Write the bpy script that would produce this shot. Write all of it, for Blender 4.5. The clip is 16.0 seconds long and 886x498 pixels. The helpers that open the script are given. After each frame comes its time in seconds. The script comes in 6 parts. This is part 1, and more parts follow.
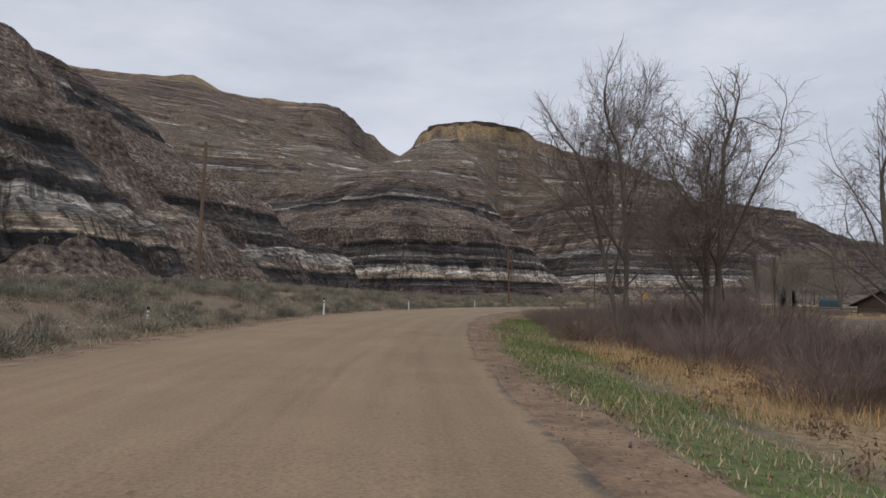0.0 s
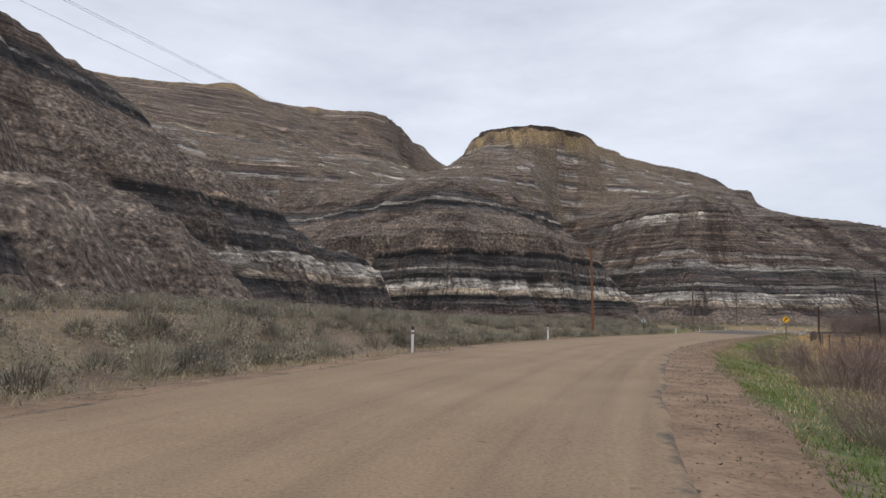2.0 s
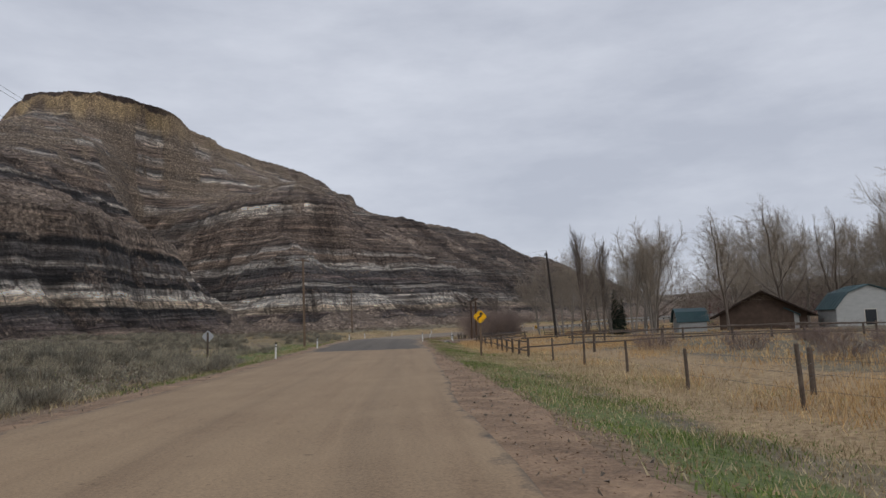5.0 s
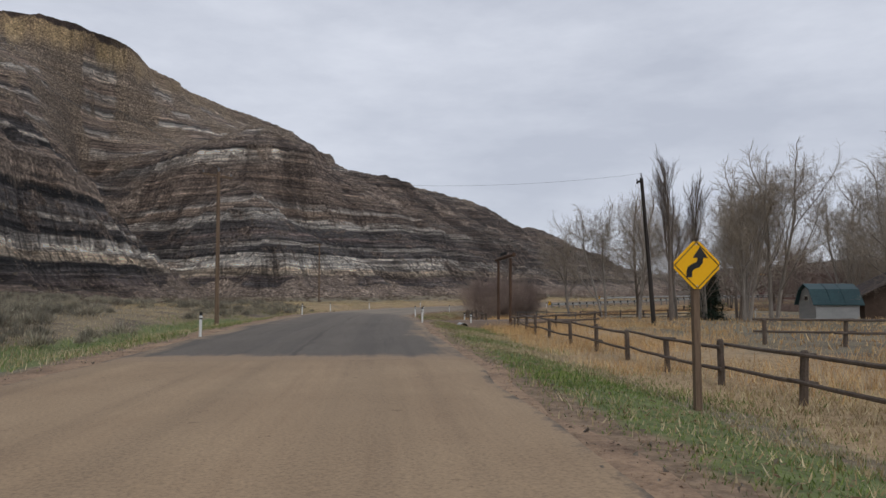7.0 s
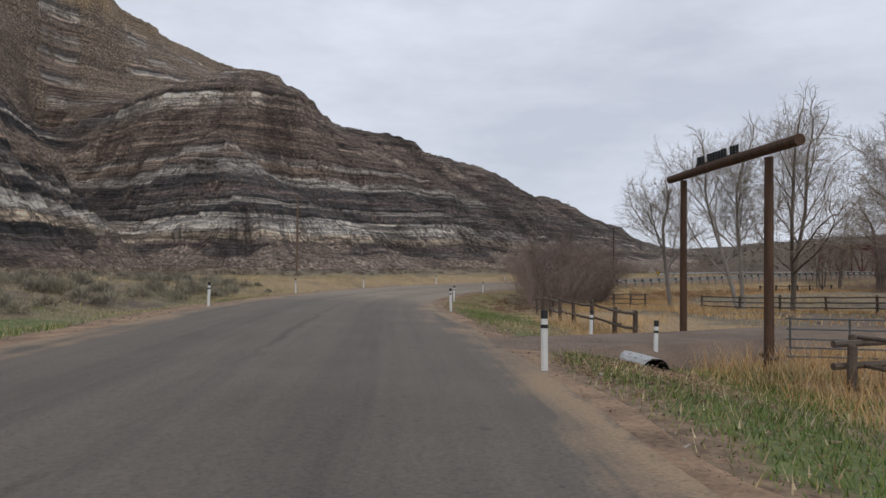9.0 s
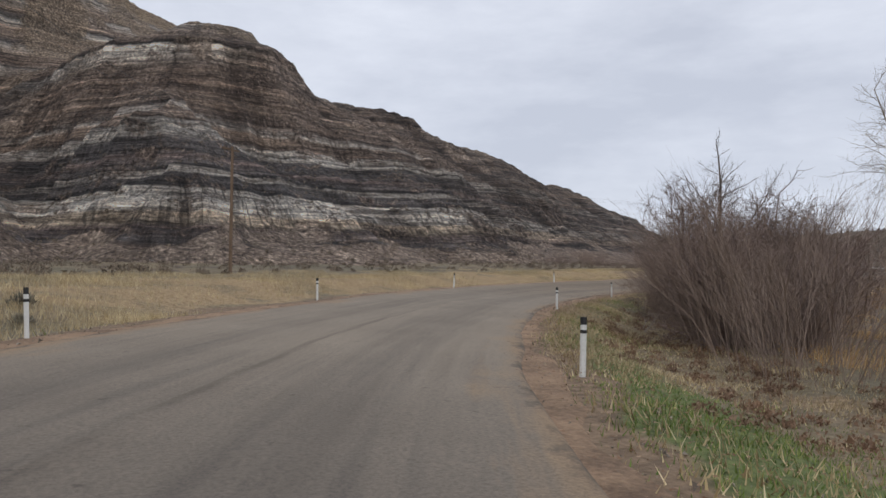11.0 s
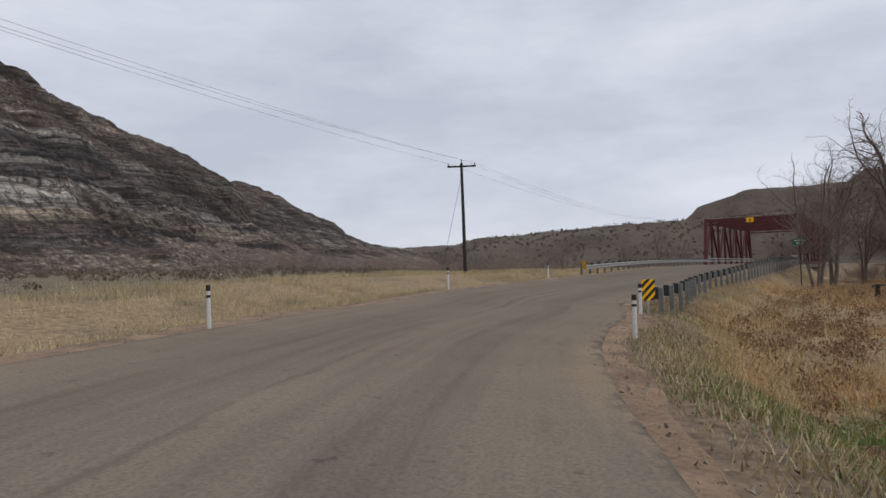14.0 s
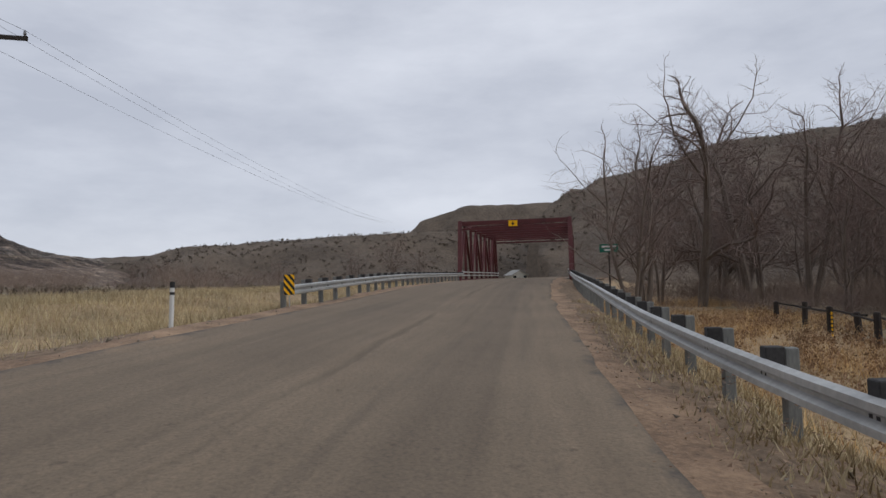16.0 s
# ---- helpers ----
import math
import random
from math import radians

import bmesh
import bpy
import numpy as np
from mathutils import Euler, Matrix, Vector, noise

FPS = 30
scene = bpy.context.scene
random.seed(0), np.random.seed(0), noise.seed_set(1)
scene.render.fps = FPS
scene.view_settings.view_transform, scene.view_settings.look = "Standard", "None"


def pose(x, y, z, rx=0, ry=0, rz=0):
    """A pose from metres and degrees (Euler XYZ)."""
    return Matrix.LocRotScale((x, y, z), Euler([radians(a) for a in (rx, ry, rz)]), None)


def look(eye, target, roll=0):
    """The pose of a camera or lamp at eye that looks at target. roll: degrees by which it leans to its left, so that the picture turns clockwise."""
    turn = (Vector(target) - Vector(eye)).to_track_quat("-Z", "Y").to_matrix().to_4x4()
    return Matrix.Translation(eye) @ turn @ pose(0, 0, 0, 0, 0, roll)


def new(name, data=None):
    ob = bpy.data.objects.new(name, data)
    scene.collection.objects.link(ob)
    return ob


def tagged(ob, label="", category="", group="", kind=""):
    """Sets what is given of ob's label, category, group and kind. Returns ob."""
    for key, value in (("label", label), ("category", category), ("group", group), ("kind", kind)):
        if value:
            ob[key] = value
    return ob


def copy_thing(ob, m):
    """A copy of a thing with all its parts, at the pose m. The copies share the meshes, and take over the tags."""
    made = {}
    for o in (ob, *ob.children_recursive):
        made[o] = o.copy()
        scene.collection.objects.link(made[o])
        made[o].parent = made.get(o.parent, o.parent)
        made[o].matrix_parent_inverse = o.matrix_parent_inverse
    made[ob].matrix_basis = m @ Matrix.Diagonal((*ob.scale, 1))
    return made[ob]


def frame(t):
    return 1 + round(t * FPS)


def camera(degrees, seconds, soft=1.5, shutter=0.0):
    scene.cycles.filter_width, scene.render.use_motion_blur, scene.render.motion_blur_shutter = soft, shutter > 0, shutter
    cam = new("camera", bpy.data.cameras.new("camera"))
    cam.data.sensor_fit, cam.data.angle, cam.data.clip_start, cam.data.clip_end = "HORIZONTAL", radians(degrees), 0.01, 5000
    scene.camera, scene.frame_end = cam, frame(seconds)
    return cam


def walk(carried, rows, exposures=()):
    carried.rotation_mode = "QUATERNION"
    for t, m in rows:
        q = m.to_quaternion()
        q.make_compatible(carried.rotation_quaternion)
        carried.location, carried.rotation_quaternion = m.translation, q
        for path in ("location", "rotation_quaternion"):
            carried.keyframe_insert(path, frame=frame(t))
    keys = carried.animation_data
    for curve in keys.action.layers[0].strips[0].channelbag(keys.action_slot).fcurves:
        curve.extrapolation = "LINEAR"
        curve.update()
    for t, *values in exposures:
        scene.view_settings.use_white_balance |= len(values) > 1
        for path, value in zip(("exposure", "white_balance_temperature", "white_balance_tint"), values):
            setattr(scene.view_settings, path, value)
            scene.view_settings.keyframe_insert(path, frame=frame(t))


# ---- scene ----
cam = camera(66.44, 16.0)

PATH = [  # seconds, eye, target, roll
    (0, (0.00, -0.00, 1.50), (0.000, 1.995, 1.636), 1.30),
    (0.5, (-0.48, 8.24, 1.54), (-0.478, 10.237, 1.689), 1.08),
    (1, (-0.58, 16.48, 1.58), (-0.598, 18.469, 1.745), 1.39),
    (1.5, (-0.28, 24.67, 1.63), (-0.436, 26.653, 1.812), 1.74),
    (2, (0.32, 32.83, 1.70), (0.160, 34.813, 1.889), 1.60),
    (2.5, (1.41, 41.02, 1.78), (1.254, 43.004, 1.978), 1.34),
    (3, (3.14, 49.31, 1.81), (3.080, 51.303, 2.012), 0.43),
    (3.5, (5.19, 57.73, 1.80), (5.402, 59.709, 2.007), -0.86),
    (4, (7.58, 66.03, 1.80), (8.193, 67.924, 2.010), -2.11),
    (4.5, (10.37, 74.08, 1.76), (11.220, 75.877, 1.979), -2.85),
    (4.7, (11.51, 77.27, 1.74), (12.414, 79.040, 1.960), -2.85),
    (6.8, (24.97, 108.70, 1.57), (25.964, 110.432, 1.731), -0.02),
    (7, (26.30, 111.62, 1.56), (27.288, 113.352, 1.699), 0.08),
    (7.5, (29.72, 118.91, 1.54), (30.705, 120.642, 1.676), 0.23),
    (8, (32.96, 126.14, 1.51), (33.949, 127.880, 1.641), 0.37),
    (8.5, (36.20, 133.28, 1.51), (37.189, 135.018, 1.575), 0.32),
    (9, (39.43, 140.45, 1.50), (40.419, 142.186, 1.561), 0.63),
    (9.5, (42.78, 147.50, 1.51), (43.765, 149.241, 1.568), 0.87),
    (9.7, (44.14, 150.34, 1.50), (45.119, 152.082, 1.554), 0.56),
    (11.8, (60.34, 180.06, 1.17), (61.378, 181.765, 1.209), 1.35),
    (12, (62.10, 182.65, 1.12), (63.189, 184.330, 1.157), 1.47),
    (12.5, (66.92, 188.85, 1.04), (68.126, 190.446, 1.073), 1.31),
    (13, (72.15, 194.62, 1.02), (73.489, 196.113, 1.066), -0.03),
    (13.5, (77.55, 199.69, 0.97), (79.025, 201.041, 1.018), -0.93),
    (14, (83.32, 204.11, 1.00), (84.970, 205.237, 1.071), -1.52),
    (14.5, (89.64, 207.83, 1.04), (91.380, 208.808, 1.119), -1.87),
    (15, (96.35, 210.86, 1.11), (98.184, 211.656, 1.186), -2.27),
    (15.5, (103.24, 212.73, 1.22), (105.136, 213.350, 1.302), -2.08),
    (16, (110.24, 214.72, 1.34), (112.201, 215.109, 1.429), -1.51),
]
walk(cam, [(t, look(e, g, r)) for t, e, g, r in PATH],
     exposures=[(t, e, 6350, 10) for t, e in ((0, -0.1), (1.0, 0.0), (1.5, 0.16), (2.0, 0.2), (3.0, 0.24), (3.5, 0.14), (4.0, -0.06), (4.5, -0.17), (7.0, -0.06), (9.0, 0.06), (12.0, 0.12), (13.0, 0.05), (13.5, 0.0), (16.0, -0.08))])

# ---------------------------------------------------------------- light
SUN_UP, SUN_TURN = radians(38), radians(200)
world = bpy.data.worlds.new("overcast_sky")
scene.world = world
world.use_nodes = True
wn, wl = world.node_tree.nodes, world.node_tree.links
wn.clear()
w_out = wn.new("ShaderNodeOutputWorld")
w_bg = wn.new("ShaderNodeBackground")
w_bg.inputs["Strength"].default_value = 1.0
w_sky = wn.new("ShaderNodeTexSky")
w_sky.sky_type, w_sky.sun_disc = "NISHITA", False
w_sky.sun_elevation, w_sky.sun_rotation = SUN_UP, SUN_TURN
w_co = wn.new("ShaderNodeTexCoord")
w_map = wn.new("ShaderNodeMapping")
w_map.inputs["Scale"].default_value = (1.0, 1.0, 3.2)
w_n1 = wn.new("ShaderNodeTexNoise")
w_n1.inputs["Scale"].default_value, w_n1.inputs["Detail"].default_value = 2.4, 8.0
w_n1.inputs["Roughness"].default_value = 0.58
w_ramp = wn.new("ShaderNodeValToRGB")
w_ramp.color_ramp.elements[0].position, w_ramp.color_ramp.elements[0].color = 0.34, (0.552, 0.58, 0.66, 1)
w_ramp.color_ramp.elements[1].position, w_ramp.color_ramp.elements[1].color = 0.68, (0.775, 0.80, 0.872, 1)
w_dim = wn.new("ShaderNodeMixRGB")
w_dim.blend_type, w_dim.inputs[0].default_value = "MULTIPLY", 1.0
w_dim.inputs[2].default_value = (0.08, 0.08, 0.08, 1)
w_mix = wn.new("ShaderNodeMixRGB")
w_mix.inputs[0].default_value = 0.93
wl.new(w_co.outputs["Generated"], w_map.inputs["Vector"])
wl.new(w_map.outputs[0], w_n1.inputs["Vector"])
wl.new(w_n1.outputs[0], w_ramp.inputs[0])
wl.new(w_sky.outputs[0], w_dim.inputs[1])
wl.new(w_dim.outputs[0], w_mix.inputs[1])
wl.new(w_ramp.outputs[0], w_mix.inputs[2])
wl.new(w_mix.outputs[0], w_bg.inputs["Color"])
wl.new(w_bg.outputs[0], w_out.inputs[0])
sun_data = bpy.data.lights.new("sun", "SUN")
sun_data.energy, sun_data.angle, sun_data.color = 0.7, radians(25), (1.0, 0.96, 0.9)
sun = new("sun", sun_data)
sun.rotation_euler = (radians(90) - SUN_UP, 0, radians(180) - SUN_TURN)
sun.location = (0, 0, 300)
scene.view_settings.exposure = 0.0


# ---------------------------------------------------------------- small helpers
def hash2(ix, iy, seed):
    h = (ix.astype(np.int64) * 374761393 + iy.astype(np.int64) * 668265263 + seed * 1442695041) & 0xFFFFFFFF
    h = ((h ^ (h >> 13)) * 1274126177) & 0xFFFFFFFF
    return ((h ^ (h >> 16)) & 0xFFFF) / 65535.0


def vnoise(x, y, seed=0):
    """Smooth value noise, -1 to 1."""
    ix, iy = np.floor(x), np.floor(y)
    fx, fy = x - ix, y - iy
    fx, fy = fx * fx * fx * (fx * (fx * 6 - 15) + 10), fy * fy * fy * (fy * (fy * 6 - 15) + 10)
    a, b = hash2(ix, iy, seed), hash2(ix + 1, iy, seed)
    c, d = hash2(ix, iy + 1, seed), hash2(ix + 1, iy + 1, seed)
    return 2 * (a + (b - a) * fx + (c - a) * fy + (a - b - c + d) * fx * fy) - 1


def fbm(x, y, octaves, seed=0):
    total, amp = 0.0 * x, 1.0
    for k in range(octaves):
        total = total + amp * vnoise(x * 2.0 ** k, y * 2.0 ** k, seed + 17 * k)
        amp *= 0.5
    return total


def line_distance(px, py, line):
    """Distance to a polyline, and the way along it at the nearest place."""
    best, along, run = np.full(px.shape, 1e9), np.zeros(px.shape), 0.0
    for (ax, ay), (bx, by) in zip(line[:-1], line[1:]):
        ux, uy = bx - ax, by - ay
        n = math.hypot(ux, uy)
        t = np.clip(((px - ax) * ux + (py - ay) * uy) / (n * n), 0, 1)
        d = np.hypot(px - ax - t * ux, py - ay - t * uy)
        near = d < best
        best, along = np.where(near, d, best), np.where(near, run + t * n, along)
        run += n
    return best, along


def inside(px, py, ring):
    hit = np.zeros(px.shape, bool)
    for (ax, ay), (bx, by) in zip(ring, ring[1:] + ring[:1]):
        if ay != by:
            hit ^= ((ay > py) != (by > py)) & (px < (bx - ax) * (py - ay) / (by - ay) + ax)
    return hit


def step01(x):
    x = np.clip(x, 0, 1)
    return x * x * (3 - 2 * x)


def mesh_from(name, verts, faces, material=None, smooth=False):
    me = bpy.data.meshes.new(name)
    me.from_pydata([tuple(v) for v in verts], [], [tuple(f) for f in faces])
    if material:
        me.materials.append(material)
    if smooth:
        me.polygons.foreach_set("use_smooth", [True] * len(me.polygons))
    me.update()
    return me


# ---------------------------------------------------------------- materials
def material(name, rough=0.9, metal=0.0):
    m = bpy.data.materials.new(name)
    m.use_nodes = True
    b = m.node_tree.nodes["Principled BSDF"]
    b.inputs["Roughness"].default_value, b.inputs["Metallic"].default_value = rough, metal
    return m, m.node_tree.nodes, m.node_tree.links, b


def ramp_node(nodes, stops):
    r = nodes.new("ShaderNodeValToRGB")
    e = r.color_ramp.elements
    while len(e) < len(stops):
        e.new(0.5)
    for el, (p, c) in zip(e, stops):
        el.position, el.color = p, (*c, 1)
    return r


def noise_node(nodes, links, vector, scale, detail=4.0, rough=0.6):
    n = nodes.new("ShaderNodeTexNoise")
    n.inputs["Scale"].default_value, n.inputs["Detail"].default_value, n.inputs["Roughness"].default_value = scale, detail, rough
    if vector is not None:
        links.new(vector, n.inputs["Vector"])
    return n


def mixed(nodes, links, fac, a, b, mode="MIX"):
    n = nodes.new("ShaderNodeMixRGB")
    n.blend_type = mode
    for slot, v in zip(n.inputs, (fac, a, b)):
        if isinstance(v, (int, float)):
            slot.default_value = v
        elif isinstance(v, tuple):
            slot.default_value = (*v, 1)
        else:
            links.new(v, slot)
    return n.outputs[0]


def maths(nodes, links, op, a, b=0.0, clamp=False):
    n = nodes.new("ShaderNodeMath")
    n.operation, n.use_clamp = op, clamp
    for slot, v in zip(n.inputs, (a, b)):
        if isinstance(v, (int, float)):
            slot.default_value = v
        else:
            links.new(v, slot)
    return n.outputs[0]


def bumped(nodes, links, bsdf, height, strength, distance):
    b = nodes.new("ShaderNodeBump")
    b.inputs["Strength"].default_value, b.inputs["Distance"].default_value = strength, distance
    links.new(height, b.inputs["Height"])
    links.new(b.outputs[0], bsdf.inputs["Normal"])


def two_tone(name, dark, light, scale, rough=0.9, metal=0.0, grain=8.0, bump=0.3, stretch=(1, 1, 1), depth=0.01):
    """A surface that varies between two colours at a coarse and a fine scale."""
    m, n, l, b = material(name, rough, metal)
    co = n.new("ShaderNodeTexCoord")
    mp = n.new("ShaderNodeMapping")
    mp.inputs["Scale"].default_value = stretch
    l.new(co.outputs["Object"], mp.inputs["Vector"])
    big, fine = noise_node(n, l, mp.outputs[0], scale), noise_node(n, l, mp.outputs[0], scale * grain, 5.0, 0.7)
    f = maths(n, l, "ADD", maths(n, l, "MULTIPLY", big.outputs[0], 0.55), maths(n, l, "MULTIPLY", fine.outputs[0], 0.45))
    r = ramp_node(n, [(0.33, dark), (0.67, light)])
    l.new(f, r.inputs[0])
    l.new(r.outputs[0], b.inputs["Base Color"])
    if bump:
        bumped(n, l, b, fine.outputs[0], bump, depth)
    return m


def strata_material():
    """Layered badlands clay: beds by their height, rills by the way along the slope, talus and dry grass where they cover the beds."""
    m, n, l, b = material("badlands_clay", 0.95)

    def value(name):
        at = n.new("ShaderNodeAttribute")
        at.attribute_name = name
        return at.outputs["Fac"]

    def curve(v, *stops):
        r = ramp_node(n, [(p, (c, c, c)) for p, c in stops])
        l.new(v, r.inputs[0])
        return r.outputs[0]

    def op(kind, a, c=0.0, clamp=False):
        return maths(n, l, kind, a, c, clamp)

    def vec(a, c, d):
        v = n.new("ShaderNodeCombineXYZ")
        for slot, k in zip(v.inputs, (a, c, d)):
            if isinstance(k, (int, float)):
                slot.default_value = k
            else:
                l.new(k, slot)
        return v.outputs[0]

    geo = n.new("ShaderNodeNewGeometry")
    pos = geo.outputs["Position"]
    sep = n.new("ShaderNodeSeparateXYZ")
    l.new(pos, sep.inputs[0])
    px, py, pz = sep.outputs["X"], sep.outputs["Y"], sep.outputs["Z"]
    groove, run, cover = value("groove"), value("run"), value("cover")
    broad = noise_node(n, l, pos, 0.03, 3.0)
    mid = noise_node(n, l, pos, 0.22, 5.0, 0.65)
    grit = noise_node(n, l, pos, 1.6, 6.0, 0.72)
    plain = op("SUBTRACT", pz, op("MULTIPLY", px, DIP))
    z = op("ADD", plain, op("MULTIPLY", op("SUBTRACT", broad.outputs[0], 0.5), 1.6))
    z = op("ADD", z, op("MULTIPLY", op("SUBTRACT", mid.outputs[0], 0.5), 0.4))
    z = op("ADD", z, op("MULTIPLY", op("SUBTRACT", grit.outputs[0], 0.5), 0.25))
    z = op("ADD", z, op("MULTIPLY", op("SUBTRACT", groove, 0.3), 0.8))
    brown, umber, grey = (0.262, 0.202, 0.160), (0.168, 0.128, 0.104), (0.40, 0.365, 0.325)
    slate, plum, black = (0.106, 0.096, 0.094), (0.128, 0.098, 0.090), (0.026, 0.023, 0.023)
    pale, cream, ochre = (0.66, 0.615, 0.55), (0.50, 0.415, 0.32), (0.42, 0.285, 0.132)
    west = ramp_node(n, [(k / 48.0, c) for k, c in (
        (0, umber), (2.2, umber), (2.6, plum), (5.0, slate), (5.4, black), (6.0, black), (6.3, cream), (7.6, cream), (7.9, pale), (10.1, pale),
        (10.4, black), (11.2, black), (11.6, slate), (12.6, slate), (13.0, grey), (14.2, slate), (16.2, slate), (16.5, black), (17.5, black), (18.1, brown), (24, brown), (24.6, umber), (31.5, brown), (32.6, slate),
        (35.2, black), (35.6, grey), (36.4, grey), (36.8, slate), (38.6, slate), (39.0, black), (40.2, umber), (44, brown))])
    l.new(op("DIVIDE", z, 48.0, True), west.inputs[0])
    east = ramp_node(n, [(k / 48.0, c) for k, c in (
        (0, umber), (1.8, umber), (2.4, slate), (4.4, plum), (4.8, cream), (6.2, cream), (6.6, pale), (9.6, pale), (9.9, black), (10.6, slate),
        (11.8, slate), (12.0, grey), (12.9, grey), (13.1, black), (13.8, slate), (15.4, plum), (16.2, slate), (18.6, slate), (19.0, grey), (19.4, pale), (21.8, grey), (22.1, umber), (24.5, brown), (25.0, grey),
        (27.2, umber), (30.5, brown), (33.5, umber), (38, brown), (41.0, grey), (43.3, pale), (43.7, black), (45.5, umber))])
    l.new(op("DIVIDE", z, 48.0, True), east.inputs[0])
    crest = op("MULTIPLY", curve(op("DIVIDE", z, 48.0, True), (0.74, 0.0), (0.80, 1.0)), curve(op("DIVIDE", op("SUBTRACT", px, 60.0), 100.0, True), (0.16, 0.0), (0.30, 0.95)))
    east_col = mixed(n, l, crest, east.outputs[0], umber)
    side = curve(op("DIVIDE", op("ADD", px, op("MULTIPLY", py, 0.02)), 100.0, True), (0.44, 0.0), (0.56, 1.0))
    low = mixed(n, l, side, west.outputs[0], east_col)
    high = ramp_node(n, [(k / 140.0, c) for k, c in (
        (0, brown), (48, brown), (50, umber), (55, grey), (56, umber), (60, brown), (63, grey), (64, slate), (66, umber), (70, brown), (72.5, pale), (74, slate), (76, brown), (80, grey), (81, umber), (84, brown), (89, grey), (91, slate), (93, cream), (96, umber), (104, brown), (112, umber), (140, brown))])
    l.new(op("DIVIDE", z, 140.0, True), high.inputs[0])
    col = mixed(n, l, curve(op("DIVIDE", z, 100.0, True), (0.44, 0.0), (0.47, 1.0)), low, high.outputs[0])
    # the colour turns darker brown towards the eastern end
    col = mixed(n, l, curve(op("DIVIDE", px, 300.0, True), (0.33, 0.0), (0.58, 0.8)), col, (0.100, 0.078, 0.064))
    # thin beds; their darkest lines also put ledge shadow into the colour
    beds = noise_node(n, l, vec(op("MULTIPLY", px, 0.012), op("MULTIPLY", py, 0.012), z), 0.62, 6.0, 0.8)
    br = ramp_node(n, [(0.36, (0.42, 0.41, 0.42)), (0.44, (0.68, 0.67, 0.67)), (0.47, (0.98, 0.97, 0.96)), (0.53, (1.04, 1.02, 1.0)), (0.56, (1.55, 1.52, 1.46)), (0.63, (2.1, 2.06, 1.98))])
    l.new(beds.outputs[0], br.inputs[0])
    col = mixed(n, l, 0.95, col, br.outputs[0], "MULTIPLY")
    # undercuts below the ledges: their shade painted as thin dark lines
    under = noise_node(n, l, vec(op("MULTIPLY", px, 0.05), op("MULTIPLY", py, 0.05), op("MULTIPLY", z, 1.1)), 0.9, 5.0, 0.7)
    ur = ramp_node(n, [(0.415, (0.30, 0.28, 0.27)), (0.445, (1, 1, 1)), (0.555, (1, 1, 1)), (0.58, (1.5, 1.47, 1.42))])
    l.new(under.outputs[0], ur.inputs[0])
    col = mixed(n, l, 0.8, col, ur.outputs[0], "MULTIPLY")
    # short broken ledges
    shelf = noise_node(n, l, vec(op("MULTIPLY", px, 0.06), op("MULTIPLY", py, 0.06), op("MULTIPLY", z, 1.3)), 1.0, 6.0, 0.72)
    sr = ramp_node(n, [(0.40, (0.42, 0.41, 0.41)), (0.46, (0.92, 0.91, 0.90)), (0.54, (1.1, 1.09, 1.07)), (0.62, (1.7, 1.67, 1.62))])
    l.new(shelf.outputs[0], sr.inputs[0])
    col = mixed(n, l, 0.75, col, sr.outputs[0], "MULTIPLY")
    # the beds crumble: lengths of each lie under rubble of the ones above
    crumb = noise_node(n, l, vec(op("ADD", op("MULTIPLY", px, 0.55), op("MULTIPLY", z, 0.3)), op("MULTIPLY", py, 0.55), op("MULTIPLY", z, 0.8)), 0.22, 7.0, 0.74)
    rubble = ramp_node(n, [(0.36, (0.055, 0.041, 0.034)), (0.50, (0.155, 0.113, 0.088)), (0.62, (0.31, 0.238, 0.188))])
    l.new(grit.outputs[0], rubble.inputs[0])
    col = mixed(n, l, curve(crumb.outputs[0], (0.535, 0.0), (0.585, 0.85)), col, rubble.outputs[0])
    # rills: colour darker in the grooves, thin dark streaks down the faces
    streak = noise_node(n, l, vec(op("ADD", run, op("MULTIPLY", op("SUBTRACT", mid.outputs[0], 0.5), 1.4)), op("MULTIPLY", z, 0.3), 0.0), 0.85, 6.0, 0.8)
    groove_tone = op("ADD", op("MULTIPLY", op("MULTIPLY", groove, curve(op("DIVIDE", plain, 100.0, True), (0.48, 0.85), (0.66, 0.3))), 1.0), op("MULTIPLY", op("SUBTRACT", streak.outputs[0], 0.5), 1.6))
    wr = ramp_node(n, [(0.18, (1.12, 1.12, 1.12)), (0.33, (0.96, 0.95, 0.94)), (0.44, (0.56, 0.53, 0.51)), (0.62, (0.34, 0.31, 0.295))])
    l.new(groove_tone, wr.inputs[0])
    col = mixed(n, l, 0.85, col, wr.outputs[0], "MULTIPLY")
    # sharp little gullies, a stride or two apart, drawn as dark lines in the colour
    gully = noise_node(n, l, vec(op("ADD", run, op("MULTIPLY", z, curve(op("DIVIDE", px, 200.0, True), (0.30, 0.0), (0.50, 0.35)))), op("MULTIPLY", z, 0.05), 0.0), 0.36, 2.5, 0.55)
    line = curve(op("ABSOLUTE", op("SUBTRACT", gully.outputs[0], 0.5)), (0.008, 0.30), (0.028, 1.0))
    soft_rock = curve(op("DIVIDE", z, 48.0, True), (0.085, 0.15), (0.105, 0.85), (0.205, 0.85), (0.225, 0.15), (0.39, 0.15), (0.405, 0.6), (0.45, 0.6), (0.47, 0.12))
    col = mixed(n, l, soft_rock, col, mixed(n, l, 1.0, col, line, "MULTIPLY"))
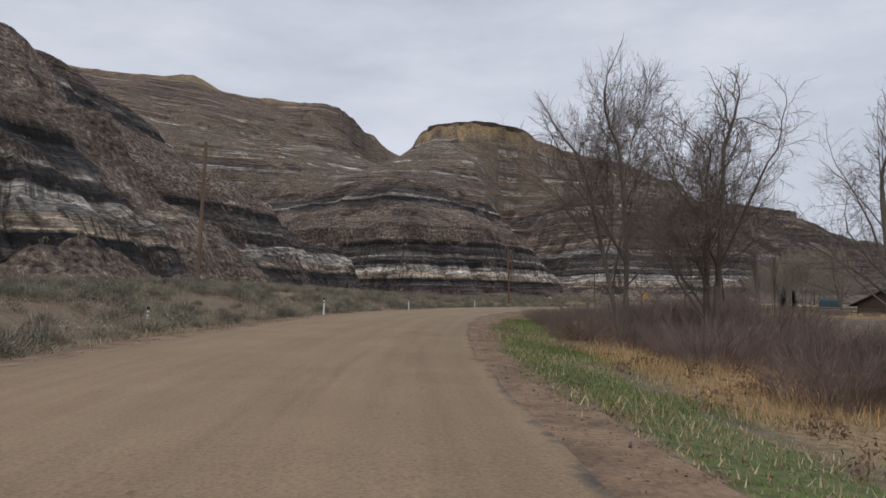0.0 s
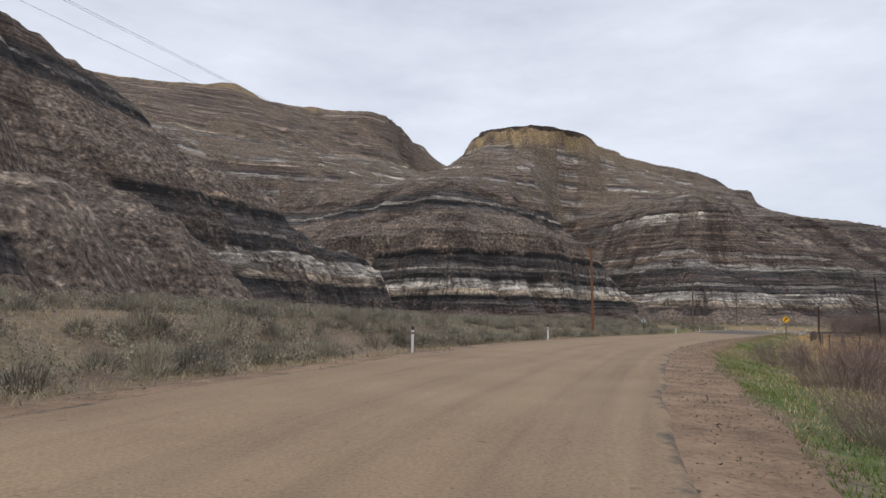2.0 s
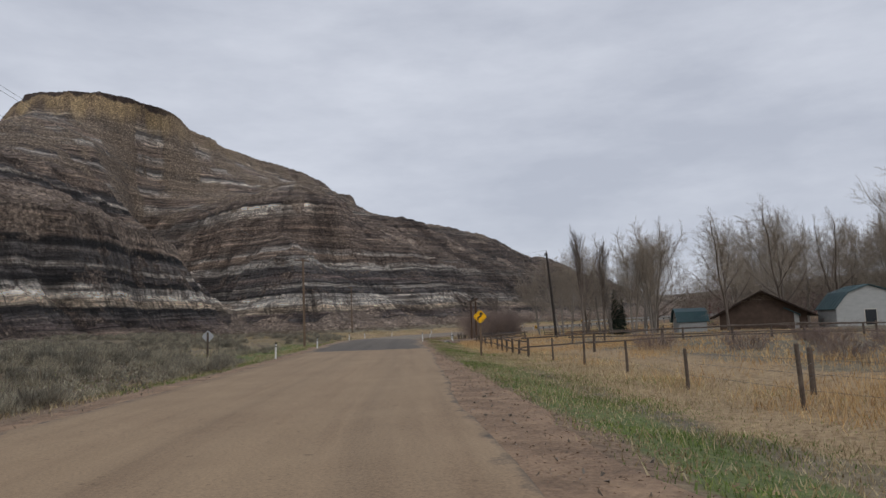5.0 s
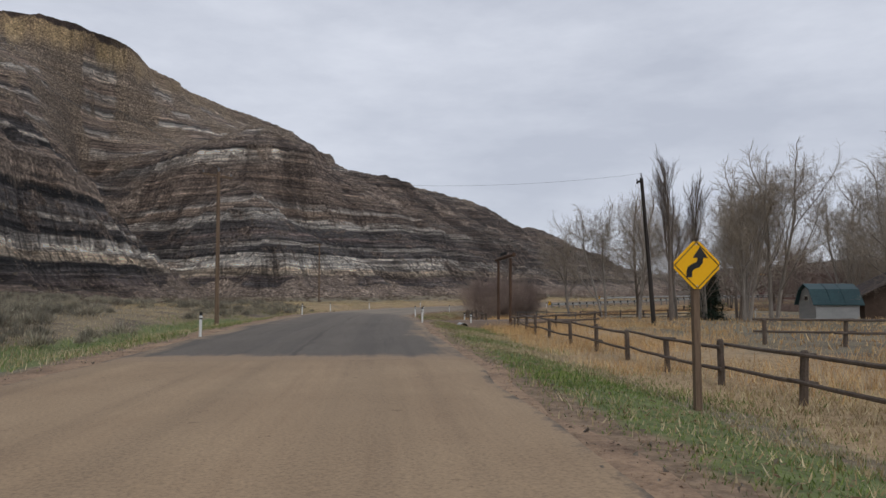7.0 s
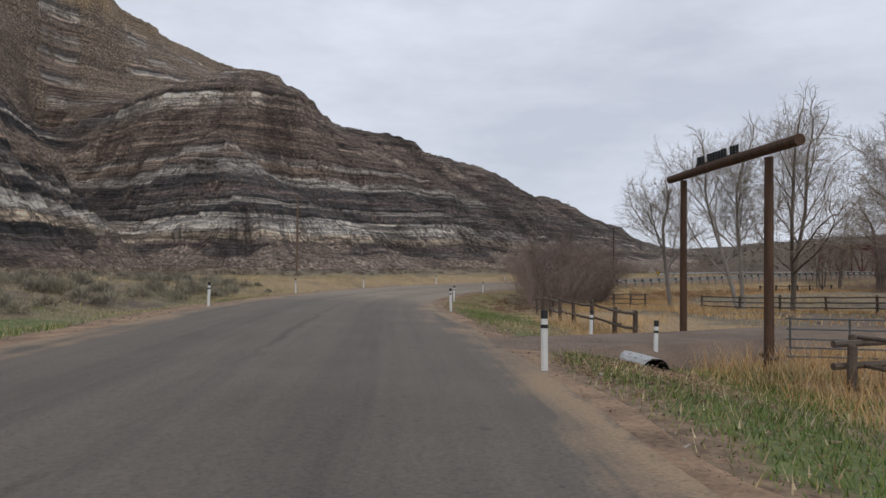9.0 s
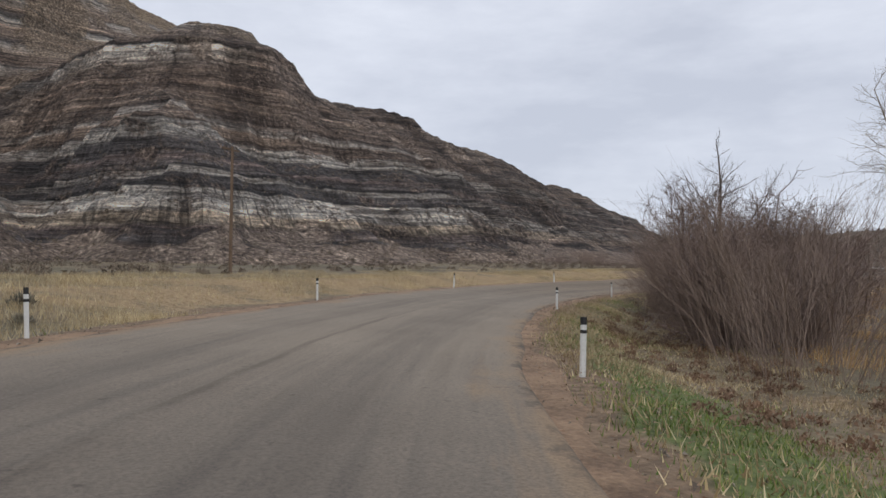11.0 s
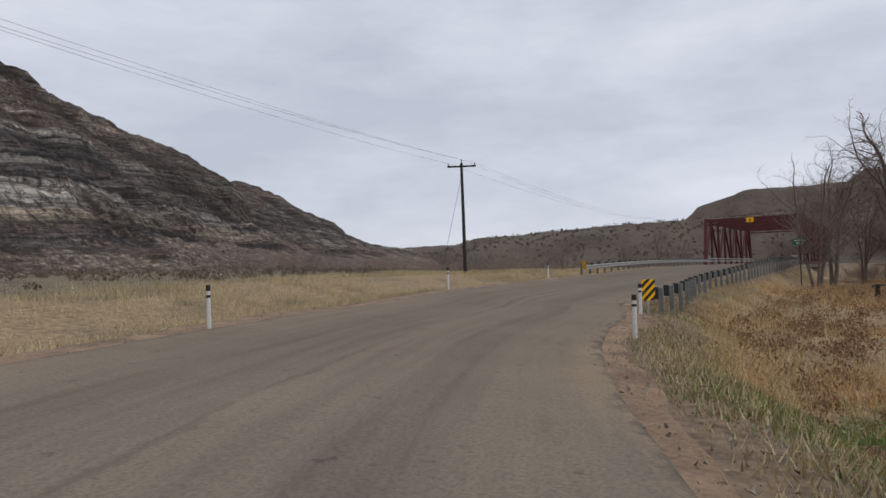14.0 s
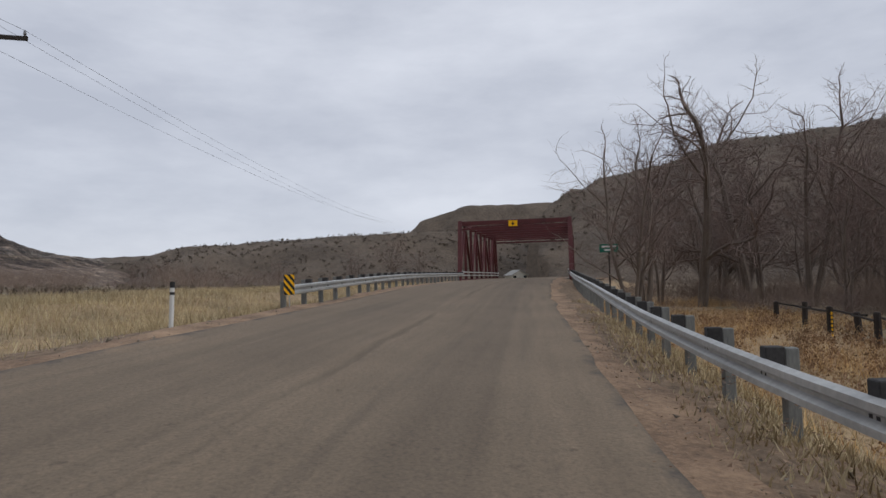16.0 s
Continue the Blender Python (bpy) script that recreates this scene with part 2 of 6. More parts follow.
    # talus and dry grass
    talus = ramp_node(n, [(0.38, (0.10, 0.075, 0.060)), (0.46, (0.235, 0.176, 0.137)), (0.54, (0.315, 0.243, 0.19)), (0.63, (0.52, 0.42, 0.335))])
    l.new(op("ADD", op("MULTIPLY", grit.outputs[0], 0.6), op("MULTIPLY", mid.outputs[0], 0.4)), talus.inputs[0])
    turf = ramp_node(n, [(0.38, (0.075, 0.055, 0.038)), (0.50, (0.165, 0.123, 0.083)), (0.62, (0.27, 0.208, 0.142))])
    l.new(grit.outputs[0], turf.inputs[0])
    loose = mixed(n, l, curve(op("DIVIDE", plain, 100.0, True), (0.36, 0.15), (0.55, 0.75)), talus.outputs[0], turf.outputs[0])
    loose = mixed(n, l, 0.55, loose, sr.outputs[0], "MULTIPLY")
    loose = mixed(n, l, 0.35, loose, wr.outputs[0], "MULTIPLY")
    hides = curve(op("ADD", cover, op("MULTIPLY", op("SUBTRACT", mid.outputs[0], 0.5), 1.1)), (0.32, 0.0), (0.56, 0.9))
    col = mixed(n, l, hides, col, loose)
    # ochre buttresses under the dark cap rock of the butte, and bare ochre patches along its shoulder
    capx = curve(op("DIVIDE", op("ADD", px, 60.0), 200.0, True), (0.18, 0.0), (0.24, 1.0), (0.50, 1.0), (0.58, 0.4), (0.95, 0.0))
    butt = noise_node(n, l, vec(op("MULTIPLY", px, 1.0), op("MULTIPLY", py, 0.4), op("MULTIPLY", pz, 0.06)), 0.16, 3.0, 0.55)
    edge = op("ADD", plain, op("MULTIPLY", op("SUBTRACT", butt.outputs[0], 0.5), 17.0))
    zone = op("MULTIPLY", capx, curve(op("DIVIDE", edge, 120.0, True), (0.765, 0.0), (0.815, 1.0)))
    tone = ramp_node(n, [(0.38, (0.19, 0.132, 0.08)), (0.46, (0.36, 0.255, 0.145)), (0.53, (0.46, 0.33, 0.175)), (0.66, (0.58, 0.44, 0.265))])
    l.new(op("ADD", op("MULTIPLY", grit.outputs[0], 0.5), op("MULTIPLY", butt.outputs[0], 0.5)), tone.inputs[0])
    col = mixed(n, l, zone, col, tone.outputs[0])
    rock = op("MULTIPLY", capx, curve(op("DIVIDE", op("ADD", plain, op("MULTIPLY", op("SUBTRACT", butt.outputs[0], 0.5), 11.0)), 120.0, True), (0.852, 0.0), (0.858, 1.0)))
    col = mixed(n, l, rock, col, (0.075, 0.050, 0.038))
    # knobs of bare ochre clay on the western ridge
    knob = op("MULTIPLY", curve(op("DIVIDE", op("ADD", plain, op("MULTIPLY", op("SUBTRACT", butt.outputs[0], 0.5), 14.0)), 160.0, True), (0.81, 0.0), (0.835, 1.0)), curve(op("DIVIDE", op("SUBTRACT", 0.0, px), 300.0, True), (0.30, 0.0), (0.36, 0.8)))
    col = mixed(n, l, knob, col, tone.outputs[0])
    # grain
    gr = ramp_node(n, [(0.36, (0.30, 0.29, 0.29)), (0.46, (1.05, 1.05, 1.05)), (0.54, (1.25, 1.25, 1.25)), (0.64, (2.2, 2.16, 2.1))])
    l.new(grit.outputs[0], gr.inputs[0])
    col = mixed(n, l, 0.8, col, gr.outputs[0], "MULTIPLY")
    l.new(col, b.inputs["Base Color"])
    bare = op("SUBTRACT", 1.0, op("MULTIPLY", hides, 0.7))
    h = op("ADD", op("MULTIPLY", grit.outputs[0], 0.5), op("MULTIPLY", bare, op("ADD", op("MULTIPLY", shelf.outputs[0], 1.0), op("ADD", op("MULTIPLY", beds.outputs[0], 0.9), op("MULTIPLY", under.outputs[0], 1.3)))))
    bumped(n, l, b, op("SUBTRACT", op("ADD", h, op("MULTIPLY", crumb.outputs[0], 1.2)), op("SUBTRACT", op("MULTIPLY", streak.outputs[0], 0.9), op("MULTIPLY", line, 0.25))), 1.0, 1.5)
    return m


DIP = 0.02  # how far the beds rise to the east, metres a metre
M_clay = strata_material()


def ground_material():
    """Valley floor: dry grass, sage green and bare soil in patches."""
    m, n, l, b = material("valley_soil_and_grass", 0.95)
    geo = n.new("ShaderNodeNewGeometry")
    big, mid, fine = (noise_node(n, l, geo.outputs["Position"], s, 5.0, 0.65) for s in (0.045, 0.35, 5.0))
    straw = ramp_node(n, [(0.36, (0.15, 0.112, 0.066)), (0.64, (0.29, 0.23, 0.138))])
    l.new(fine.outputs[0], straw.inputs[0])
    sage = ramp_node(n, [(0.36, (0.11, 0.094, 0.058)), (0.64, (0.23, 0.195, 0.125))])
    l.new(fine.outputs[0], sage.inputs[0])
    soil = ramp_node(n, [(0.3, (0.075, 0.055, 0.042)), (0.7, (0.15, 0.115, 0.085))])
    l.new(fine.outputs[0], soil.inputs[0])
    f1 = ramp_node(n, [(0.46, (0, 0, 0)), (0.56, (1, 1, 1))])
    l.new(big.outputs[0], f1.inputs[0])
    f2 = ramp_node(n, [(0.50, (0, 0, 0)), (0.64, (1, 1, 1))])
    l.new(mid.outputs[0], f2.inputs[0])
    col = mixed(n, l, f1.outputs[0], straw.outputs[0], sage.outputs[0])
    col = mixed(n, l, f2.outputs[0], col, soil.outputs[0])
    # what grows by the road: a green strip on the damp verge, rusty dry grass behind it, bare soil next to the gravel
    out = n.new("ShaderNodeAttribute")
    out.attribute_name = "verge"
    rim = n.new("ShaderNodeAttribute")
    rim.attribute_name = "rust"
    grn = ramp_node(n, [(0.36, (0.075, 0.098, 0.028)), (0.64, (0.17, 0.20, 0.062))])
    l.new(fine.outputs[0], grn.inputs[0])
    rust = ramp_node(n, [(0.36, (0.23, 0.152, 0.078)), (0.64, (0.45, 0.325, 0.18))])
    l.new(fine.outputs[0], rust.inputs[0])
    jit = maths(n, l, "MULTIPLY", maths(n, l, "SUBTRACT", mid.outputs[0], 0.5), 1.6)
    gk = ramp_node(n, [(0.35, (0, 0, 0)), (0.6, (1, 1, 1))])
    l.new(maths(n, l, "ADD", out.outputs["Fac"], jit), gk.inputs[0])
    rk = ramp_node(n, [(0.3, (0, 0, 0)), (0.6, (1, 1, 1))])
    l.new(maths(n, l, "ADD", rim.outputs["Fac"], jit), rk.inputs[0])
    col = mixed(n, l, rk.outputs[0], col, rust.outputs[0])
    col = mixed(n, l, gk.outputs[0], col, grn.outputs[0])
    low = n.new("ShaderNodeAttribute")
    low.attribute_name = "brush_soil"
    lk = ramp_node(n, [(0.30, (0, 0, 0)), (0.65, (0.85, 0.85, 0.85))])
    l.new(maths(n, l, "ADD", low.outputs["Fac"], jit), lk.inputs[0])
    col = mixed(n, l, lk.outputs[0], col, mixed(n, l, 1.0, soil.outputs[0], (1.95, 1.78, 1.60), "MULTIPLY"))
    mud = n.new("ShaderNodeAttribute")
    mud.attribute_name = "bare"
    mk = ramp_node(n, [(0.35, (0, 0, 0)), (0.6, (1, 1, 1))])
    l.new(maths(n, l, "ADD", mud.outputs["Fac"], jit), mk.inputs[0])
    dirt = ramp_node(n, [(0.36, (0.13, 0.086, 0.052)), (0.64, (0.30, 0.208, 0.13))])
    l.new(fine.outputs[0], dirt.inputs[0])
    col = mixed(n, l, mk.outputs[0], col, dirt.outputs[0])
    l.new(col, b.inputs["Base Color"])
    bumped(n, l, b, fine.outputs[0], 0.8, 0.08)
    return m


M_ground = ground_material()


def road_material(name, tint_a, tint_b, worn, dust=0.0, lanes=0.9):
    m, n, l, b = material(name, 0.9)
    geo = n.new("ShaderNodeNewGeometry")
    uv = n.new("ShaderNodeUVMap")
    sepuv = n.new("ShaderNodeSeparateXYZ")
    l.new(uv.outputs[0], sepuv.inputs[0])
    mp = n.new("ShaderNodeMapping")
    mp.inputs["Scale"].default_value = (1.1, 0.05, 1)
    l.new(uv.outputs[0], mp.inputs["Vector"])
    streak = noise_node(n, l, mp.outputs[0], 1.6, 5.0, 0.6)
    blot = noise_node(n, l, geo.outputs["Position"], 0.35, 4.0, 0.6)
    grit = noise_node(n, l, geo.outputs["Position"], 22.0, 4.0, 0.8)
    r = ramp_node(n, [(0.32, tint_a), (0.68, tint_b)])
    l.new(maths(n, l, "ADD", maths(n, l, "MULTIPLY", streak.outputs[0], 0.6), maths(n, l, "MULTIPLY", blot.outputs[0], 0.4)), r.inputs[0])
    g = ramp_node(n, [(0.25, (0.45, 0.45, 0.46)), (0.5, (1, 1, 1)), (0.75, (1.45, 1.42, 1.38))])
    l.new(grit.outputs[0], g.inputs[0])
    col = mixed(n, l, 0.8, r.outputs[0], g.outputs[0], "MULTIPLY")
    wear = ramp_node(n, [(0.52, (1, 1, 1)), (0.66, worn)])
    l.new(streak.outputs[0], wear.inputs[0])
    col = mixed(n, l, 1.0, col, wear.outputs[0], "MULTIPLY")
    lane_map = n.new("ShaderNodeMapping")
    lane_map.inputs["Scale"].default_value = (0.62, 0.004, 1)
    l.new(uv.outputs[0], lane_map.inputs["Vector"])
    lane = noise_node(n, l, lane_map.outputs[0], 1.0, 3.0, 0.6)
    tracks = ramp_node(n, [(0.40, (0.74, 0.74, 0.75)), (0.47, (0.95, 0.95, 0.95)), (0.56, (1.08, 1.07, 1.06))])
    l.new(lane.outputs[0], tracks.inputs[0])
    col = mixed(n, l, lanes, col, tracks.outputs[0], "MULTIPLY")
    if dust:
        # a dark broken seam near the middle
        seam = maths(n, l, "ABSOLUTE", maths(n, l, "ADD", sepuv.outputs["X"], maths(n, l, "MULTIPLY", maths(n, l, "SUBTRACT", blot.outputs[0], 0.44), 0.7)))
        line = ramp_node(n, [(0.03, (0.70, 0.69, 0.68)), (0.16, (1, 1, 1))])
        l.new(maths(n, l, "ADD", seam, maths(n, l, "MULTIPLY", maths(n, l, "SUBTRACT", streak.outputs[0], 0.46), 0.9, True)), line.inputs[0])
        col = mixed(n, l, 1.0, col, line.outputs[0], "MULTIPLY")
        # stretches sealed at different times
        age = ramp_node(n, [(0.0, (0.45, 0.465, 0.50)), (0.32, (0.60, 0.61, 0.64)), (0.40, (1, 1, 1)), (0.56, (0.95, 0.95, 0.95)), (0.70, (0.80, 0.745, 0.67)), (1.0, (0.66, 0.595, 0.515))])
        l.new(maths(n, l, "DIVIDE", maths(n, l, "SUBTRACT", sepuv.outputs["Y"], dust), 155.0, True), age.inputs[0])
        col = mixed(n, l, 1.0, col, age.outputs[0], "MULTIPLY")
        # brown dust dragged on from the unsealed stretch and along the edges
        fade = maths(n, l, "MULTIPLY", maths(n, l, "SUBTRACT", 1.0, maths(n, l, "DIVIDE", maths(n, l, "SUBTRACT", sepuv.outputs["Y"], dust), 2.8), True), 1.6)
        edge = maths(n, l, "MULTIPLY", maths(n, l, "SUBTRACT", maths(n, l, "ABSOLUTE", sepuv.outputs["X"]), 3.0), 0.55, True)
        amount = maths(n, l, "ADD", maths(n, l, "MULTIPLY", maths(n, l, "MAXIMUM", fade, edge), 0.95), maths(n, l, "MULTIPLY", maths(n, l, "SUBTRACT", maths(n, l, "ADD", streak.outputs[0], blot.outputs[0]), 1.0), 1.5))
        veil = ramp_node(n, [(0.40, (0, 0, 0)), (0.80, (0.85, 0.85, 0.85)), (1.0, (1, 1, 1))])
        l.new(amount, veil.inputs[0])
        col = mixed(n, l, veil.outputs[0], col, mixed(n, l, 0.8, (0.305, 0.214, 0.131), g.outputs[0], "MULTIPLY"))
    # the broken bituminous rim
    rim = n.new("ShaderNodeAttribute")
    rim.attribute_name = "rim"
    crack = noise_node(n, l, geo.outputs["Position"], 1.3, 5.0, 0.7)
    lip = ramp_node(n, [(0.10, (0.9, 0.9, 0.9)), (0.34, (0, 0, 0))])
    l.new(maths(n, l, "ADD", rim.outputs["Fac"], maths(n, l, "MULTIPLY", maths(n, l, "SUBTRACT", crack.outputs[0], 0.44), 1.3)), lip.inputs[0])
    col = mixed(n, l, lip.outputs[0], col, mixed(n, l, 0.8, (0.088, 0.072, 0.058), g.outputs[0], "MULTIPLY"))
    # fine cracks and small tar spots
    spot = noise_node(n, l, geo.outputs["Position"], 3.4, 3.0, 0.6)
    sr = ramp_node(n, [(0.27, (0.60, 0.58, 0.57)), (0.33, (1, 1, 1)), (0.70, (1, 1, 1)), (0.78, (1.22, 1.2, 1.17))])
    l.new(spot.outputs[0], sr.inputs[0])
    col = mixed(n, l, 0.8, col, sr.outputs[0], "MULTIPLY")
    l.new(col, b.inputs["Base Color"])
    bumped(n, l, b, grit.outputs[0], 0.6, 0.01)
    return m


M_road_dusty = road_material("dusty_chipseal", (0.255, 0.170, 0.098), (0.40, 0.285, 0.170), (0.86, 0.845, 0.83), lanes=0.45)
M_road_grey = road_material("worn_asphalt", (0.212, 0.172, 0.128), (0.325, 0.268, 0.202), (0.74, 0.74, 0.75), 284.2, lanes=0.6)
M_gravel = two_tone("red_brown_gravel", (0.105, 0.062, 0.037), (0.46, 0.305, 0.185), 1.1, grain=11, bump=0.9, depth=0.04)
M_white = two_tone("white_plastic", (0.62, 0.62, 0.6), (0.8, 0.8, 0.77), 3.0, rough=0.5, bump=0.05)
M_black = two_tone("black_reflector_band", (0.012, 0.012, 0.013), (0.03, 0.03, 0.032), 5.0, rough=0.6, bump=0)
M_pole = two_tone("weathered_pole_wood", (0.10, 0.065, 0.042), (0.24, 0.165, 0.11), 1.2, stretch=(6, 6, 0.5), bump=0.5)
M_pole_dark = two_tone("creosoted_pole_wood", (0.018, 0.014, 0.012), (0.05, 0.04, 0.034), 1.2, stretch=(6, 6, 0.5), bump=0.5)
M_pole_red = two_tone("red_treated_pole_wood", (0.13, 0.06, 0.028), (0.27, 0.13, 0.062), 1.2, stretch=(6, 6, 0.5), bump=0.5)

# ---------------------------------------------------------------- the lie of the land
# centre line and half width of the road: x, y, z, half
ROAD = [
    (-6, -150, -0.2, 4.7), (-4.6, -80, -0.1, 4.7), (-3.4, -30, -0.03, 4.7), (-2.9, -0.2, -0.03, 4.7), (-3.5, 16.5, 0.05, 4.52), (-2.7, 33.1, 0.17, 4.34),
    (-1.6, 41.5, 0.25, 4.25), (0.3, 50, 0.28, 4.2), (2.5, 58.5, 0.27, 4.16), (5, 66.9, 0.27, 4.11), (9.1, 78.1, 0.21, 4.05), (14.7, 92.1, 0.13, 4.17),
    (20.2, 103.9, 0.06, 4.27), (24.3, 112.6, 0.03, 4.35), (30.9, 127.1, -0.02, 4.6), (37.2, 141.5, -0.03, 4.85), (42.0, 151.4, -0.03, 4.95), (48.1, 164.5, -0.12, 4.85),
    (53.4, 174.9, -0.24, 4.65), (59.6, 184.4, -0.35, 4.5), (64.6, 190.7, -0.4, 4.45), (70.1, 196.7, -0.39, 4.4), (75.7, 201.9, -0.44, 4.45), (81.7, 206.5, -0.42, 4.45),
    (88.4, 210.3, -0.38, 4.45), (95.5, 213.4, -0.32, 4.3), (102.6, 215.2, -0.21, 4.15), (109.6, 217.1, -0.03, 3.9), (129, 218.7, 0.32, 3.8), (146, 219.9, 0.72, 3.9),
    (164, 220.8, 1.02, 4.2), (184, 221.3, 1.2, 4.6), (217, 221.6, 1.2, 4.6), (260, 219, 0.8, 4.6), (330, 200, 0.4, 4.6), (460, 150, 0.2, 4.6)]


def spline(points, step):
    """A smooth line through the points, with a vertex about every step metres."""
    p = np.array([2 * np.array(points[0]) - points[1], *points, 2 * np.array(points[-1]) - points[-2]], float)
    out = []
    for a, b, c, d in zip(p[:-3], p[1:-2], p[2:-1], p[3:]):
        n = max(2, int(np.hypot(*(c - b)[:2]) / step))
        for t in np.arange(n) / n:
            out.append(0.5 * (2 * b + (c - a) * t + (2 * a - 5 * b + 4 * c - d) * t * t + (3 * b - a - 3 * c + d) * t ** 3))
    return np.array(out + [p[-2]])


SPINE = spline(ROAD, 1.0)
_gap = np.gradient(SPINE[:, :2], axis=0)
_gap /= np.hypot(*_gap.T)[:, None]
SIDE = np.stack([_gap[:, 1], -_gap[:, 0]], 1)  # to the right of the way
RUN = np.r_[0, np.cumsum(np.hypot(*np.diff(SPINE[:, :2], axis=0).T))]


BANK = np.interp(RUN, [300, 350, 395, 425, 440, 478], [0, 0.04, 0.06, 0.08, 0.07, 0])  # how far the road leans to its right


def gravel_width(run):
    """How wide the gravel lies beside the road on its right."""
    return np.interp(run, [0, 178, 196, 245, 278, 330, 470, 600], [0.7, 0.7, 1.5, 1.5, 0.55, 0.55, 0.8, 1.0])


def road_frame(x, y):
    """Signed offset from the road's centre (right is positive) and the index of the nearest place on it, for arrays."""
    x, y = np.atleast_1d(np.asarray(x, float)), np.atleast_1d(np.asarray(y, float))
    best, which = np.full(x.shape, 1e18), np.zeros(x.shape, int)
    for k in range(0, len(SPINE), 3):
        d = (x - SPINE[k, 0]) ** 2 + (y - SPINE[k, 1]) ** 2
        near = d < best
        best, which = np.where(near, d, best), np.where(near, k, which)
    off = (x - SPINE[which, 0]) * SIDE[which, 0] + (y - SPINE[which, 1]) * SIDE[which, 1]
    far = np.sqrt(best)
    return np.where(np.abs(off) < 0.7 * far, np.sign(off + 1e-9) * far, off), which


# contour lines of the badlands, seen from above, west to east; heights in metres before the dip
FOOT = [(-62, -60), (-45, 0), (-33, 36), (-23, 55), (-22, 75), (-27, 92), (-22, 112), (-17, 135), (-13, 158), (-14, 171), (-24, 184), (-14, 184), (-3, 181), (8, 185), (20, 198), (32, 216), (44, 236), (52, 262), (58, 252), (72, 250), (92, 256), (112, 266), (132, 270), (152, 284), (176, 300), (215, 326), (262, 352), (330, 384), (430, 420), (520, 480), (560, 560)]
WHITE = [(-75, -60), (-56, 0), (-42, 38), (-31, 57), (-29, 70), (-38, 91), (-30, 112), (-24, 135), (-20, 163), (-29, 180), (-42, 212), (-27, 197), (-8, 189), (3, 193), (15, 206), (26, 226), (38, 248), (49, 300), (57, 279), (63, 263), (70, 262), (90, 272), (110, 282), (128, 284), (147, 300), (172, 318), (210, 346), (262, 374), (325, 414), (398, 463), (444, 493), (470, 560)]
BAND = [(-90, -60), (-70, 0), (-56, 40), (-45, 60), (-43, 75), (-56, 95), (-45, 116), (-42, 142), (-46, 168), (-60, 190), (-66, 240), (-40, 207), (-18, 198), (-4, 198), (8, 205), (18, 222), (28, 245), (43, 336), (58, 296), (65, 275), (76, 288), (91, 303), (110, 305), (137, 307), (150, 331), (185, 341), (218, 372), (256, 402), (301, 423), (345, 451), (367, 483), (390, 560)]
ARCH = [(-140, -60), (-122, 10), (-104, 50), (-84, 76), (-73, 99), (-71, 124), (-80, 148), (-90, 174), (-110, 205), (-104, 300), (-60, 296), (-38, 266), (-21, 252), (-3, 258), (13, 278), (22, 300), (34, 388), (50, 354), (61, 322), (74, 312), (96, 313), (107, 340), (129, 362), (166, 378), (200, 418), (236, 428), (265, 453), (284, 539), (300, 700)]
HIGH = [(-220, -60), (-180, 40), (-149, 100), (-137, 150), (-150, 200), (-160, 262), (-128, 318), (-84, 348), (-46, 408), (-27, 356), (14, 356), (40, 408), (98, 421), (133, 455), (176, 488), (218, 546), (245, 700)]
CREST = [(-340, -60), (-280, 100), (-235, 240), (-191, 319), (-152, 368), (-111, 399), (-85, 427), (-66, 447), (-58, 521), (-20, 540), (-17, 447), (-8, 411), (18, 399), (48, 417), (62, 443), (108, 491), (159, 527), (208, 598), (215, 720)]
TOP = [(-430, -60), (-330, 190), (-259, 345), (-187, 394), (-143, 431), (-114, 458), (-73, 465), (-58, 557), (-54, 637), (0, 760), (60, 800)]
LEVELS = ((FOOT, 0.8), (WHITE, 9.4), (BAND, 22.0), (ARCH, 44.5), (HIGH, 72.0), (CREST, 103.0), (TOP, 132.5))



def ground_height(x, y):
    """Valley floor: level with the road's edge, a shallow ditch, then a gentle rise to the foot of the hills."""
    off, k = road_frame(x, y)
    x, y = np.atleast_1d(np.asarray(x, float)), np.atleast_1d(np.asarray(y, float))
    half, z = SPINE[k, 3], SPINE[k, 2]
    out = np.abs(off) - half
    left = off < 0
    z = z - BANK[k] * np.clip(off, -half, half)
    late = step01((RUN[k] - 330) / 60)  # the bank that carries the road up to the bridge
    ditch = np.where(left, 0.30 + 0.5 * step01((RUN[k] - 420) / 40), 0.45 + 0.8 * late + 0.8 * step01((RUN[k] - 420) / 40))
    z = z - 0.10 - ditch * step01((out - 0.8) / 3.5)
    foot = line_distance(x, y, FOOT)[0]
    z = z + np.where(left, 0.30 + 1.7 * np.exp(-foot / 28.0), (0.25 - 0.25 * late) * step01((out - 5) / 8)) * step01((out - 3) / 6)
    wild = step01((out - 1) / 5)
    z = z + wild * (0.10 * fbm(x / 6, y / 6, 3, 5) + 0.25 * vnoise(x / 35, y / 35, 9) * step01((out - 5) / 20))
    river = step01(1 - np.abs(x - 200 - 0.25 * (y - 221)) / 15)  # the bed that the bridge crosses
    return np.where(river > 0, z - 4.5 * river * step01((np.abs(off) + 40 * (np.abs(x - 200) < 14) - 5) / 8), z)


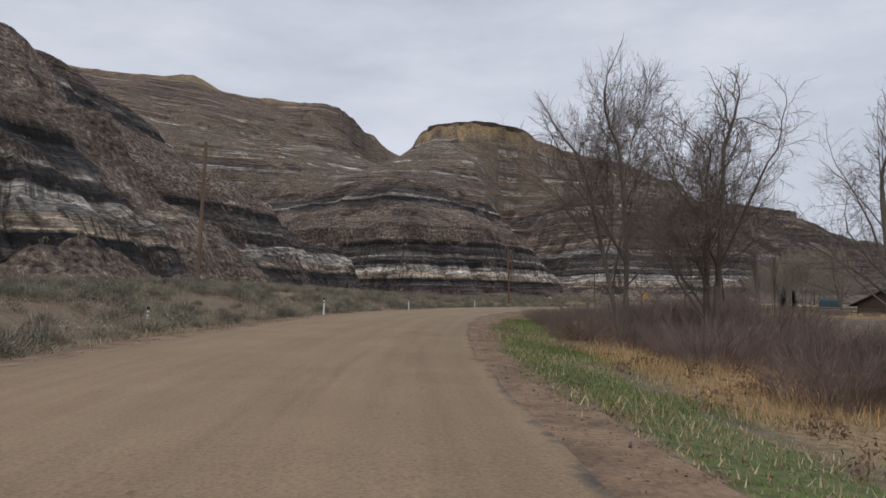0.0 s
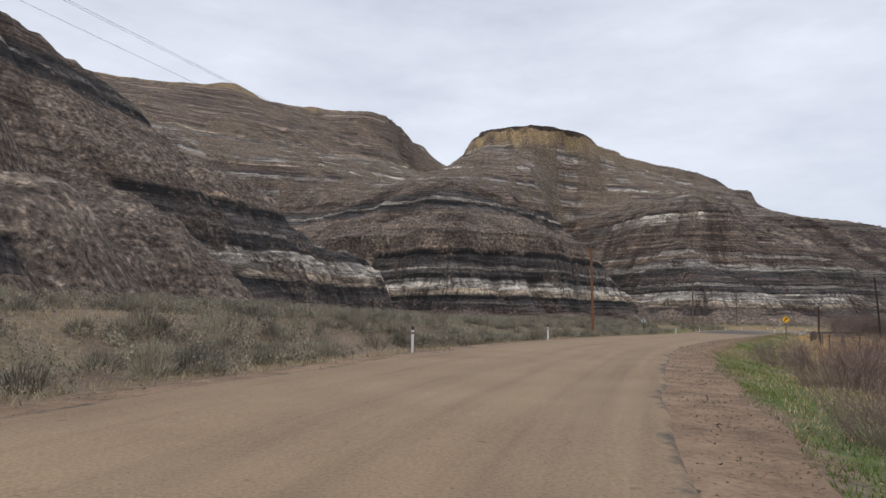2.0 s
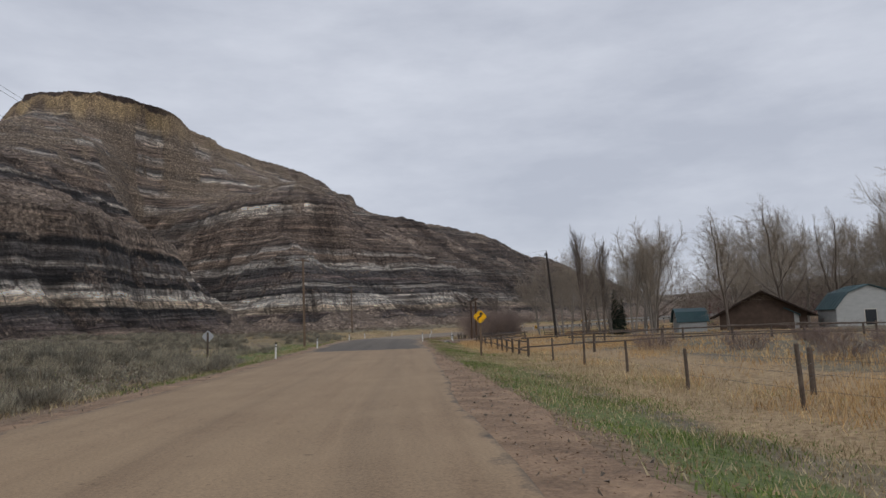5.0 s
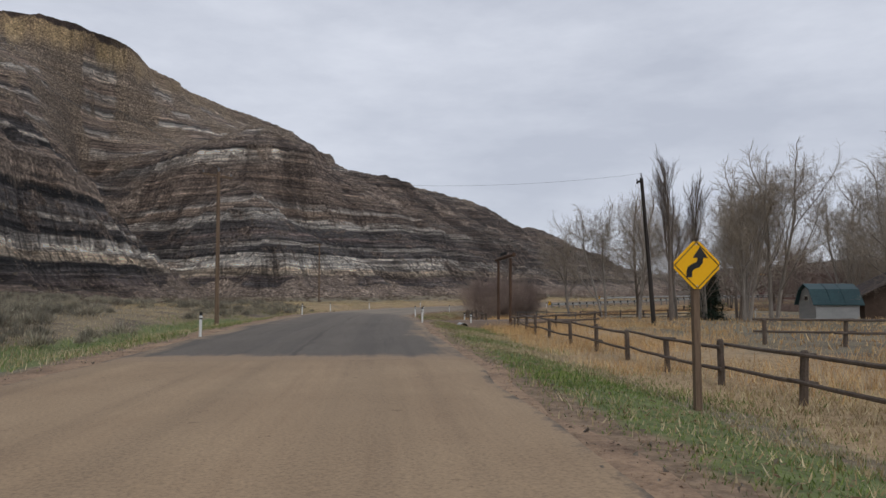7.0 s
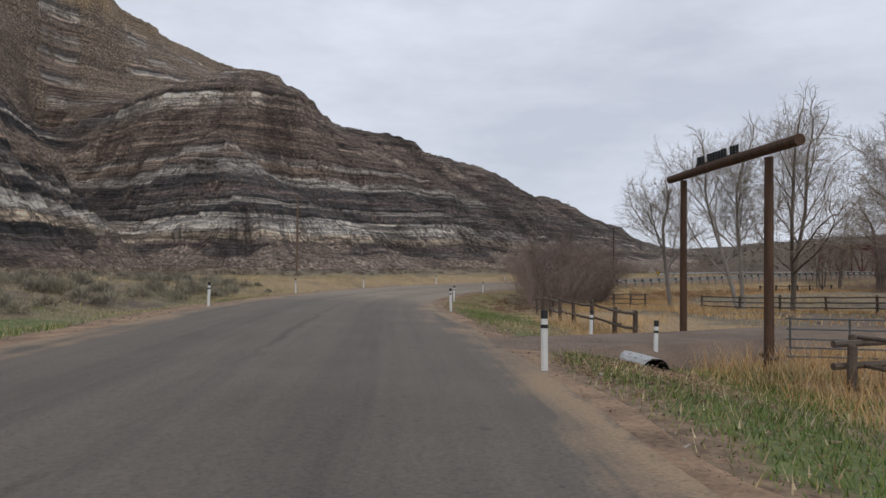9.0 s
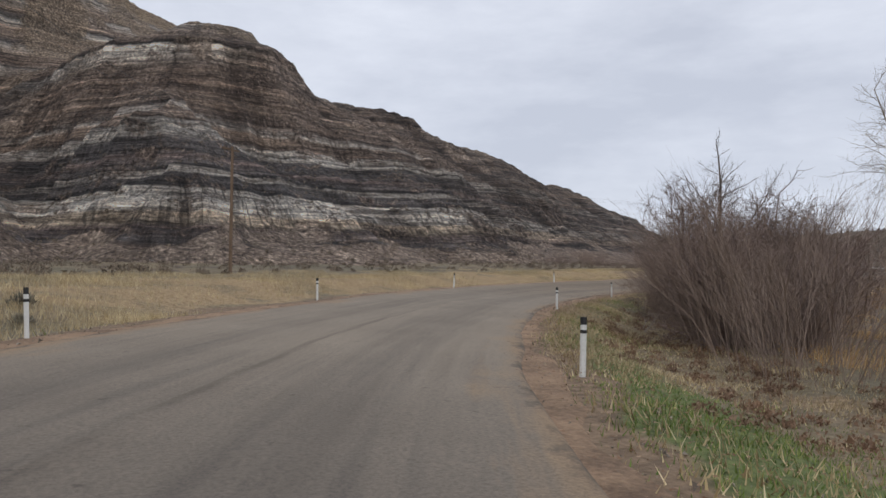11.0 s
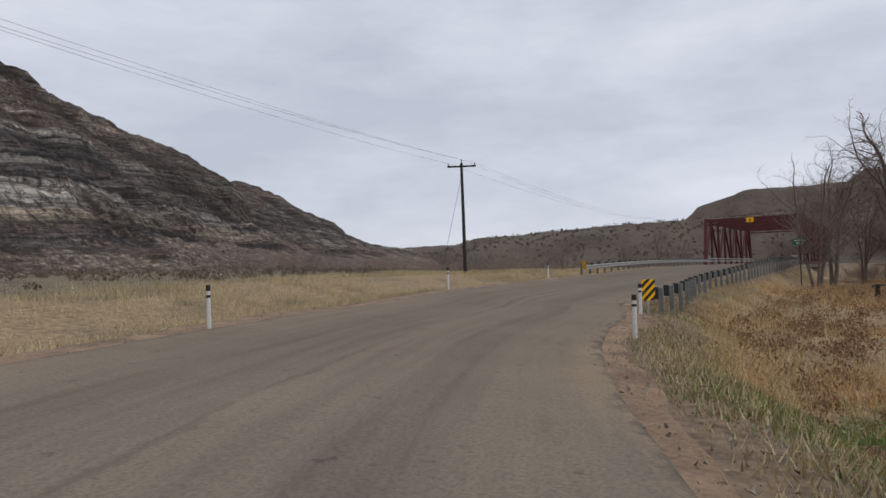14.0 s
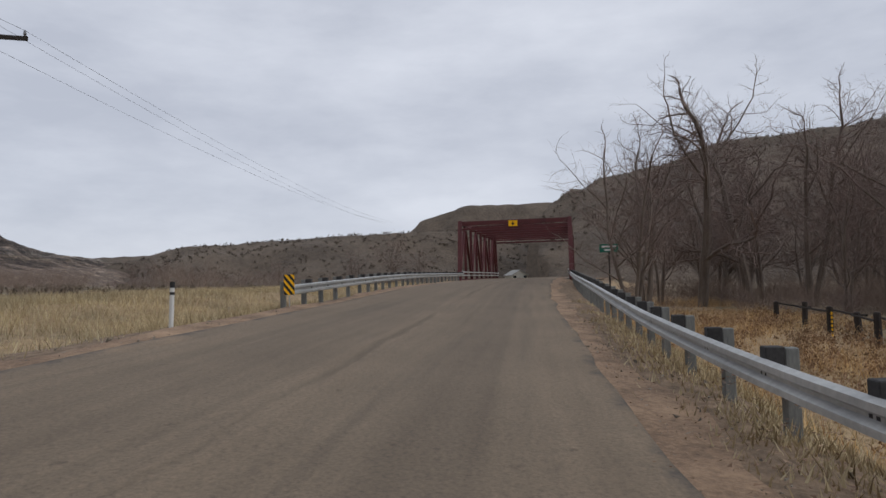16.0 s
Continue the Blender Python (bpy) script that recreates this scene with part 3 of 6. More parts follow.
def rounded(line, parts=3):
    """The contour line with its corners rounded off."""
    p = np.array([2 * np.array(line[0]) - line[1], *line, 2 * np.array(line[-1]) - line[-2]], float)
    out = []
    for a, b, c, d in zip(p[:-3], p[1:-2], p[2:-1], p[3:]):
        for t in np.arange(parts) / parts:
            out.append(tuple(0.5 * (2 * b + 0.8 * (c - a) * t + (2 * a - 5 * b + 4 * c - d + 0.2 * (c - a)) * t * t + (3 * b - a - 3 * c + d) * t ** 3 + 0.0 * t)))
    return out + [tuple(p[-2])]


SMOOTH = [(rounded(line), z) for line, z in LEVELS]
# how the beds weather: the sandstones stand steep, the mudstones lie back
SOFT = [0, 2.0, 4.8, 5.6, 9.3, 9.9, 12.0, 12.6, 13.4, 18.6, 19.4, 21.6, 22.4, 33.0, 35.4, 36.6, 39.0, 41.0, 43.6, 44.6, 48, 140]
HARD = [0, 1.7, 3.9, 5.2, 9.8, 10.0, 11.6, 12.7, 13.2, 17.9, 19.3, 22.1, 22.4, 32.6, 34.9, 36.9, 39.0, 40.6, 44.0, 44.6, 48, 140]
# knolls and benches on the crests: x, y, height, reach
KNOLLS = [(-160, 412, 6.0, 15.0), (-118, 456, 3.5, 14.0), (147, 376, 2.6, 15.0), (154, 370, 1.8, 9.0), (243, 452, 3.5, 13.0), (222, 469, 3.5, 14.0), (262, 445, -6.0, 10.0), (288, 440, 4.0, 11.0), (-62, 515, -4.5, 22.0), (175, 545, -8.0, 32.0), (92, 339, 8.6, 15.5)]


def flutes(run, seed):
    """Rills along a contour: 1 in a gully's bed, 0 on the ribs between."""
    at = np.full(run.shape, 0.5) + seed
    deep = (1 - np.abs(vnoise(run / 12.0, at, seed))) ** 4
    mid = (1 - np.abs(vnoise(run / 5.0, at, seed + 1))) ** 3
    fine = (1 - np.abs(vnoise(run / 2.7, at, seed + 2))) ** 2
    return 0.28 * deep + 0.40 * mid + 0.32 * fine


def hill_form(x, y):
    """The badlands between their contour lines: height, depth of the rills, way along the contour, and how far talus and dry grass cover the beds."""
    wx = x + 4.0 * fbm(x / 34, y / 34, 2, 21) + 2.6 * (0.45 - np.abs(vnoise(x / 13, y / 13, 33))) * 2 + 0.7 * vnoise(x / 5, y / 5, 34)
    wy = y + 4.0 * fbm(x / 34, y / 34, 2, 57) + 2.6 * (0.45 - np.abs(vnoise(x / 13, y / 13, 71))) * 2 + 0.7 * vnoise(x / 5, y / 5, 72)
    far = step01((y - 285) / 45) * step01((x + 90) / 30)  # calmer outlines on the far crests
    calm = 0.8 - 0.45 * far
    wx, wy = x + (wx - x) * calm, y + (wy - y) * calm
    within = [inside(wx, wy, line + [(1500, line[-1][1] + 900), (600, 3000), (-3000, 3000), (-3000, -600), (line[0][0], -600)]) for line, _ in SMOOTH]
    dist, along = zip(*[line_distance(wx, wy, line) for line, _ in SMOOTH])
    rill = [flutes(s, 101 + 7 * k) for k, s in enumerate(along)]
    z, groove, run, slope = np.where(within[0], 0.0, 0.8 - 0.45 * dist[0]), rill[0] + 0.0, along[0] + 0.0, np.full(x.shape, 0.3)
    for k in range(len(LEVELS) - 1):
        wide = dist[k] + dist[k + 1] + 1e-6
        t = dist[k] / wide
        mix = t
        if k == 4:
            t = np.where(t < 0.8, t * 0.82, 0.656 + (t - 0.8) * 1.72)  # the cap stands steeper
            t = np.where((x > -40) & (x < 75), np.minimum(t * 1.12, 1), t)
        here = within[k] & ~within[k + 1]
        z = np.where(here, LEVELS[k][1] + (LEVELS[k + 1][1] - LEVELS[k][1]) * t, z)
        groove = np.where(here, rill[k] * (1 - mix) + rill[k + 1] * mix, groove)
        run = np.where(here, along[k], run)
        slope = np.where(here, (LEVELS[k + 1][1] - LEVELS[k][1]) / wide, slope)
    z = np.where(within[-1], LEVELS[-1][1] + np.minimum(dist[-1] * 0.05, 8), z)
    z = np.where(z > 0, np.interp(z, SOFT, HARD), z)
    groove = groove * (1 - 0.6 * np.exp(-((x - 66) ** 2 + (y - 282) ** 2) / 18.0 ** 2))  # a nose with few gullies
    steep = np.clip(slope, 0.15, 1.1)
    # talus and dry grass: on the upper slopes, on the middle of the western spurs, in fans at the foot
    blot = fbm(x / 13, y / 13, 3, 201) + 0.35 * vnoise(x / 3, y / 3, 207)
    west = step01((50 - x) / 16)
    cover = 0.75 * step01((z - 45) / 5) * step01(0.55 + 0.7 * blot)
    cover = np.maximum(cover, west * 0.9 * step01((z - 17.5) / 3.5) * step01((34 - z) / 3) * step01(0.8 + 0.6 * blot))
    cover = np.maximum(cover, (1 - west) * 0.75 * step01((z - 22) / 8) * step01(0.05 + 0.9 * blot))
    cover = np.maximum(cover, step01((4.2 + 2.2 * blot - z) / 2.5) * (0.35 + 0.4 * (1 - west)))
    cover = np.maximum(cover, 0.9 * step01((x + 12) / -8) * step01((110 - y) / 10) * step01((6.3 + 1.5 * blot - z) / 1.5))
    cover = np.maximum(cover, step01((x + 8) / -10) * step01((y - 66) / 6) * step01((112 - y) / 8) * step01(1.25 + 0.5 * blot - z / 60))
    cover = np.maximum(cover, step01(0.2 + 0.8 * blot) * 0.7 * step01((0.55 - slope) / 0.3))
    firm = step01(z / 4) * (1 - 0.8 * cover)
    tread = z / 1.85 + 0.32 * np.sin(z * 0.83 + 1.0) + 0.25 * vnoise(x / 28, y / 28, 3)
    z = z + 1.85 * (step01((tread % 1 - 0.42) / 0.42) - tread % 1) * 0.7 * firm  # ledges: a bench, then a small cliff
    rough = step01((z - 0.5) / 4) * (1 - 0.7 * step01((z - 98) / 5))
    butte = step01((x + 22) / 9) * step01((72 - x) / 34)  # the flat top stands on a steep cliff
    z = np.minimum(z + 2.6 * butte * step01((z - 90) / 8), np.where(butte > 0.02, 103.5 + 2.2 * butte, 999.0))
    z = z + rough * (0.30 * fbm(x / 4.5, y / 4.5, 3, 91) + 0.7 * (0.5 - np.abs(vnoise(x / 11, y / 11, 15))) * 2 + 0.35 * (0.5 - np.abs(vnoise(x / 3.1, y / 3.1, 19))) * 2)
    z = z - rough * (0.4 + 0.6 * (1 - cover)) * steep * (4.0 * groove) * (1 - 0.6 * step01((z - 50) / 15))
    for kx, ky, up, reach in KNOLLS:
        z = z + up * np.exp(-((x - kx) ** 2 + (y - ky) ** 2) / reach ** 2)
    return z + DIP * x, groove, run, np.clip(cover, 0, 1)


def hill_height(x, y):
    return hill_form(x, y)[0]


def graded(lo, a, b, hi, fine, growth):
    """Grid lines: even between a and b, wider and wider outside."""
    mid, up, down, gap = list(np.arange(a, b, fine)), [], [], fine
    p = mid[-1]
    while p < hi:
        gap *= growth
        p += gap
        up.append(p)
    p, gap = mid[0], fine
    while p > lo:
        gap *= growth
        p -= gap
        down.append(p)
    return np.array(down[::-1] + mid + up)


def sheet(name, xs, ys, height, material, keep=None):
    gx, gy = np.meshgrid(xs, ys)
    z = height(gx.ravel(), gy.ravel())
    extra = {}
    if isinstance(z, tuple):
        extra = dict(zip(("groove", "run", "cover"), z[1:]))
        z = z[0]
    verts = np.stack([gx.ravel(), gy.ravel(), z], 1)
    nx, ny = len(xs), len(ys)
    i = (np.arange(ny - 1)[:, None] * nx + np.arange(nx - 1)).ravel()
    quads = np.stack([i, i + 1, i + nx + 1, i + nx], 1)
    if keep is not None:
        ok = keep(verts)
        quads = quads[ok[quads].any(1)]
        used = np.unique(quads)
        back = np.zeros(len(verts), int)
        back[used] = np.arange(len(used))
        verts, quads = verts[used], back[quads]
        extra = {k: v[used] for k, v in extra.items()}
    me = bpy.data.meshes.new(name)
    me.vertices.add(len(verts))
    me.vertices.foreach_set("co", verts.ravel())
    me.loops.add(quads.size)
    me.loops.foreach_set("vertex_index", quads.ravel())
    me.polygons.add(len(quads))
    me.polygons.foreach_set("loop_start", np.arange(0, quads.size, 4))
    me.polygons.foreach_set("loop_total", np.full(len(quads), 4))
    me.update(calc_edges=True)
    me.materials.append(material)
    me.polygons.foreach_set("use_smooth", [True] * len(quads))
    for key, values in extra.items():
        me.attributes.new(key, "FLOAT", "POINT").data.foreach_set("value", values)
    return new(name, me)


ground = sheet("ground", graded(-3000, -40, 150, 3000, 1.0, 1.09), graded(-3000, -10, 250, 3000, 1.0, 1.09), ground_height, M_ground)
_co = np.empty(len(ground.data.vertices) * 3)
ground.data.vertices.foreach_get("co", _co)
_co = _co.reshape(-1, 3)


def verge_cover(x, y):
    """How green and how rusty the growth is: both 0 to 1."""
    off, k = road_frame(x, y)
    right, run = off > 0, RUN[k]
    out = np.abs(off) - SPINE[k, 3] + np.where(right, 1.45 - gravel_width(run), 0)
    green = np.where(right, step01((out - 1.4) / 0.5) * step01((4.6 - out) / 1.5) * (1 - 0.6 * step01((run - 338) / 25)), 0.85 * step01((out - 0.8) / 1.0) * step01((6.5 - out) / 2) * step01((run - 270) / 10) * step01((330 - run) / 12))
    green = np.maximum(green, 0.9 * np.exp(-((x - 96.3) ** 2 + (y - 204.1) ** 2) / 5.0))
    rust = np.where(right, (1 - 0.75 * step01((run - 336) / 6) * step01((394 - run) / 8)) * step01((out - 4.2 + 3.4 * step01((run - 335) / 20)) / 1.5) * step01((15 - out) / 6), 0.62 * step01((run - 340) / 20) * step01((out - 1.0) / 1.5) * step01((16 - out) / 5))
    bare = step01((run - 352) / 6) * step01((388 - run) / 8) * step01((4.6 + 1.2 * vnoise(x / 3, y / 3, 88) - out) / 1.5) * ~right
    bare = np.maximum(bare, 0.95 * step01((2.9 - 0.3 * step01((run - 330) / 20) + 0.7 * step01((run - 385) / 15) - out) / 1.0) * (1 - 0.8 * green * (run < 340)))  # thin dirt next to the gravel
    under = np.where(right, 0, step01((out - 1.2) / 1.5) * step01((24 - out) / 8) * step01((285 - run) / 25)) * (0.62 + 0.4 * vnoise(x / 6, y / 6, 77))
    return green, rust * (1 - bare), bare, under


for _name, _values in zip(("verge", "rust", "bare", "brush_soil"), verge_cover(_co[:, 0], _co[:, 1])):
    ground.data.attributes.new(_name, "FLOAT", "POINT").data.foreach_set("value", _values)
tagged(ground, "valley floor of dry straw grass, sage and bare soil", "ground", kind="structure")
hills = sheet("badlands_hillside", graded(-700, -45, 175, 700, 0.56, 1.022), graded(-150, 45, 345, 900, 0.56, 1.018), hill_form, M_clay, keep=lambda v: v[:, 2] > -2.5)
tagged(hills, "eroded badlands hillside with horizontal grey, black and white clay layers", "hillside", kind="structure")


ACROSS = (0.0, 0.02, 0.05, 0.10, 0.25, 0.5, 0.75, 0.90, 0.95, 0.98, 1.0)


def ribbon(name, a, b, lift, material, k0=0, k1=None, wave=0.0, seed=0, narrow=0.0):
    """A strip along the road between offsets a and b, which are functions of the half width."""
    k1 = len(SPINE) if k1 is None else k1
    verts, faces, uvs, rim = [], [], [], []
    cols = len(ACROSS)
    for r, k in enumerate(range(k0, k1)):
        h, edge = SPINE[k, 3], wave * float(vnoise(np.array(k / 3.1), np.array(0.5), seed) + 0.5 * vnoise(np.array(k / 1.1), np.array(0.5), seed + 1))
        lo, hi = a(h) - edge, b(h) + wave * float(vnoise(np.array(k / 2.7), np.array(7.5), seed) + 0.5 * vnoise(np.array(k / 1.2), np.array(3.5), seed + 1))
        if narrow:
            hi += float(gravel_width(RUN[k]))
        for c, part_way in enumerate(ACROSS):
            o = lo + (hi - lo) * part_way
            crown = 0.0 if lift < 0.02 else 0.07 * (1 - min(1.0, abs(o) / h) ** 2)
            drop = -0.14 if c in (0, cols - 1) else 0.0
            verts.append((SPINE[k, 0] + SIDE[k, 0] * o, SPINE[k, 1] + SIDE[k, 1] * o, SPINE[k, 2] + lift + crown + drop - BANK[k] * o))
            uvs.append((o, RUN[k]))
            rim.append(min(o - lo, hi - o))
        if r:
            for c in range(cols - 1):
                q = (r - 1) * cols + c
                faces.append((q, q + 1, q + cols + 1, q + cols))
    me = mesh_from(name, verts, faces, material, True)
    layer = me.uv_layers.new(name="UVMap")
    for loop in me.loops:
        layer.data[loop.index].uv = uvs[loop.vertex_index]
    me.attributes.new("rim", "FLOAT", "POINT").data.foreach_set("value", rim)
    return new(name, me)


K_PATCH = int(np.argmin(np.hypot(SPINE[:, 0] - 31.0, SPINE[:, 1] - 128.5)))
gravel = tagged(ribbon("shoulder", lambda h: -h - 0.9, lambda h: h, -0.045, M_gravel, wave=0.42, seed=3, narrow=1.0), "red-brown gravel road shoulder", "shoulder", kind="structure")
road = tagged(ribbon("road", lambda h: -h, lambda h: h, 0.0, M_road_dusty, 0, K_PATCH + 1, wave=0.16, seed=8), "dusty tan chip-sealed country road", "road", kind="structure")
road2 = tagged(ribbon("road_asphalt", lambda h: -h, lambda h: h, 0.004, M_road_grey, K_PATCH, None, wave=0.12, seed=8), "worn grey asphalt country road", "road", kind="structure")


def ground_at(x, y):
    off, k = road_frame(x, y)
    g = float(ground_height(x, y)[0])
    if abs(off[0]) < SPINE[k[0], 3] + 0.9:
        g = max(g, SPINE[k[0], 2] - 0.045 - BANK[k[0]] * off[0])
    return g


def part(name, verts_faces, material, parent, label=""):
    """One mesh object under a thing or under a part."""
    verts, faces = verts_faces
    ob = new(name, mesh_from(name, verts, faces, material))
    ob.parent = parent
    if label:
        ob["label"] = label
    return ob


def thing(name, x, y, z, label, category, turn=0.0, group=""):
    ob = new(name)
    ob.empty_display_size = 0.2
    ob.matrix_basis = pose(x, y, z, 0, 0, turn)
    return tagged(ob, label, category, group)


def box(cx, cy, cz, sx, sy, sz, bevel=0.0):
    """A box round a centre, with chamfered edges where bevel is given."""
    if not bevel:
        v = [(cx + i * sx / 2, cy + j * sy / 2, cz + k * sz / 2) for i in (-1, 1) for j in (-1, 1) for k in (-1, 1)]
        return v, [(0, 1, 3, 2), (4, 6, 7, 5), (0, 4, 5, 1), (2, 3, 7, 6), (0, 2, 6, 4), (1, 5, 7, 3)]
    bm = bmesh.new()
    bmesh.ops.create_cube(bm, size=1)
    bmesh.ops.scale(bm, vec=(sx, sy, sz), verts=bm.verts)
    bmesh.ops.bevel(bm, geom=bm.edges[:], offset=bevel, segments=1, affect="EDGES")
    bm.verts.index_update()
    out = [(v.co.x + cx, v.co.y + cy, v.co.z + cz) for v in bm.verts], [tuple(v.index for v in f.verts) for f in bm.faces]
    bm.free()
    return out


def tube(points, radii, sides=8, caps=True):
    """A tapered tube along points."""
    verts, faces = [], []
    pts = [Vector(p) for p in points]
    for i, p in enumerate(pts):
        way = (pts[min(i + 1, len(pts) - 1)] - pts[max(i - 1, 0)]).normalized()
        u = way.orthogonal().normalized() if abs(way.z) > 0.9 else way.cross(Vector((0, 0, 1))).normalized()
        if abs(way.z) > 0.9:
            u = Vector((1, 0, 0)) - way * way.x
            u.normalize()
        w = way.cross(u)
        r = radii[i] if not isinstance(radii, (int, float)) else radii
        for s in range(sides):
            a = 2 * math.pi * s / sides
            verts.append(tuple(p + r * (math.cos(a) * u + math.sin(a) * w)))
    for i in range(len(pts) - 1):
        for s in range(sides):
            a, b = i * sides + s, i * sides + (s + 1) % sides
            faces.append((a, b, b + sides, a + sides))
    if caps:
        faces.append(tuple(range(sides))[::-1])
        faces.append(tuple(range((len(pts) - 1) * sides, len(pts) * sides)))
    return verts, faces


def joined(*pieces):
    verts, faces = [], []
    for v, f in pieces:
        n = len(verts)
        verts += v
        faces += [tuple(i + n for i in q) for q in f]
    return verts, faces


# ---------------------------------------------------------------- roadside posts
def build_delineator():
    ob = thing("delineator_post", 0, 0, 0, "white plastic roadside post with two black bands near its top", "road post", group="roadside posts")
    w, t = 0.11, 0.035
    def slab(z0, z1, grow=0.0):
        n, vs, fs = 8, [], []
        prof = [(-0.5, 0.0), (-0.36, 0.42), (-0.16, 0.62), (0.16, 0.62), (0.36, 0.42), (0.5, 0.0), (0.3, -0.28), (-0.3, -0.28)]
        for z in (z0, z1):
            vs += [(p * (w + grow), q * (t + grow) * 1.6, z) for p, q in prof]
        fs = [(i, (i + 1) % n, n + (i + 1) % n, n + i) for i in range(n)] + [tuple(range(n))[::-1], tuple(range(n, 2 * n))]
        return vs, fs
    part("post", slab(-0.25, 1.0), M_white, ob)
    part("band", slab(0.87, 1.003, 0.004), M_black, ob, "black reflective band")
    part("band", slab(0.72, 0.78, 0.004), M_black, ob, "black reflective band")
    return ob


_rng = random.Random(4)
POSTS = [(-11.5, 26.6), (-6.86, 39.5), (-2.86, 58.9), (3.84, 79.2), (23.7, 123.6), (31.2, 139.2), (44.6, 168.0), (53.3, 184.6), (64.1, 198.5), (78.0, 209.7), (92.75, 216.85), (109.3, 221.6), (123.2, 223.2),
         (46.1, 148.9), (51.17, 151.35), (53.62, 156.2), (54.94, 166.9), (61.7, 178.05), (74.48, 194.26), (87.4, 204.05), (99.1, 209.46), (105.3, 211.35)]
first_post = build_delineator()
for i, (x, y) in enumerate(POSTS):
    _, k = road_frame(x, y)
    heading = math.degrees(math.atan2(_gap[k[0], 1], _gap[k[0], 0])) - 90
    m = pose(x, y, ground_at(x, y), _rng.uniform(-2, 2), _rng.uniform(-2, 2), heading + 180)
    if i:
        copy_thing(first_post, m)
    else:
        first_post.matrix_basis = m


# ---------------------------------------------------------------- power poles
def power_pole(x, y, top, material, label, lean=(0, 0), arm=None, r=0.15, crown=True):
    g = ground_at(x, y)
    ob = thing("power_pole", x, y, g, label, "power pole", group="power poles")
    h = top - g
    lx, ly = lean
    part("pole", tube([(0, 0, -0.5), (lx * 0.5, ly * 0.5, h * 0.5), (lx, ly, h)], [r, r * 0.87, r * 0.72], 10), material, ob)
    return ob, h



# ---------------------------------------------------------------- the other side of the valley
M_far = two_tone("grassed_hill_clay", (0.060, 0.046, 0.034), (0.180, 0.138, 0.100), 0.05, grain=12, bump=0.8, depth=0.9)


def ridge_hill(name, ridge, slope, xs, ys, material, label):
    """A hill that falls away from a ridge line, its height read along the line."""
    line = [(x, y) for x, y, _ in ridge]
    runs = np.r_[0, np.cumsum([math.dist(a, b) for a, b in zip(line[:-1], line[1:])])]
    tops = [z for *_, z in ridge]

    def height(x, y):
        wx, wy = x + 9 * fbm(x / 60, y / 60, 2, 5), y + 9 * fbm(x / 60, y / 60, 2, 6)
        d, s = line_distance(wx, wy, line)
        top = np.interp(s, runs, tops)
        z = top - slope * np.maximum(d - 6, 0) ** 1.02 + 2.2 * fbm(x / 22, y / 22, 3, 8) * step01(d / 20) + 0.5 * np.sin(top - slope * d)
        return z
    ob = sheet(name, xs, ys, height, material, keep=lambda v: v[:, 2] > -4)
    return tagged(ob, label, "hillside", kind="structure")


ridge_hill("far_hillside", [(340, 420, 6), (356, 374, 17), (378, 360, 19.5), (396, 320, 21), (434, 276, 23.5), (470, 262, 28), (480, 215, 36), (450, 202, 43.5), (430, 185, 50), (416, 151, 55.5), (404, 111, 57), (397, 96, 58.5), (390, 30, 62), (380, -80, 60)],
           0.42, np.arange(200, 760, 4.0), np.arange(-240, 640, 4.0), M_far, "brown grassed hillside across the valley beyond the bridge")
ridge_hill("far_butte", [(534, 300, 40), (536, 281, 47), (545, 221, 48.5), (552, 190, 46)], 0.7, np.arange(420, 660, 4.0), np.arange(100, 420, 4.0), M_far, "flat-topped brown butte behind the bridge")
ridge_hill("distant_hills", [(380, 900, 34), (482, 700, 24), (621, 640, 26), (660, 597, 30), (900, 420, 34)], 0.25, np.arange(150, 1300, 12.0), np.arange(200, 1300, 12.0), M_far, "low hazy distant hills at the valley's end")

# ---------------------------------------------------------------- bare trees
M_bark = two_tone("grey_brown_bark", (0.092, 0.072, 0.058), (0.24, 0.193, 0.157), 1.5, stretch=(3, 3, 0.6), bump=0.6)
M_bark_pale = two_tone("pale_poplar_bark", (0.17, 0.145, 0.122), (0.40, 0.355, 0.31), 1.5, stretch=(3, 3, 0.6), bump=0.5)
M_twig = two_tone("grey_brown_twigs", (0.092, 0.072, 0.060), (0.225, 0.180, 0.150), 2.0, bump=0)
M_brush_stem = two_tone("plum_brown_brush_stems", (0.12, 0.086, 0.074), (0.30, 0.222, 0.188), 1.0, bump=0)
M_twig_tan = two_tone("tan_poplar_twigs", (0.20, 0.163, 0.125), (0.42, 0.352, 0.275), 2.0, bump=0)
M_twig_red = two_tone("red_brown_willow_stems", (0.16, 0.115, 0.09), (0.37, 0.28, 0.22), 1.0, bump=0)
M_needle = two_tone("dark_spruce_needles", (0.012, 0.022, 0.013), (0.035, 0.055, 0.03), 3.0, bump=0)


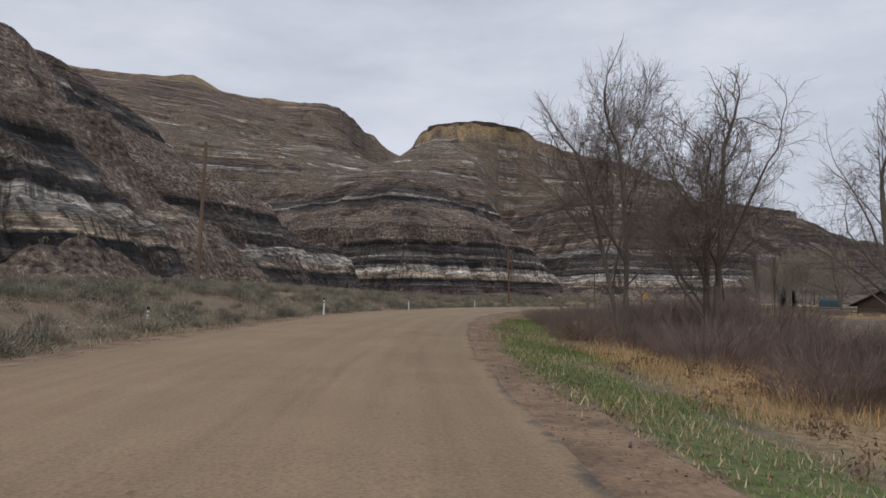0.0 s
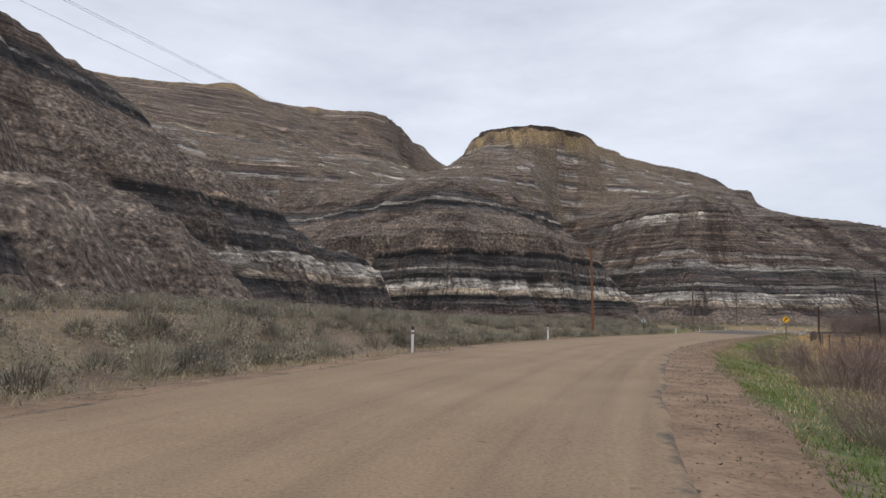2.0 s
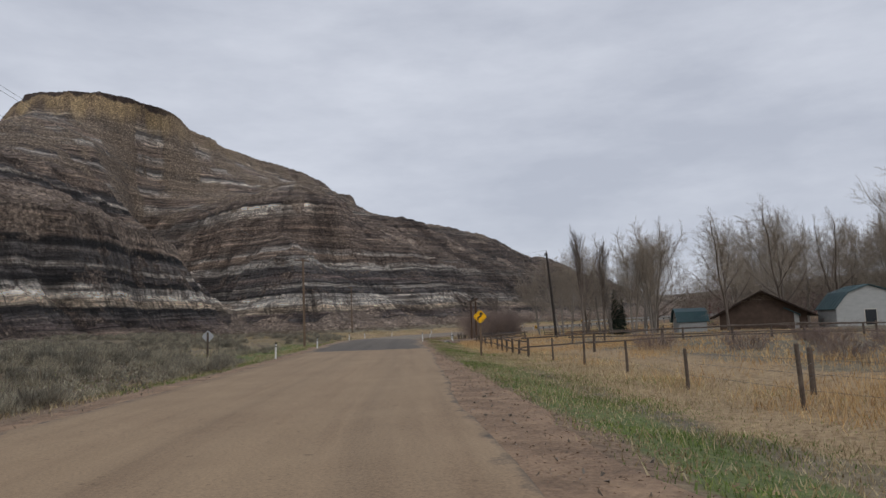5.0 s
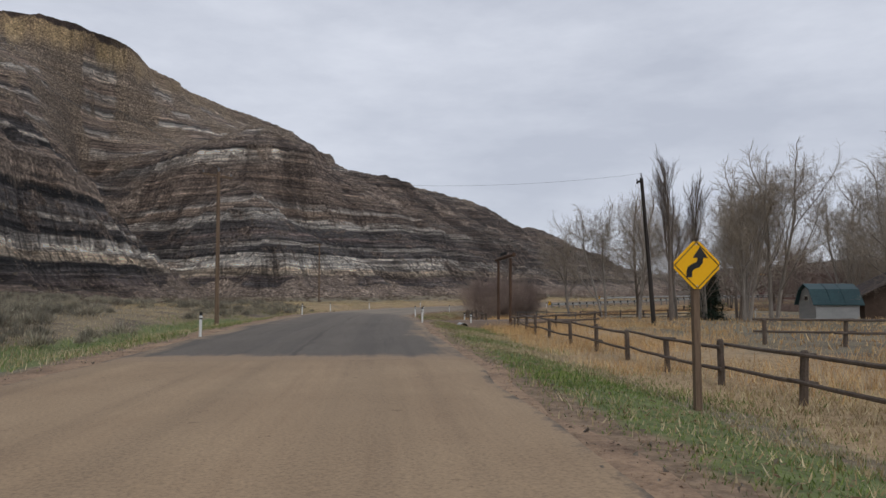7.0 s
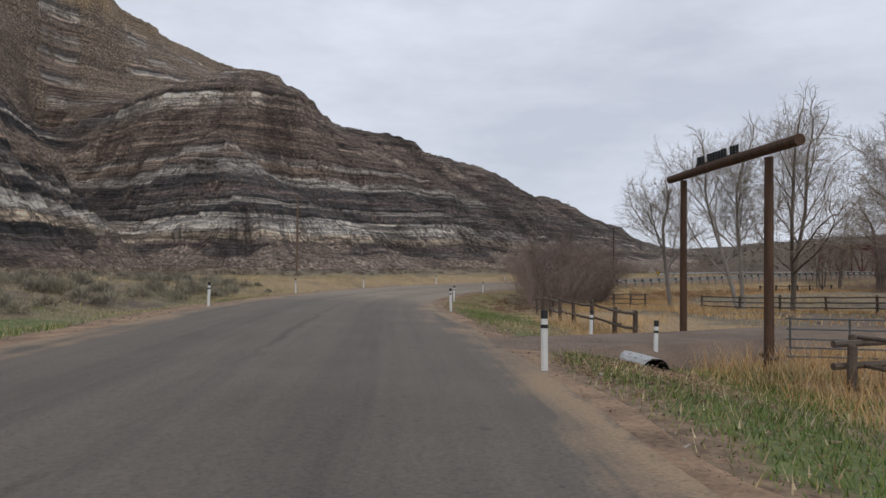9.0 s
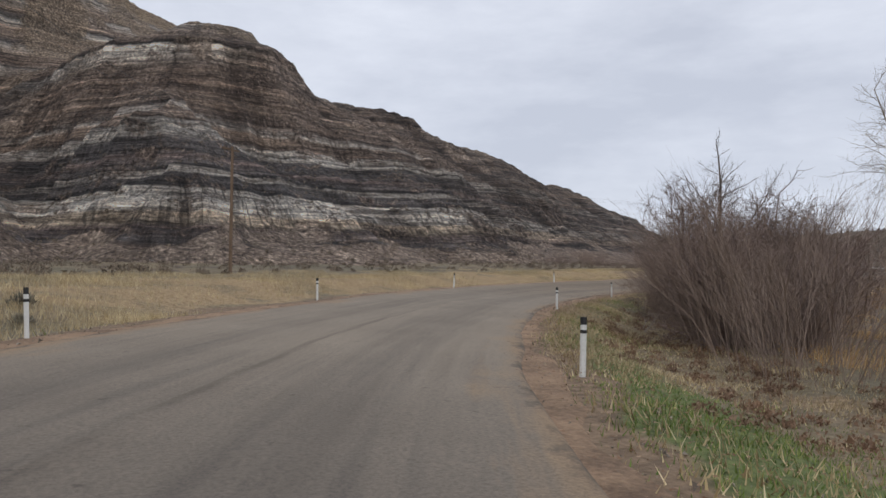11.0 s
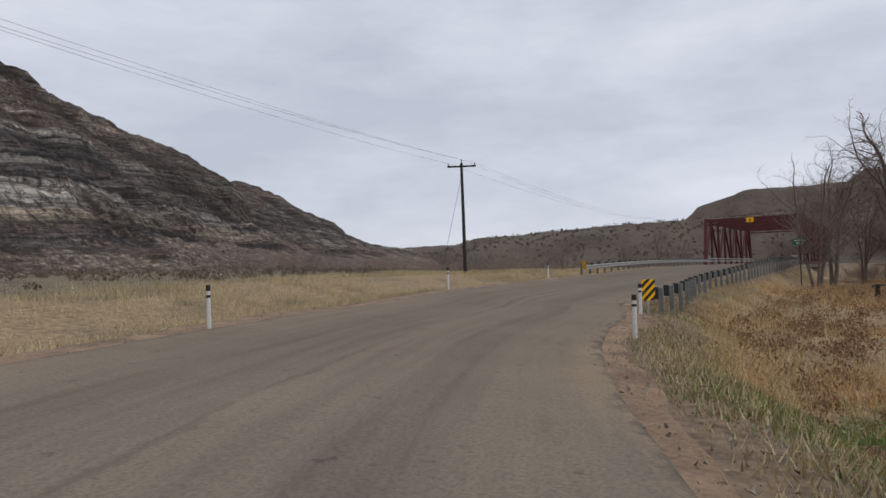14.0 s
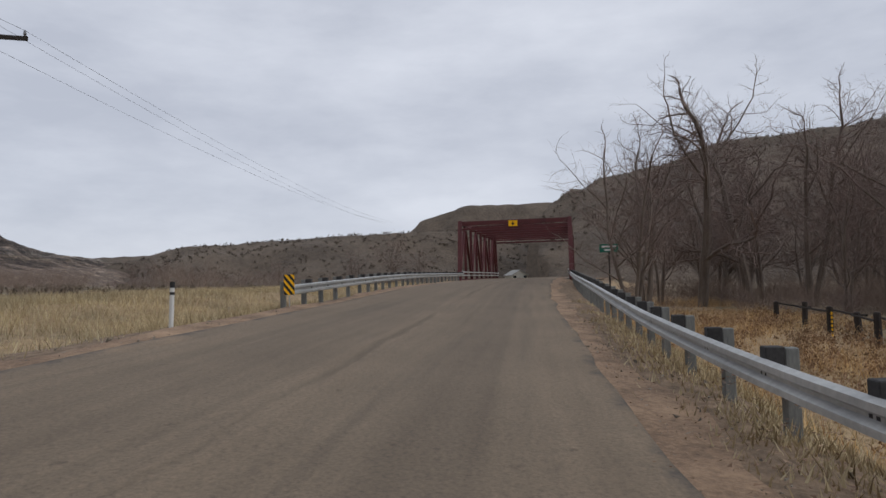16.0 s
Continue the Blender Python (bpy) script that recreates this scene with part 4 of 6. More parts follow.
class Growth:
    """Collects the tubes of a tree in two meshes: wood and twigs."""

    def __init__(self, seed):
        self.rng, self.stems, self.limbs, self.twig = random.Random(seed), [], [], ([], [])

    bushy = 1.0

    def limb(self, start, way, length, radius, level, deepest, spread, lift, wander):
        rng, n = self.rng, 4 if level < 3 else 3
        keep_lift, keep_wander = lift, wander
        lift = lift * (1, 0.8, 0.45, 0.3, 0.2)[min(level, 4)]
        pts, p, d = [start], start.copy(), way.copy()
        wander = wander * (0.4, 1.0, 1.5, 2.0, 2.2)[min(level, 4)]
        for _ in range(n):
            d = (d + Vector((rng.gauss(0, wander), rng.gauss(0, wander), rng.gauss(0, wander) + lift))).normalized()
            p = p + d * length / n
            pts.append(p.copy())
        end = radius * (0.55 if level < deepest else 0.25)
        radii = [radius + (end - radius) * i / n for i in range(n + 1)]
        store = self.twig
        if level < 2:
            store = ([], [])
            (self.limbs if level else self.stems).append(store)
        v, f = tube(pts, radii, (8, 6, 4, 3, 3, 3)[min(level, 5)], caps=False)
        k = len(store[0])
        store[0].extend(v)
        store[1].extend(tuple(i + k for i in q) for q in f)
        if level >= deepest:
            return
        count = (rng.randint(6, 8), rng.randint(5, 7), rng.randint(4, 6), rng.randint(4, 5), 3)[min(level, 4)]
        count = int(round(count * (self.bushy if level > 0 else 1)))
        for c in range(count):
            t = (0.30 if level == 0 else 0.22) + (0.98 - 0.25) * (c + rng.random() * 0.6) / count
            t = min(t, 1.0)
            i = min(int(t * n), n - 1)
            at = pts[i].lerp(pts[i + 1], t * n - i)
            turn = rng.uniform(0, 2 * math.pi)
            u = d.orthogonal().normalized()
            u.rotate(Matrix.Rotation(turn, 3, d))
            lean = spread * rng.uniform(0.65, 1.25) * (1.0 if level == 0 else 1.2)
            to = (d * math.cos(lean) + u * math.sin(lean)).normalized()
            self.limb(at, to, length * rng.uniform(0.45, 0.72) * (1.1 - 0.35 * t), max(radius * (1 - 0.4 * t) * rng.uniform(0.34, 0.5), 0.006), level + 1, deepest, spread, keep_lift, keep_wander)
        self.limb(pts[-1], d, length * (0.5 if level else 0.42), end, level + 1, deepest, spread, keep_lift, keep_wander)


def bare_tree(seed, height, trunk_radius, stems=1, deepest=4, spread=0.75, lift=0.10, wander=0.10, wood=None, twig=None, name="bare_tree", label="", category="tree", group="", bushy=1.0):
    g = Growth(seed)
    g.bushy = bushy
    for k in range(stems):
        a = g.rng.uniform(0, 2 * math.pi)
        way = Vector((math.cos(a) * 0.12 * (stems > 1), math.sin(a) * 0.12 * (stems > 1), 1)).normalized()
        g.limb(Vector((0.25 * math.cos(a) * (stems > 1), 0.25 * math.sin(a) * (stems > 1), -0.3)) * (1 if stems < 8 else 3.5), way if stems < 8 else (way + Vector((0.14 * math.cos(a), 0.14 * math.sin(a), 0))).normalized(), height * 0.60 * g.rng.uniform(0.85 if stems < 8 else 0.5, 1.1), trunk_radius * (1 if stems == 1 else 0.75), 0, deepest, spread, lift, wander)
    top = max(v[2] for v in g.twig[0])
    s = height / top
    ob = thing(name, 0, 0, -60, label, category, group=group)
    for store, mat, nm in [(p, wood or M_bark, "trunk") for p in g.stems] + [(p, wood or M_bark, "limb") for p in g.limbs] + [(g.twig, twig or M_twig, "crown")]:
        part(nm, ([(x * s, y * s, z * s) for x, y, z in store[0]], store[1]), mat, ob)
    return ob


def plant(proto, x, y, turn=0.0, scale=1.0, sink=0.0, first=False, label=""):
    m = pose(x, y, ground_at(x, y) - sink, 0, 0, turn)
    ob = proto
    if first:
        proto.matrix_basis = m
    else:
        ob = copy_thing(proto, m)
    ob.scale = (scale, scale, scale)
    if label:
        ob["label"] = label
    return ob


# the two cottonwoods by the first bend
plant(bare_tree(3, 14.4, 0.20, stems=2, deepest=4, spread=0.66, bushy=1.5, wander=0.14, lift=0.12, label="tall bare cottonwood with a spreading fine-twigged crown"), 8.4, 31.0, 40, sink=0.2, first=True)
plant(bare_tree(8, 10.6, 0.21, stems=2, deepest=4, spread=0.72, lift=0.09, bushy=1.5, wander=0.15, label="bare cottonwood with forked limbs and low drooping branches"), 9.7, 24.6, 200, sink=0.2, first=True)
plant(bare_tree(21, 9.5, 0.17, deepest=4, spread=0.7, stems=2, label="bare twin-stemmed cottonwood in roadside brush"), 15.5, 22.5, 100, first=True)

plant(bare_tree(24, 8.8, 0.13, deepest=4, spread=0.75, label="slender bare tree leaning out of the willow thicket"), 84.0, 192.2, 140, 1.15, first=True)

# groves round the farm and by the river
tree_kinds = [bare_tree(31, 15.0, 0.20, deepest=4, stems=2, bushy=1.45, spread=0.62, lift=0.13, wander=0.13, wood=M_bark_pale, twig=M_twig_tan, label="tall bare poplar with a pale trunk", group="farm grove trees"),
              bare_tree(32, 13.5, 0.19, deepest=4, bushy=1.6, spread=0.66, lift=0.12, wander=0.13, wood=M_bark_pale, twig=M_twig_tan, label="bare poplar with pale upright limbs", group="farm grove trees"),
              bare_tree(33, 16.0, 0.24, deepest=4, stems=2, bushy=1.45, spread=0.7, lift=0.10, wander=0.14, twig=M_twig_tan, label="large bare cottonwood with dark limbs", group="farm grove trees"),
              bare_tree(34, 12.0, 0.15, stems=3, deepest=3, spread=0.7, lift=0.06, wood=M_bark_pale, twig=M_twig_tan, label="bare multi-stemmed poplar clump", group="farm grove trees")]
_rng = random.Random(11)
GROVE = [(88.9, 172.6, 2, 1.15), (84.5, 173.7, 0, 1.05), (85.6, 181.6, 1, 0.95), (95, 163, 2, 1.1), (79, 158, 1, 0.9), (83, 153.5, 3, 1.0), (90, 158, 0, 0.95), (76, 152, 3, 0.8), (73, 157, 1, 0.85), (76.1, 148.0, 0, 0.95), (79.0, 147.6, 0, 1.05), (81.0, 137.5, 2, 0.95), (95.5, 140.5, 2, 1.15)]
for i in range(28):
    a = _rng.random()
    GROVE.append((104 + 44 * _rng.random(), 120 + 40 * a + _rng.uniform(-4, 4), _rng.randrange(4), _rng.uniform(1.1, 1.5)))
GROVE += [(122 + 22 * _rng.random(), 92 + 30 * _rng.random(), _rng.randrange(4), _rng.uniform(1.1, 1.4)) for _ in range(12)]
seen_kind = set()
for x, y, k, s in GROVE:
    plant(tree_kinds[k], x, y, _rng.uniform(0, 360), s, 0.05, first=k not in seen_kind)
    seen_kind.add(k)

# tall columnar poplars and spruces by the yard
poplar = bare_tree(41, 16.5, 0.2, deepest=4, spread=0.26, lift=0.34, wander=0.07, bushy=1.3, name="columnar_poplar", label="tall narrow bare columnar poplar", group="columnar poplars")
for i, (x, y, s) in enumerate(((69.6, 150.2, 0.88), (74.6, 151.8, 0.81))):
    plant(poplar, x, y, 77 * i, s, first=not i)


def spruce():
    rng = random.Random(5)
    ob = thing("spruce_tree", 0, 0, -60, "dark green spruce with drooping tiers of needles", "tree", group="spruces")
    part("trunk", tube([(0, 0, -0.3), (0, 0, 4), (0, 0, 8.6)], [0.14, 0.09, 0.015], 8), M_bark, ob)
    v, f = [], []
    for k in range(620):
        z = 0.5 + 8.0 * rng.random() ** 1.15
        reach = (8.7 - z) * 0.27 * rng.uniform(0.65, 1.1)
        a = rng.uniform(0, 2 * math.pi)
        for j in range(5):
            r, w = reach * (0.25 + 0.19 * j), 0.16 - 0.018 * j
            b = a + rng.gauss(0, 0.14)
            c = Vector((math.cos(b) * r, math.sin(b) * r, z - 0.30 * r + rng.gauss(0, 0.07)))
            n = len(v)
            side = Vector((-math.sin(b), math.cos(b), rng.gauss(0, 0.3))) * w
            on = Vector((math.cos(b), math.sin(b), -0.35 + rng.gauss(0, 0.25))) * 0.30
            v += [tuple(c - side), tuple(c + side), tuple(c + on)]
            f.append((n, n + 1, n + 2))
    part("crown", (v, f), M_needle, ob)
    return ob


spruce_tree = spruce()
for i, (x, y, s) in enumerate(((76.6, 152.0, 0.72), (80.0, 154.5, 0.6), (82.0, 158.0, 0.6))):
    plant(spruce_tree, x, y, 50 * i, s, first=not i)

# riverside trees to the right of the bridge
river_kinds = [bare_tree(51, 16.0, 0.34, deepest=4, spread=0.92, lift=0.07, bushy=1.25, wander=0.16, twig=M_brush_stem, label="large bare riverside cottonwood with crooked dark limbs", group="riverside trees"),
               bare_tree(52, 14.5, 0.28, stems=2, deepest=4, spread=0.9, lift=0.07, bushy=1.2, wander=0.17, twig=M_brush_stem, label="bare forked riverside cottonwood", group="riverside trees"),
               bare_tree(53, 11.0, 0.18, stems=3, deepest=3, spread=0.85, lift=0.05, bushy=1.3, wander=0.18, twig=M_brush_stem, label="bare multi-stemmed riverside tree", group="riverside trees")]
RIVER = [(160, 210.2, 1, 1.02), (164.2, 205.6, 0, 1.18), (166.7, 201.6, 0, 1.12), (162.8, 198.6, 1, 1.18), (157.0, 211.2, 2, 1.2), (158, 195.5, 2, 1.2), (172, 204, 2, 1.1), (170, 208, 2, 1.0), (155, 199, 2, 0.9)]
for i in range(22):
    RIVER.append((151 + 38 * _rng.random(), 174 + 27 * _rng.random(), _rng.randrange(3), _rng.uniform(0.75, 1.05)))
seen_kind = set()
for x, y, k, s in RIVER:
    plant(river_kinds[k], x, y, _rng.uniform(0, 360), s, 0.05, first=k not in seen_kind)
    seen_kind.add(k)
for x, y, s in ((250, 262, 0.8), (262, 285, 0.7), (270, 330, 0.75), (238, 300, 0.6), (231.0, 248.6, 0.95), (241.8, 245.2, 0.75), (235.9, 300.8, 0.62)):
    plant(river_kinds[2], x, y, _rng.uniform(0, 360), s)


# ---------------------------------------------------------------- shrubs
def willow(seed, height, reach, count, material=None, label="", group="willow shrubs"):
    """A thicket of thin stems that fork once or twice."""
    rng, stems, twigs = random.Random(seed), ([], []), ([], [])

    def add(store, pts, radii):
        v, f = store
        a, b = tube(pts, radii, 3, caps=False)
        k = len(v)
        v.extend(a)
        f.extend(tuple(i + k for i in q) for q in b)
    for _ in range(count):
        a, r0 = rng.uniform(0, 2 * math.pi), reach * 0.85 * rng.random() ** 0.5
        h, out = height * rng.uniform(0.45, 1.0), reach * rng.uniform(0.2, 1.0)
        p = Vector((r0 * math.cos(a), r0 * math.sin(a), -0.15))
        b = a + rng.gauss(0, 0.5)
        end = p + Vector((out * math.cos(b), out * math.sin(b), h))
        mid = p.lerp(end, 0.5) + Vector((rng.gauss(0, 0.12), rng.gauss(0, 0.12), 0.12 * h))
        rad = rng.uniform(0.005, 0.013)
        add(stems, [p, mid, end], [rad, rad * 0.7, rad * 0.25])
        for _ in range(rng.randint(5, 7)):
            t = rng.uniform(0.35, 0.95)
            q = p.lerp(mid, t * 2) if t < 0.5 else mid.lerp(end, t * 2 - 1)
            w = (end - p).normalized() + Vector((rng.gauss(0, 0.45), rng.gauss(0, 0.45), rng.gauss(0, 0.25)))
            w = w.normalized() * height * rng.uniform(0.10, 0.30)
            add(twigs, [q, q + w], [rad * 0.55, rad * 0.2])
    ob = thing("willow_shrub", 0, 0, -60, label, "shrub", group=group)
    part("woody_base", stems, material or M_twig_red, ob)
    part("crown", twigs, material or M_twig_red, ob)
    return ob


thickets = [willow(1, 5.6, 3.0, 190, label="big leafless willow shrub of dense red-brown stems"),
            willow(2, 4.0, 2.6, 170, label="leafless willow shrub of thin red-brown stems"),
            willow(3, 2.2, 1.8, 260, material=M_brush_stem, label="low leafless plum-brown brush"),
            willow(4, 3.2, 2.4, 110, label="leafless riverside willow brush"),
            willow(5, 2.2, 2.0, 110, material=M_brush_stem, label="low plum-brown riverside brush")]
WILLOWS = [(74.0, 183.0, 0, 1.0), (78.0, 186.6, 0, 1.0), (82.2, 190.0, 0, 1.05), (85.5, 194.0, 1, 1.1), (88.5, 196.5, 1, 0.85), (69.5, 178.5, 1, 1.0), (86.4, 196.2, 1, 1.0), (89.6, 199.2, 2, 1.1), (83.2, 193.0, 0, 0.95)]
for i in range(64):  # brush under the first trees
    t = _rng.random()
    WILLOWS.append((5.9 + 11 * _rng.random() ** 0.9, 9 + 35 * t, 2, _rng.uniform(0.5, 0.85)))
for i in range(16):
    WILLOWS.append((10 + 14 * _rng.random(), 46 + 26 * _rng.random(), 2, _rng.uniform(0.6, 1.0)))
for i in range(110):  # river brush beyond the road
    WILLOWS.append((118 + 112 * _rng.random(), 246 + 80 * _rng.random(), 3 if _rng.random() < 0.6 else 4, _rng.uniform(0.7, 1.1)))
for i in range(50):
    WILLOWS.append((149 + 36 * _rng.random(), 192 + 17 * _rng.random(), 3 if _rng.random() < 0.5 else 4, _rng.uniform(0.5, 0.9)))
for i in range(80):
    WILLOWS.append((146 + 50 * _rng.random(), 166 + 32 * _rng.random(), 3 if _rng.random() < 0.5 else 4, _rng.uniform(0.7, 1.1)))
for i in range(16):
    WILLOWS.append((36 + 26 * _rng.random(), 92 + 20 * _rng.random(), 2, _rng.uniform(0.4, 0.7)))
tall_willows = [bare_tree(61, 6.4, 0.055, stems=20, deepest=3, spread=0.5, lift=0.06, wander=0.24, bushy=1.35, wood=M_brush_stem, twig=M_brush_stem, name="willow_shrub", label="tall leafless willow of many arching grey-brown limbs", category="shrub", group="willow shrubs"),
                bare_tree(62, 5.2, 0.046, stems=20, deepest=3, spread=0.55, lift=0.05, wander=0.26, bushy=1.3, wood=M_brush_stem, twig=M_twig_red, name="willow_shrub", label="leafless willow of crooked red-brown limbs", category="shrub", group="willow shrubs")]
for i, (x, y, k, s) in enumerate(((74.2, 183.4, 0, 0.95), (78.2, 186.2, 0, 1.1), (76.4, 184.6, 1, 1.0), (81.8, 189.4, 1, 1.05), (80.6, 187.4, 0, 1.0), (84.6, 192.6, 1, 0.95), (89.3, 198.8, 0, 0.85), (86.8, 196.2, 1, 1.05))):
    plant(tall_willows[k], x, y, 67 * i, s, 0.05, first=i in (0, 2))
seen_kind = set()
for x, y, k, s in WILLOWS:
    off, q = road_frame(x, y)
    if abs(off[0]) < SPINE[q[0], 3] + 2.6:
        continue
    plant(thickets[k], x, y, _rng.uniform(0, 360), s, 0.02, first=k not in seen_kind)
    seen_kind.add(k)

# ---------------------------------------------------------------- power lines
M_wire = two_tone("dull_wire", (0.05, 0.05, 0.052), (0.1, 0.1, 0.1), 1.0, rough=0.5, bump=0)
M_insulator = two_tone("grey_insulator", (0.12, 0.12, 0.13), (0.25, 0.25, 0.26), 6.0, rough=0.3, bump=0)
M_rail_wood = two_tone("weathered_log_rail", (0.058, 0.043, 0.033), (0.16, 0.122, 0.094), 2.0, stretch=(1, 1, 1), bump=0.5)
M_gate_wood = two_tone("brown_stained_log", (0.045, 0.024, 0.014), (0.125, 0.07, 0.042), 1.5, stretch=(5, 5, 0.6), bump=0.5)
M_galv = two_tone("galvanised_steel", (0.34, 0.345, 0.335), (0.55, 0.555, 0.535), 1.2, rough=0.5, metal=0.35, bump=0.1)
M_tar = two_tone("tarred_post_block", (0.02, 0.02, 0.021), (0.055, 0.053, 0.052), 3.0, bump=0.3)
M_post_grey = two_tone("grey_treated_post", (0.12, 0.125, 0.12), (0.24, 0.245, 0.23), 2.0, stretch=(3, 3, 0.6), bump=0.3)
M_yellow = two_tone("yellow_sign_sheeting", (0.93, 0.47, 0.002), (0.97, 0.53, 0.004), 2.0, rough=0.85, bump=0)
M_sign_black = two_tone("black_sign_print", (0.008, 0.008, 0.008), (0.02, 0.02, 0.02), 3.0, rough=0.5, bump=0)
M_sign_green = two_tone("green_sign_sheeting", (0.0, 0.12, 0.075), (0.005, 0.17, 0.11), 2.0, rough=0.45, bump=0)
M_sign_white = two_tone("white_sign_print", (0.7, 0.7, 0.7), (0.8, 0.8, 0.8), 3.0, rough=0.5, bump=0)
M_alu = two_tone("bare_aluminium_back", (0.42, 0.43, 0.44), (0.58, 0.59, 0.6), 2.0, rough=0.5, metal=0.5, bump=0)
M_bridge = two_tone("dark_red_bridge_paint", (0.055, 0.010, 0.012), (0.13, 0.026, 0.028), 0.8, rough=0.55, grain=10, bump=0.15)
M_concrete = two_tone("grey_concrete", (0.28, 0.27, 0.25), (0.42, 0.41, 0.38), 0.8, bump=0.2)
M_barn_wall = two_tone("pale_grey_siding", (0.34, 0.35, 0.34), (0.48, 0.48, 0.46), 1.0, stretch=(1, 1, 3), bump=0.1)
M_barn_roof = two_tone("teal_metal_roof", (0.018, 0.055, 0.065), (0.036, 0.10, 0.108), 0.8, rough=0.45, bump=0.1)
M_house_roof = two_tone("dark_brown_roof", (0.026, 0.016, 0.013), (0.062, 0.040, 0.032), 0.8, bump=0.3)
M_house_wall = two_tone("brown_log_wall", (0.05, 0.032, 0.024), (0.12, 0.08, 0.058), 1.5, bump=0.3)
M_cream = two_tone("cream_house_siding", (0.55, 0.52, 0.44), (0.7, 0.67, 0.58), 1.0, bump=0.05)
M_glass_dark = material("dark_window_glass", 0.1)[0]
M_glass_dark.node_tree.nodes["Principled BSDF"].inputs["Base Color"].default_value = (0.02, 0.025, 0.03, 1)


def beam(a, b, w, h, roll_up=(0, 0, 1)):
    """A square bar from a to b."""
    a, b = Vector(a), Vector(b)
    d = (b - a).normalized()
    up = Vector(roll_up) if abs(d.dot(Vector(roll_up))) < 0.95 else Vector((1, 0, 0))
    s = d.cross(up).normalized()
    u = s.cross(d)
    v = [tuple(p + s * i * w / 2 + u * j * h / 2) for p in (a, b) for i, j in ((-1, -1), (1, -1), (1, 1), (-1, 1))]
    return v, [(3, 2, 1, 0), (4, 5, 6, 7), (0, 1, 5, 4), (1, 2, 6, 5), (2, 3, 7, 6), (3, 0, 4, 7)]


def log(a, b, r0, r1, sides=8, bow=0.0, seed=0):
    rng = random.Random(seed)
    a, b = Vector(a), Vector(b)
    pts = [a.lerp(b, t) + Vector((rng.gauss(0, bow), rng.gauss(0, bow), rng.gauss(0, bow) - bow * 1.5 * math.sin(math.pi * t))) for t in (0, 0.33, 0.67, 1)]
    return tube(pts, [r0, r0 * 0.67 + r1 * 0.33, r0 * 0.33 + r1 * 0.67, r1], sides)


def pole_top(ob, h, lean, turn, arm_len, arms, m_arm):
    """Crossarms with pin insulators at the top of a pole."""
    c, s = math.cos(radians(turn)), math.sin(radians(turn))
    ends = []
    part("insulator", tube([(lean[0], lean[1], h), (lean[0], lean[1], h + 0.16), (lean[0], lean[1], h + 0.28)], [0.03, 0.06, 0.03], 8), M_insulator, ob)
    ends.append((lean[0], lean[1], h + 0.28))
    for k in range(arms):
        z = h - 0.25 - 0.9 * k
        off = 0.13
        a, b = ((lean[0] + e * c * arm_len - s * off, lean[1] + e * s * arm_len + c * off, z) for e in (-1, 1))
        arm = part("crossarm", beam(a, b, 0.10, 0.13), m_arm, ob)
        for e in (-1, 1):
            x, y = lean[0] + e * c * arm_len * 0.93 - s * off, lean[1] + e * s * arm_len * 0.93 + c * off
            pin = part("insulator", tube([(x, y, z + 0.06), (x, y, z + 0.14), (x, y, z + 0.26)], [0.02, 0.055, 0.03], 8), M_insulator, arm)
            if not k:
                ends.append((x, y, z + 0.26))
    return ends


def wire(a, b, sag, label="thin sagging overhead power wire"):
    a, b = Vector(a), Vector(b)
    n = 24
    pts = [a.lerp(b, i / n) - Vector((0, 0, sag * 4 * (i / n) * (1 - i / n))) for i in range(n + 1)]
    ob = new("power_wire", mesh_from("power_wire", *tube(pts, 0.006, 4), M_wire))
    return tagged(ob, label, "wire", "overhead wires")


POLES = ((-17.0, 47.0, 11.9, M_pole, "tall weathered wooden power pole on the sage bank", (0.1, 0.2), 25, 1.1, 1),
         (10.3, 103.6, 8.9, M_pole_red, "tall reddish treated wooden power pole", (-0.4, -0.5), 25, 1.15, 1),
         (35.5, 157.6, 9.7, M_pole, "tall weathered grey-brown wooden power pole", (-0.2, -0.4), 25, 1.15, 1),
         (66.1, 225.0, 10.8, M_pole, "tall weathered wooden power pole by the far verge", (0.0, 0.1), 40, 1.1, 1),
         (127.6, 232.3, 9.6, M_pole_dark, "black creosoted power pole with a crossarm and guy wire", (0.3, 0.3), -62, 1.12, 1))
tops = []
for x, y, top, mat, label, lean, turn, arm_len, arms in POLES:
    ob, h = power_pole(x, y, top, mat, label, lean)
    m = ob.matrix_basis
    tops.append([m @ Vector(e) for e in pole_top(ob, h, lean, turn, arm_len, arms, M_pole_dark if mat is M_pole_dark else M_pole)])
ob, h = power_pole(59.4, 142.5, 9.2, M_pole_dark, "tall dark leaning wooden power pole behind the rail fence", (-0.6, 0.3))
c_top = [ob.matrix_basis @ Vector(e) for e in pole_top(ob, h, (-0.6, 0.3), 60, 0.55, 1, M_pole_dark)]
for k in range(3):
    wire(tops[0][k], (-46 + 0.8 * k, -14, 13.5), 0.6)
    for a, b in ((0, 1), (1, 2), (2, 3)):
        wire(tops[a][k], tops[b][k], 0.7)
    wire(tops[3][k], tops[4][k], 0.8)
    wire(tops[4][k], (208 - 0.3 * k, 243 - 0.8 * k, 10.0), 1.0)
wire(c_top[0], tops[2][0], 1.0)
_g = ground_at(122.0, 236.0)
guy = tagged(new("guy_wire", mesh_from("guy_wire", *tube([tuple(tops[4][0] - Vector((0, 0, 1.2))), (126.2, 233.6, _g)], 0.014, 5), M_wire)), "thin steel guy wire bracing the dark power pole", "wire")


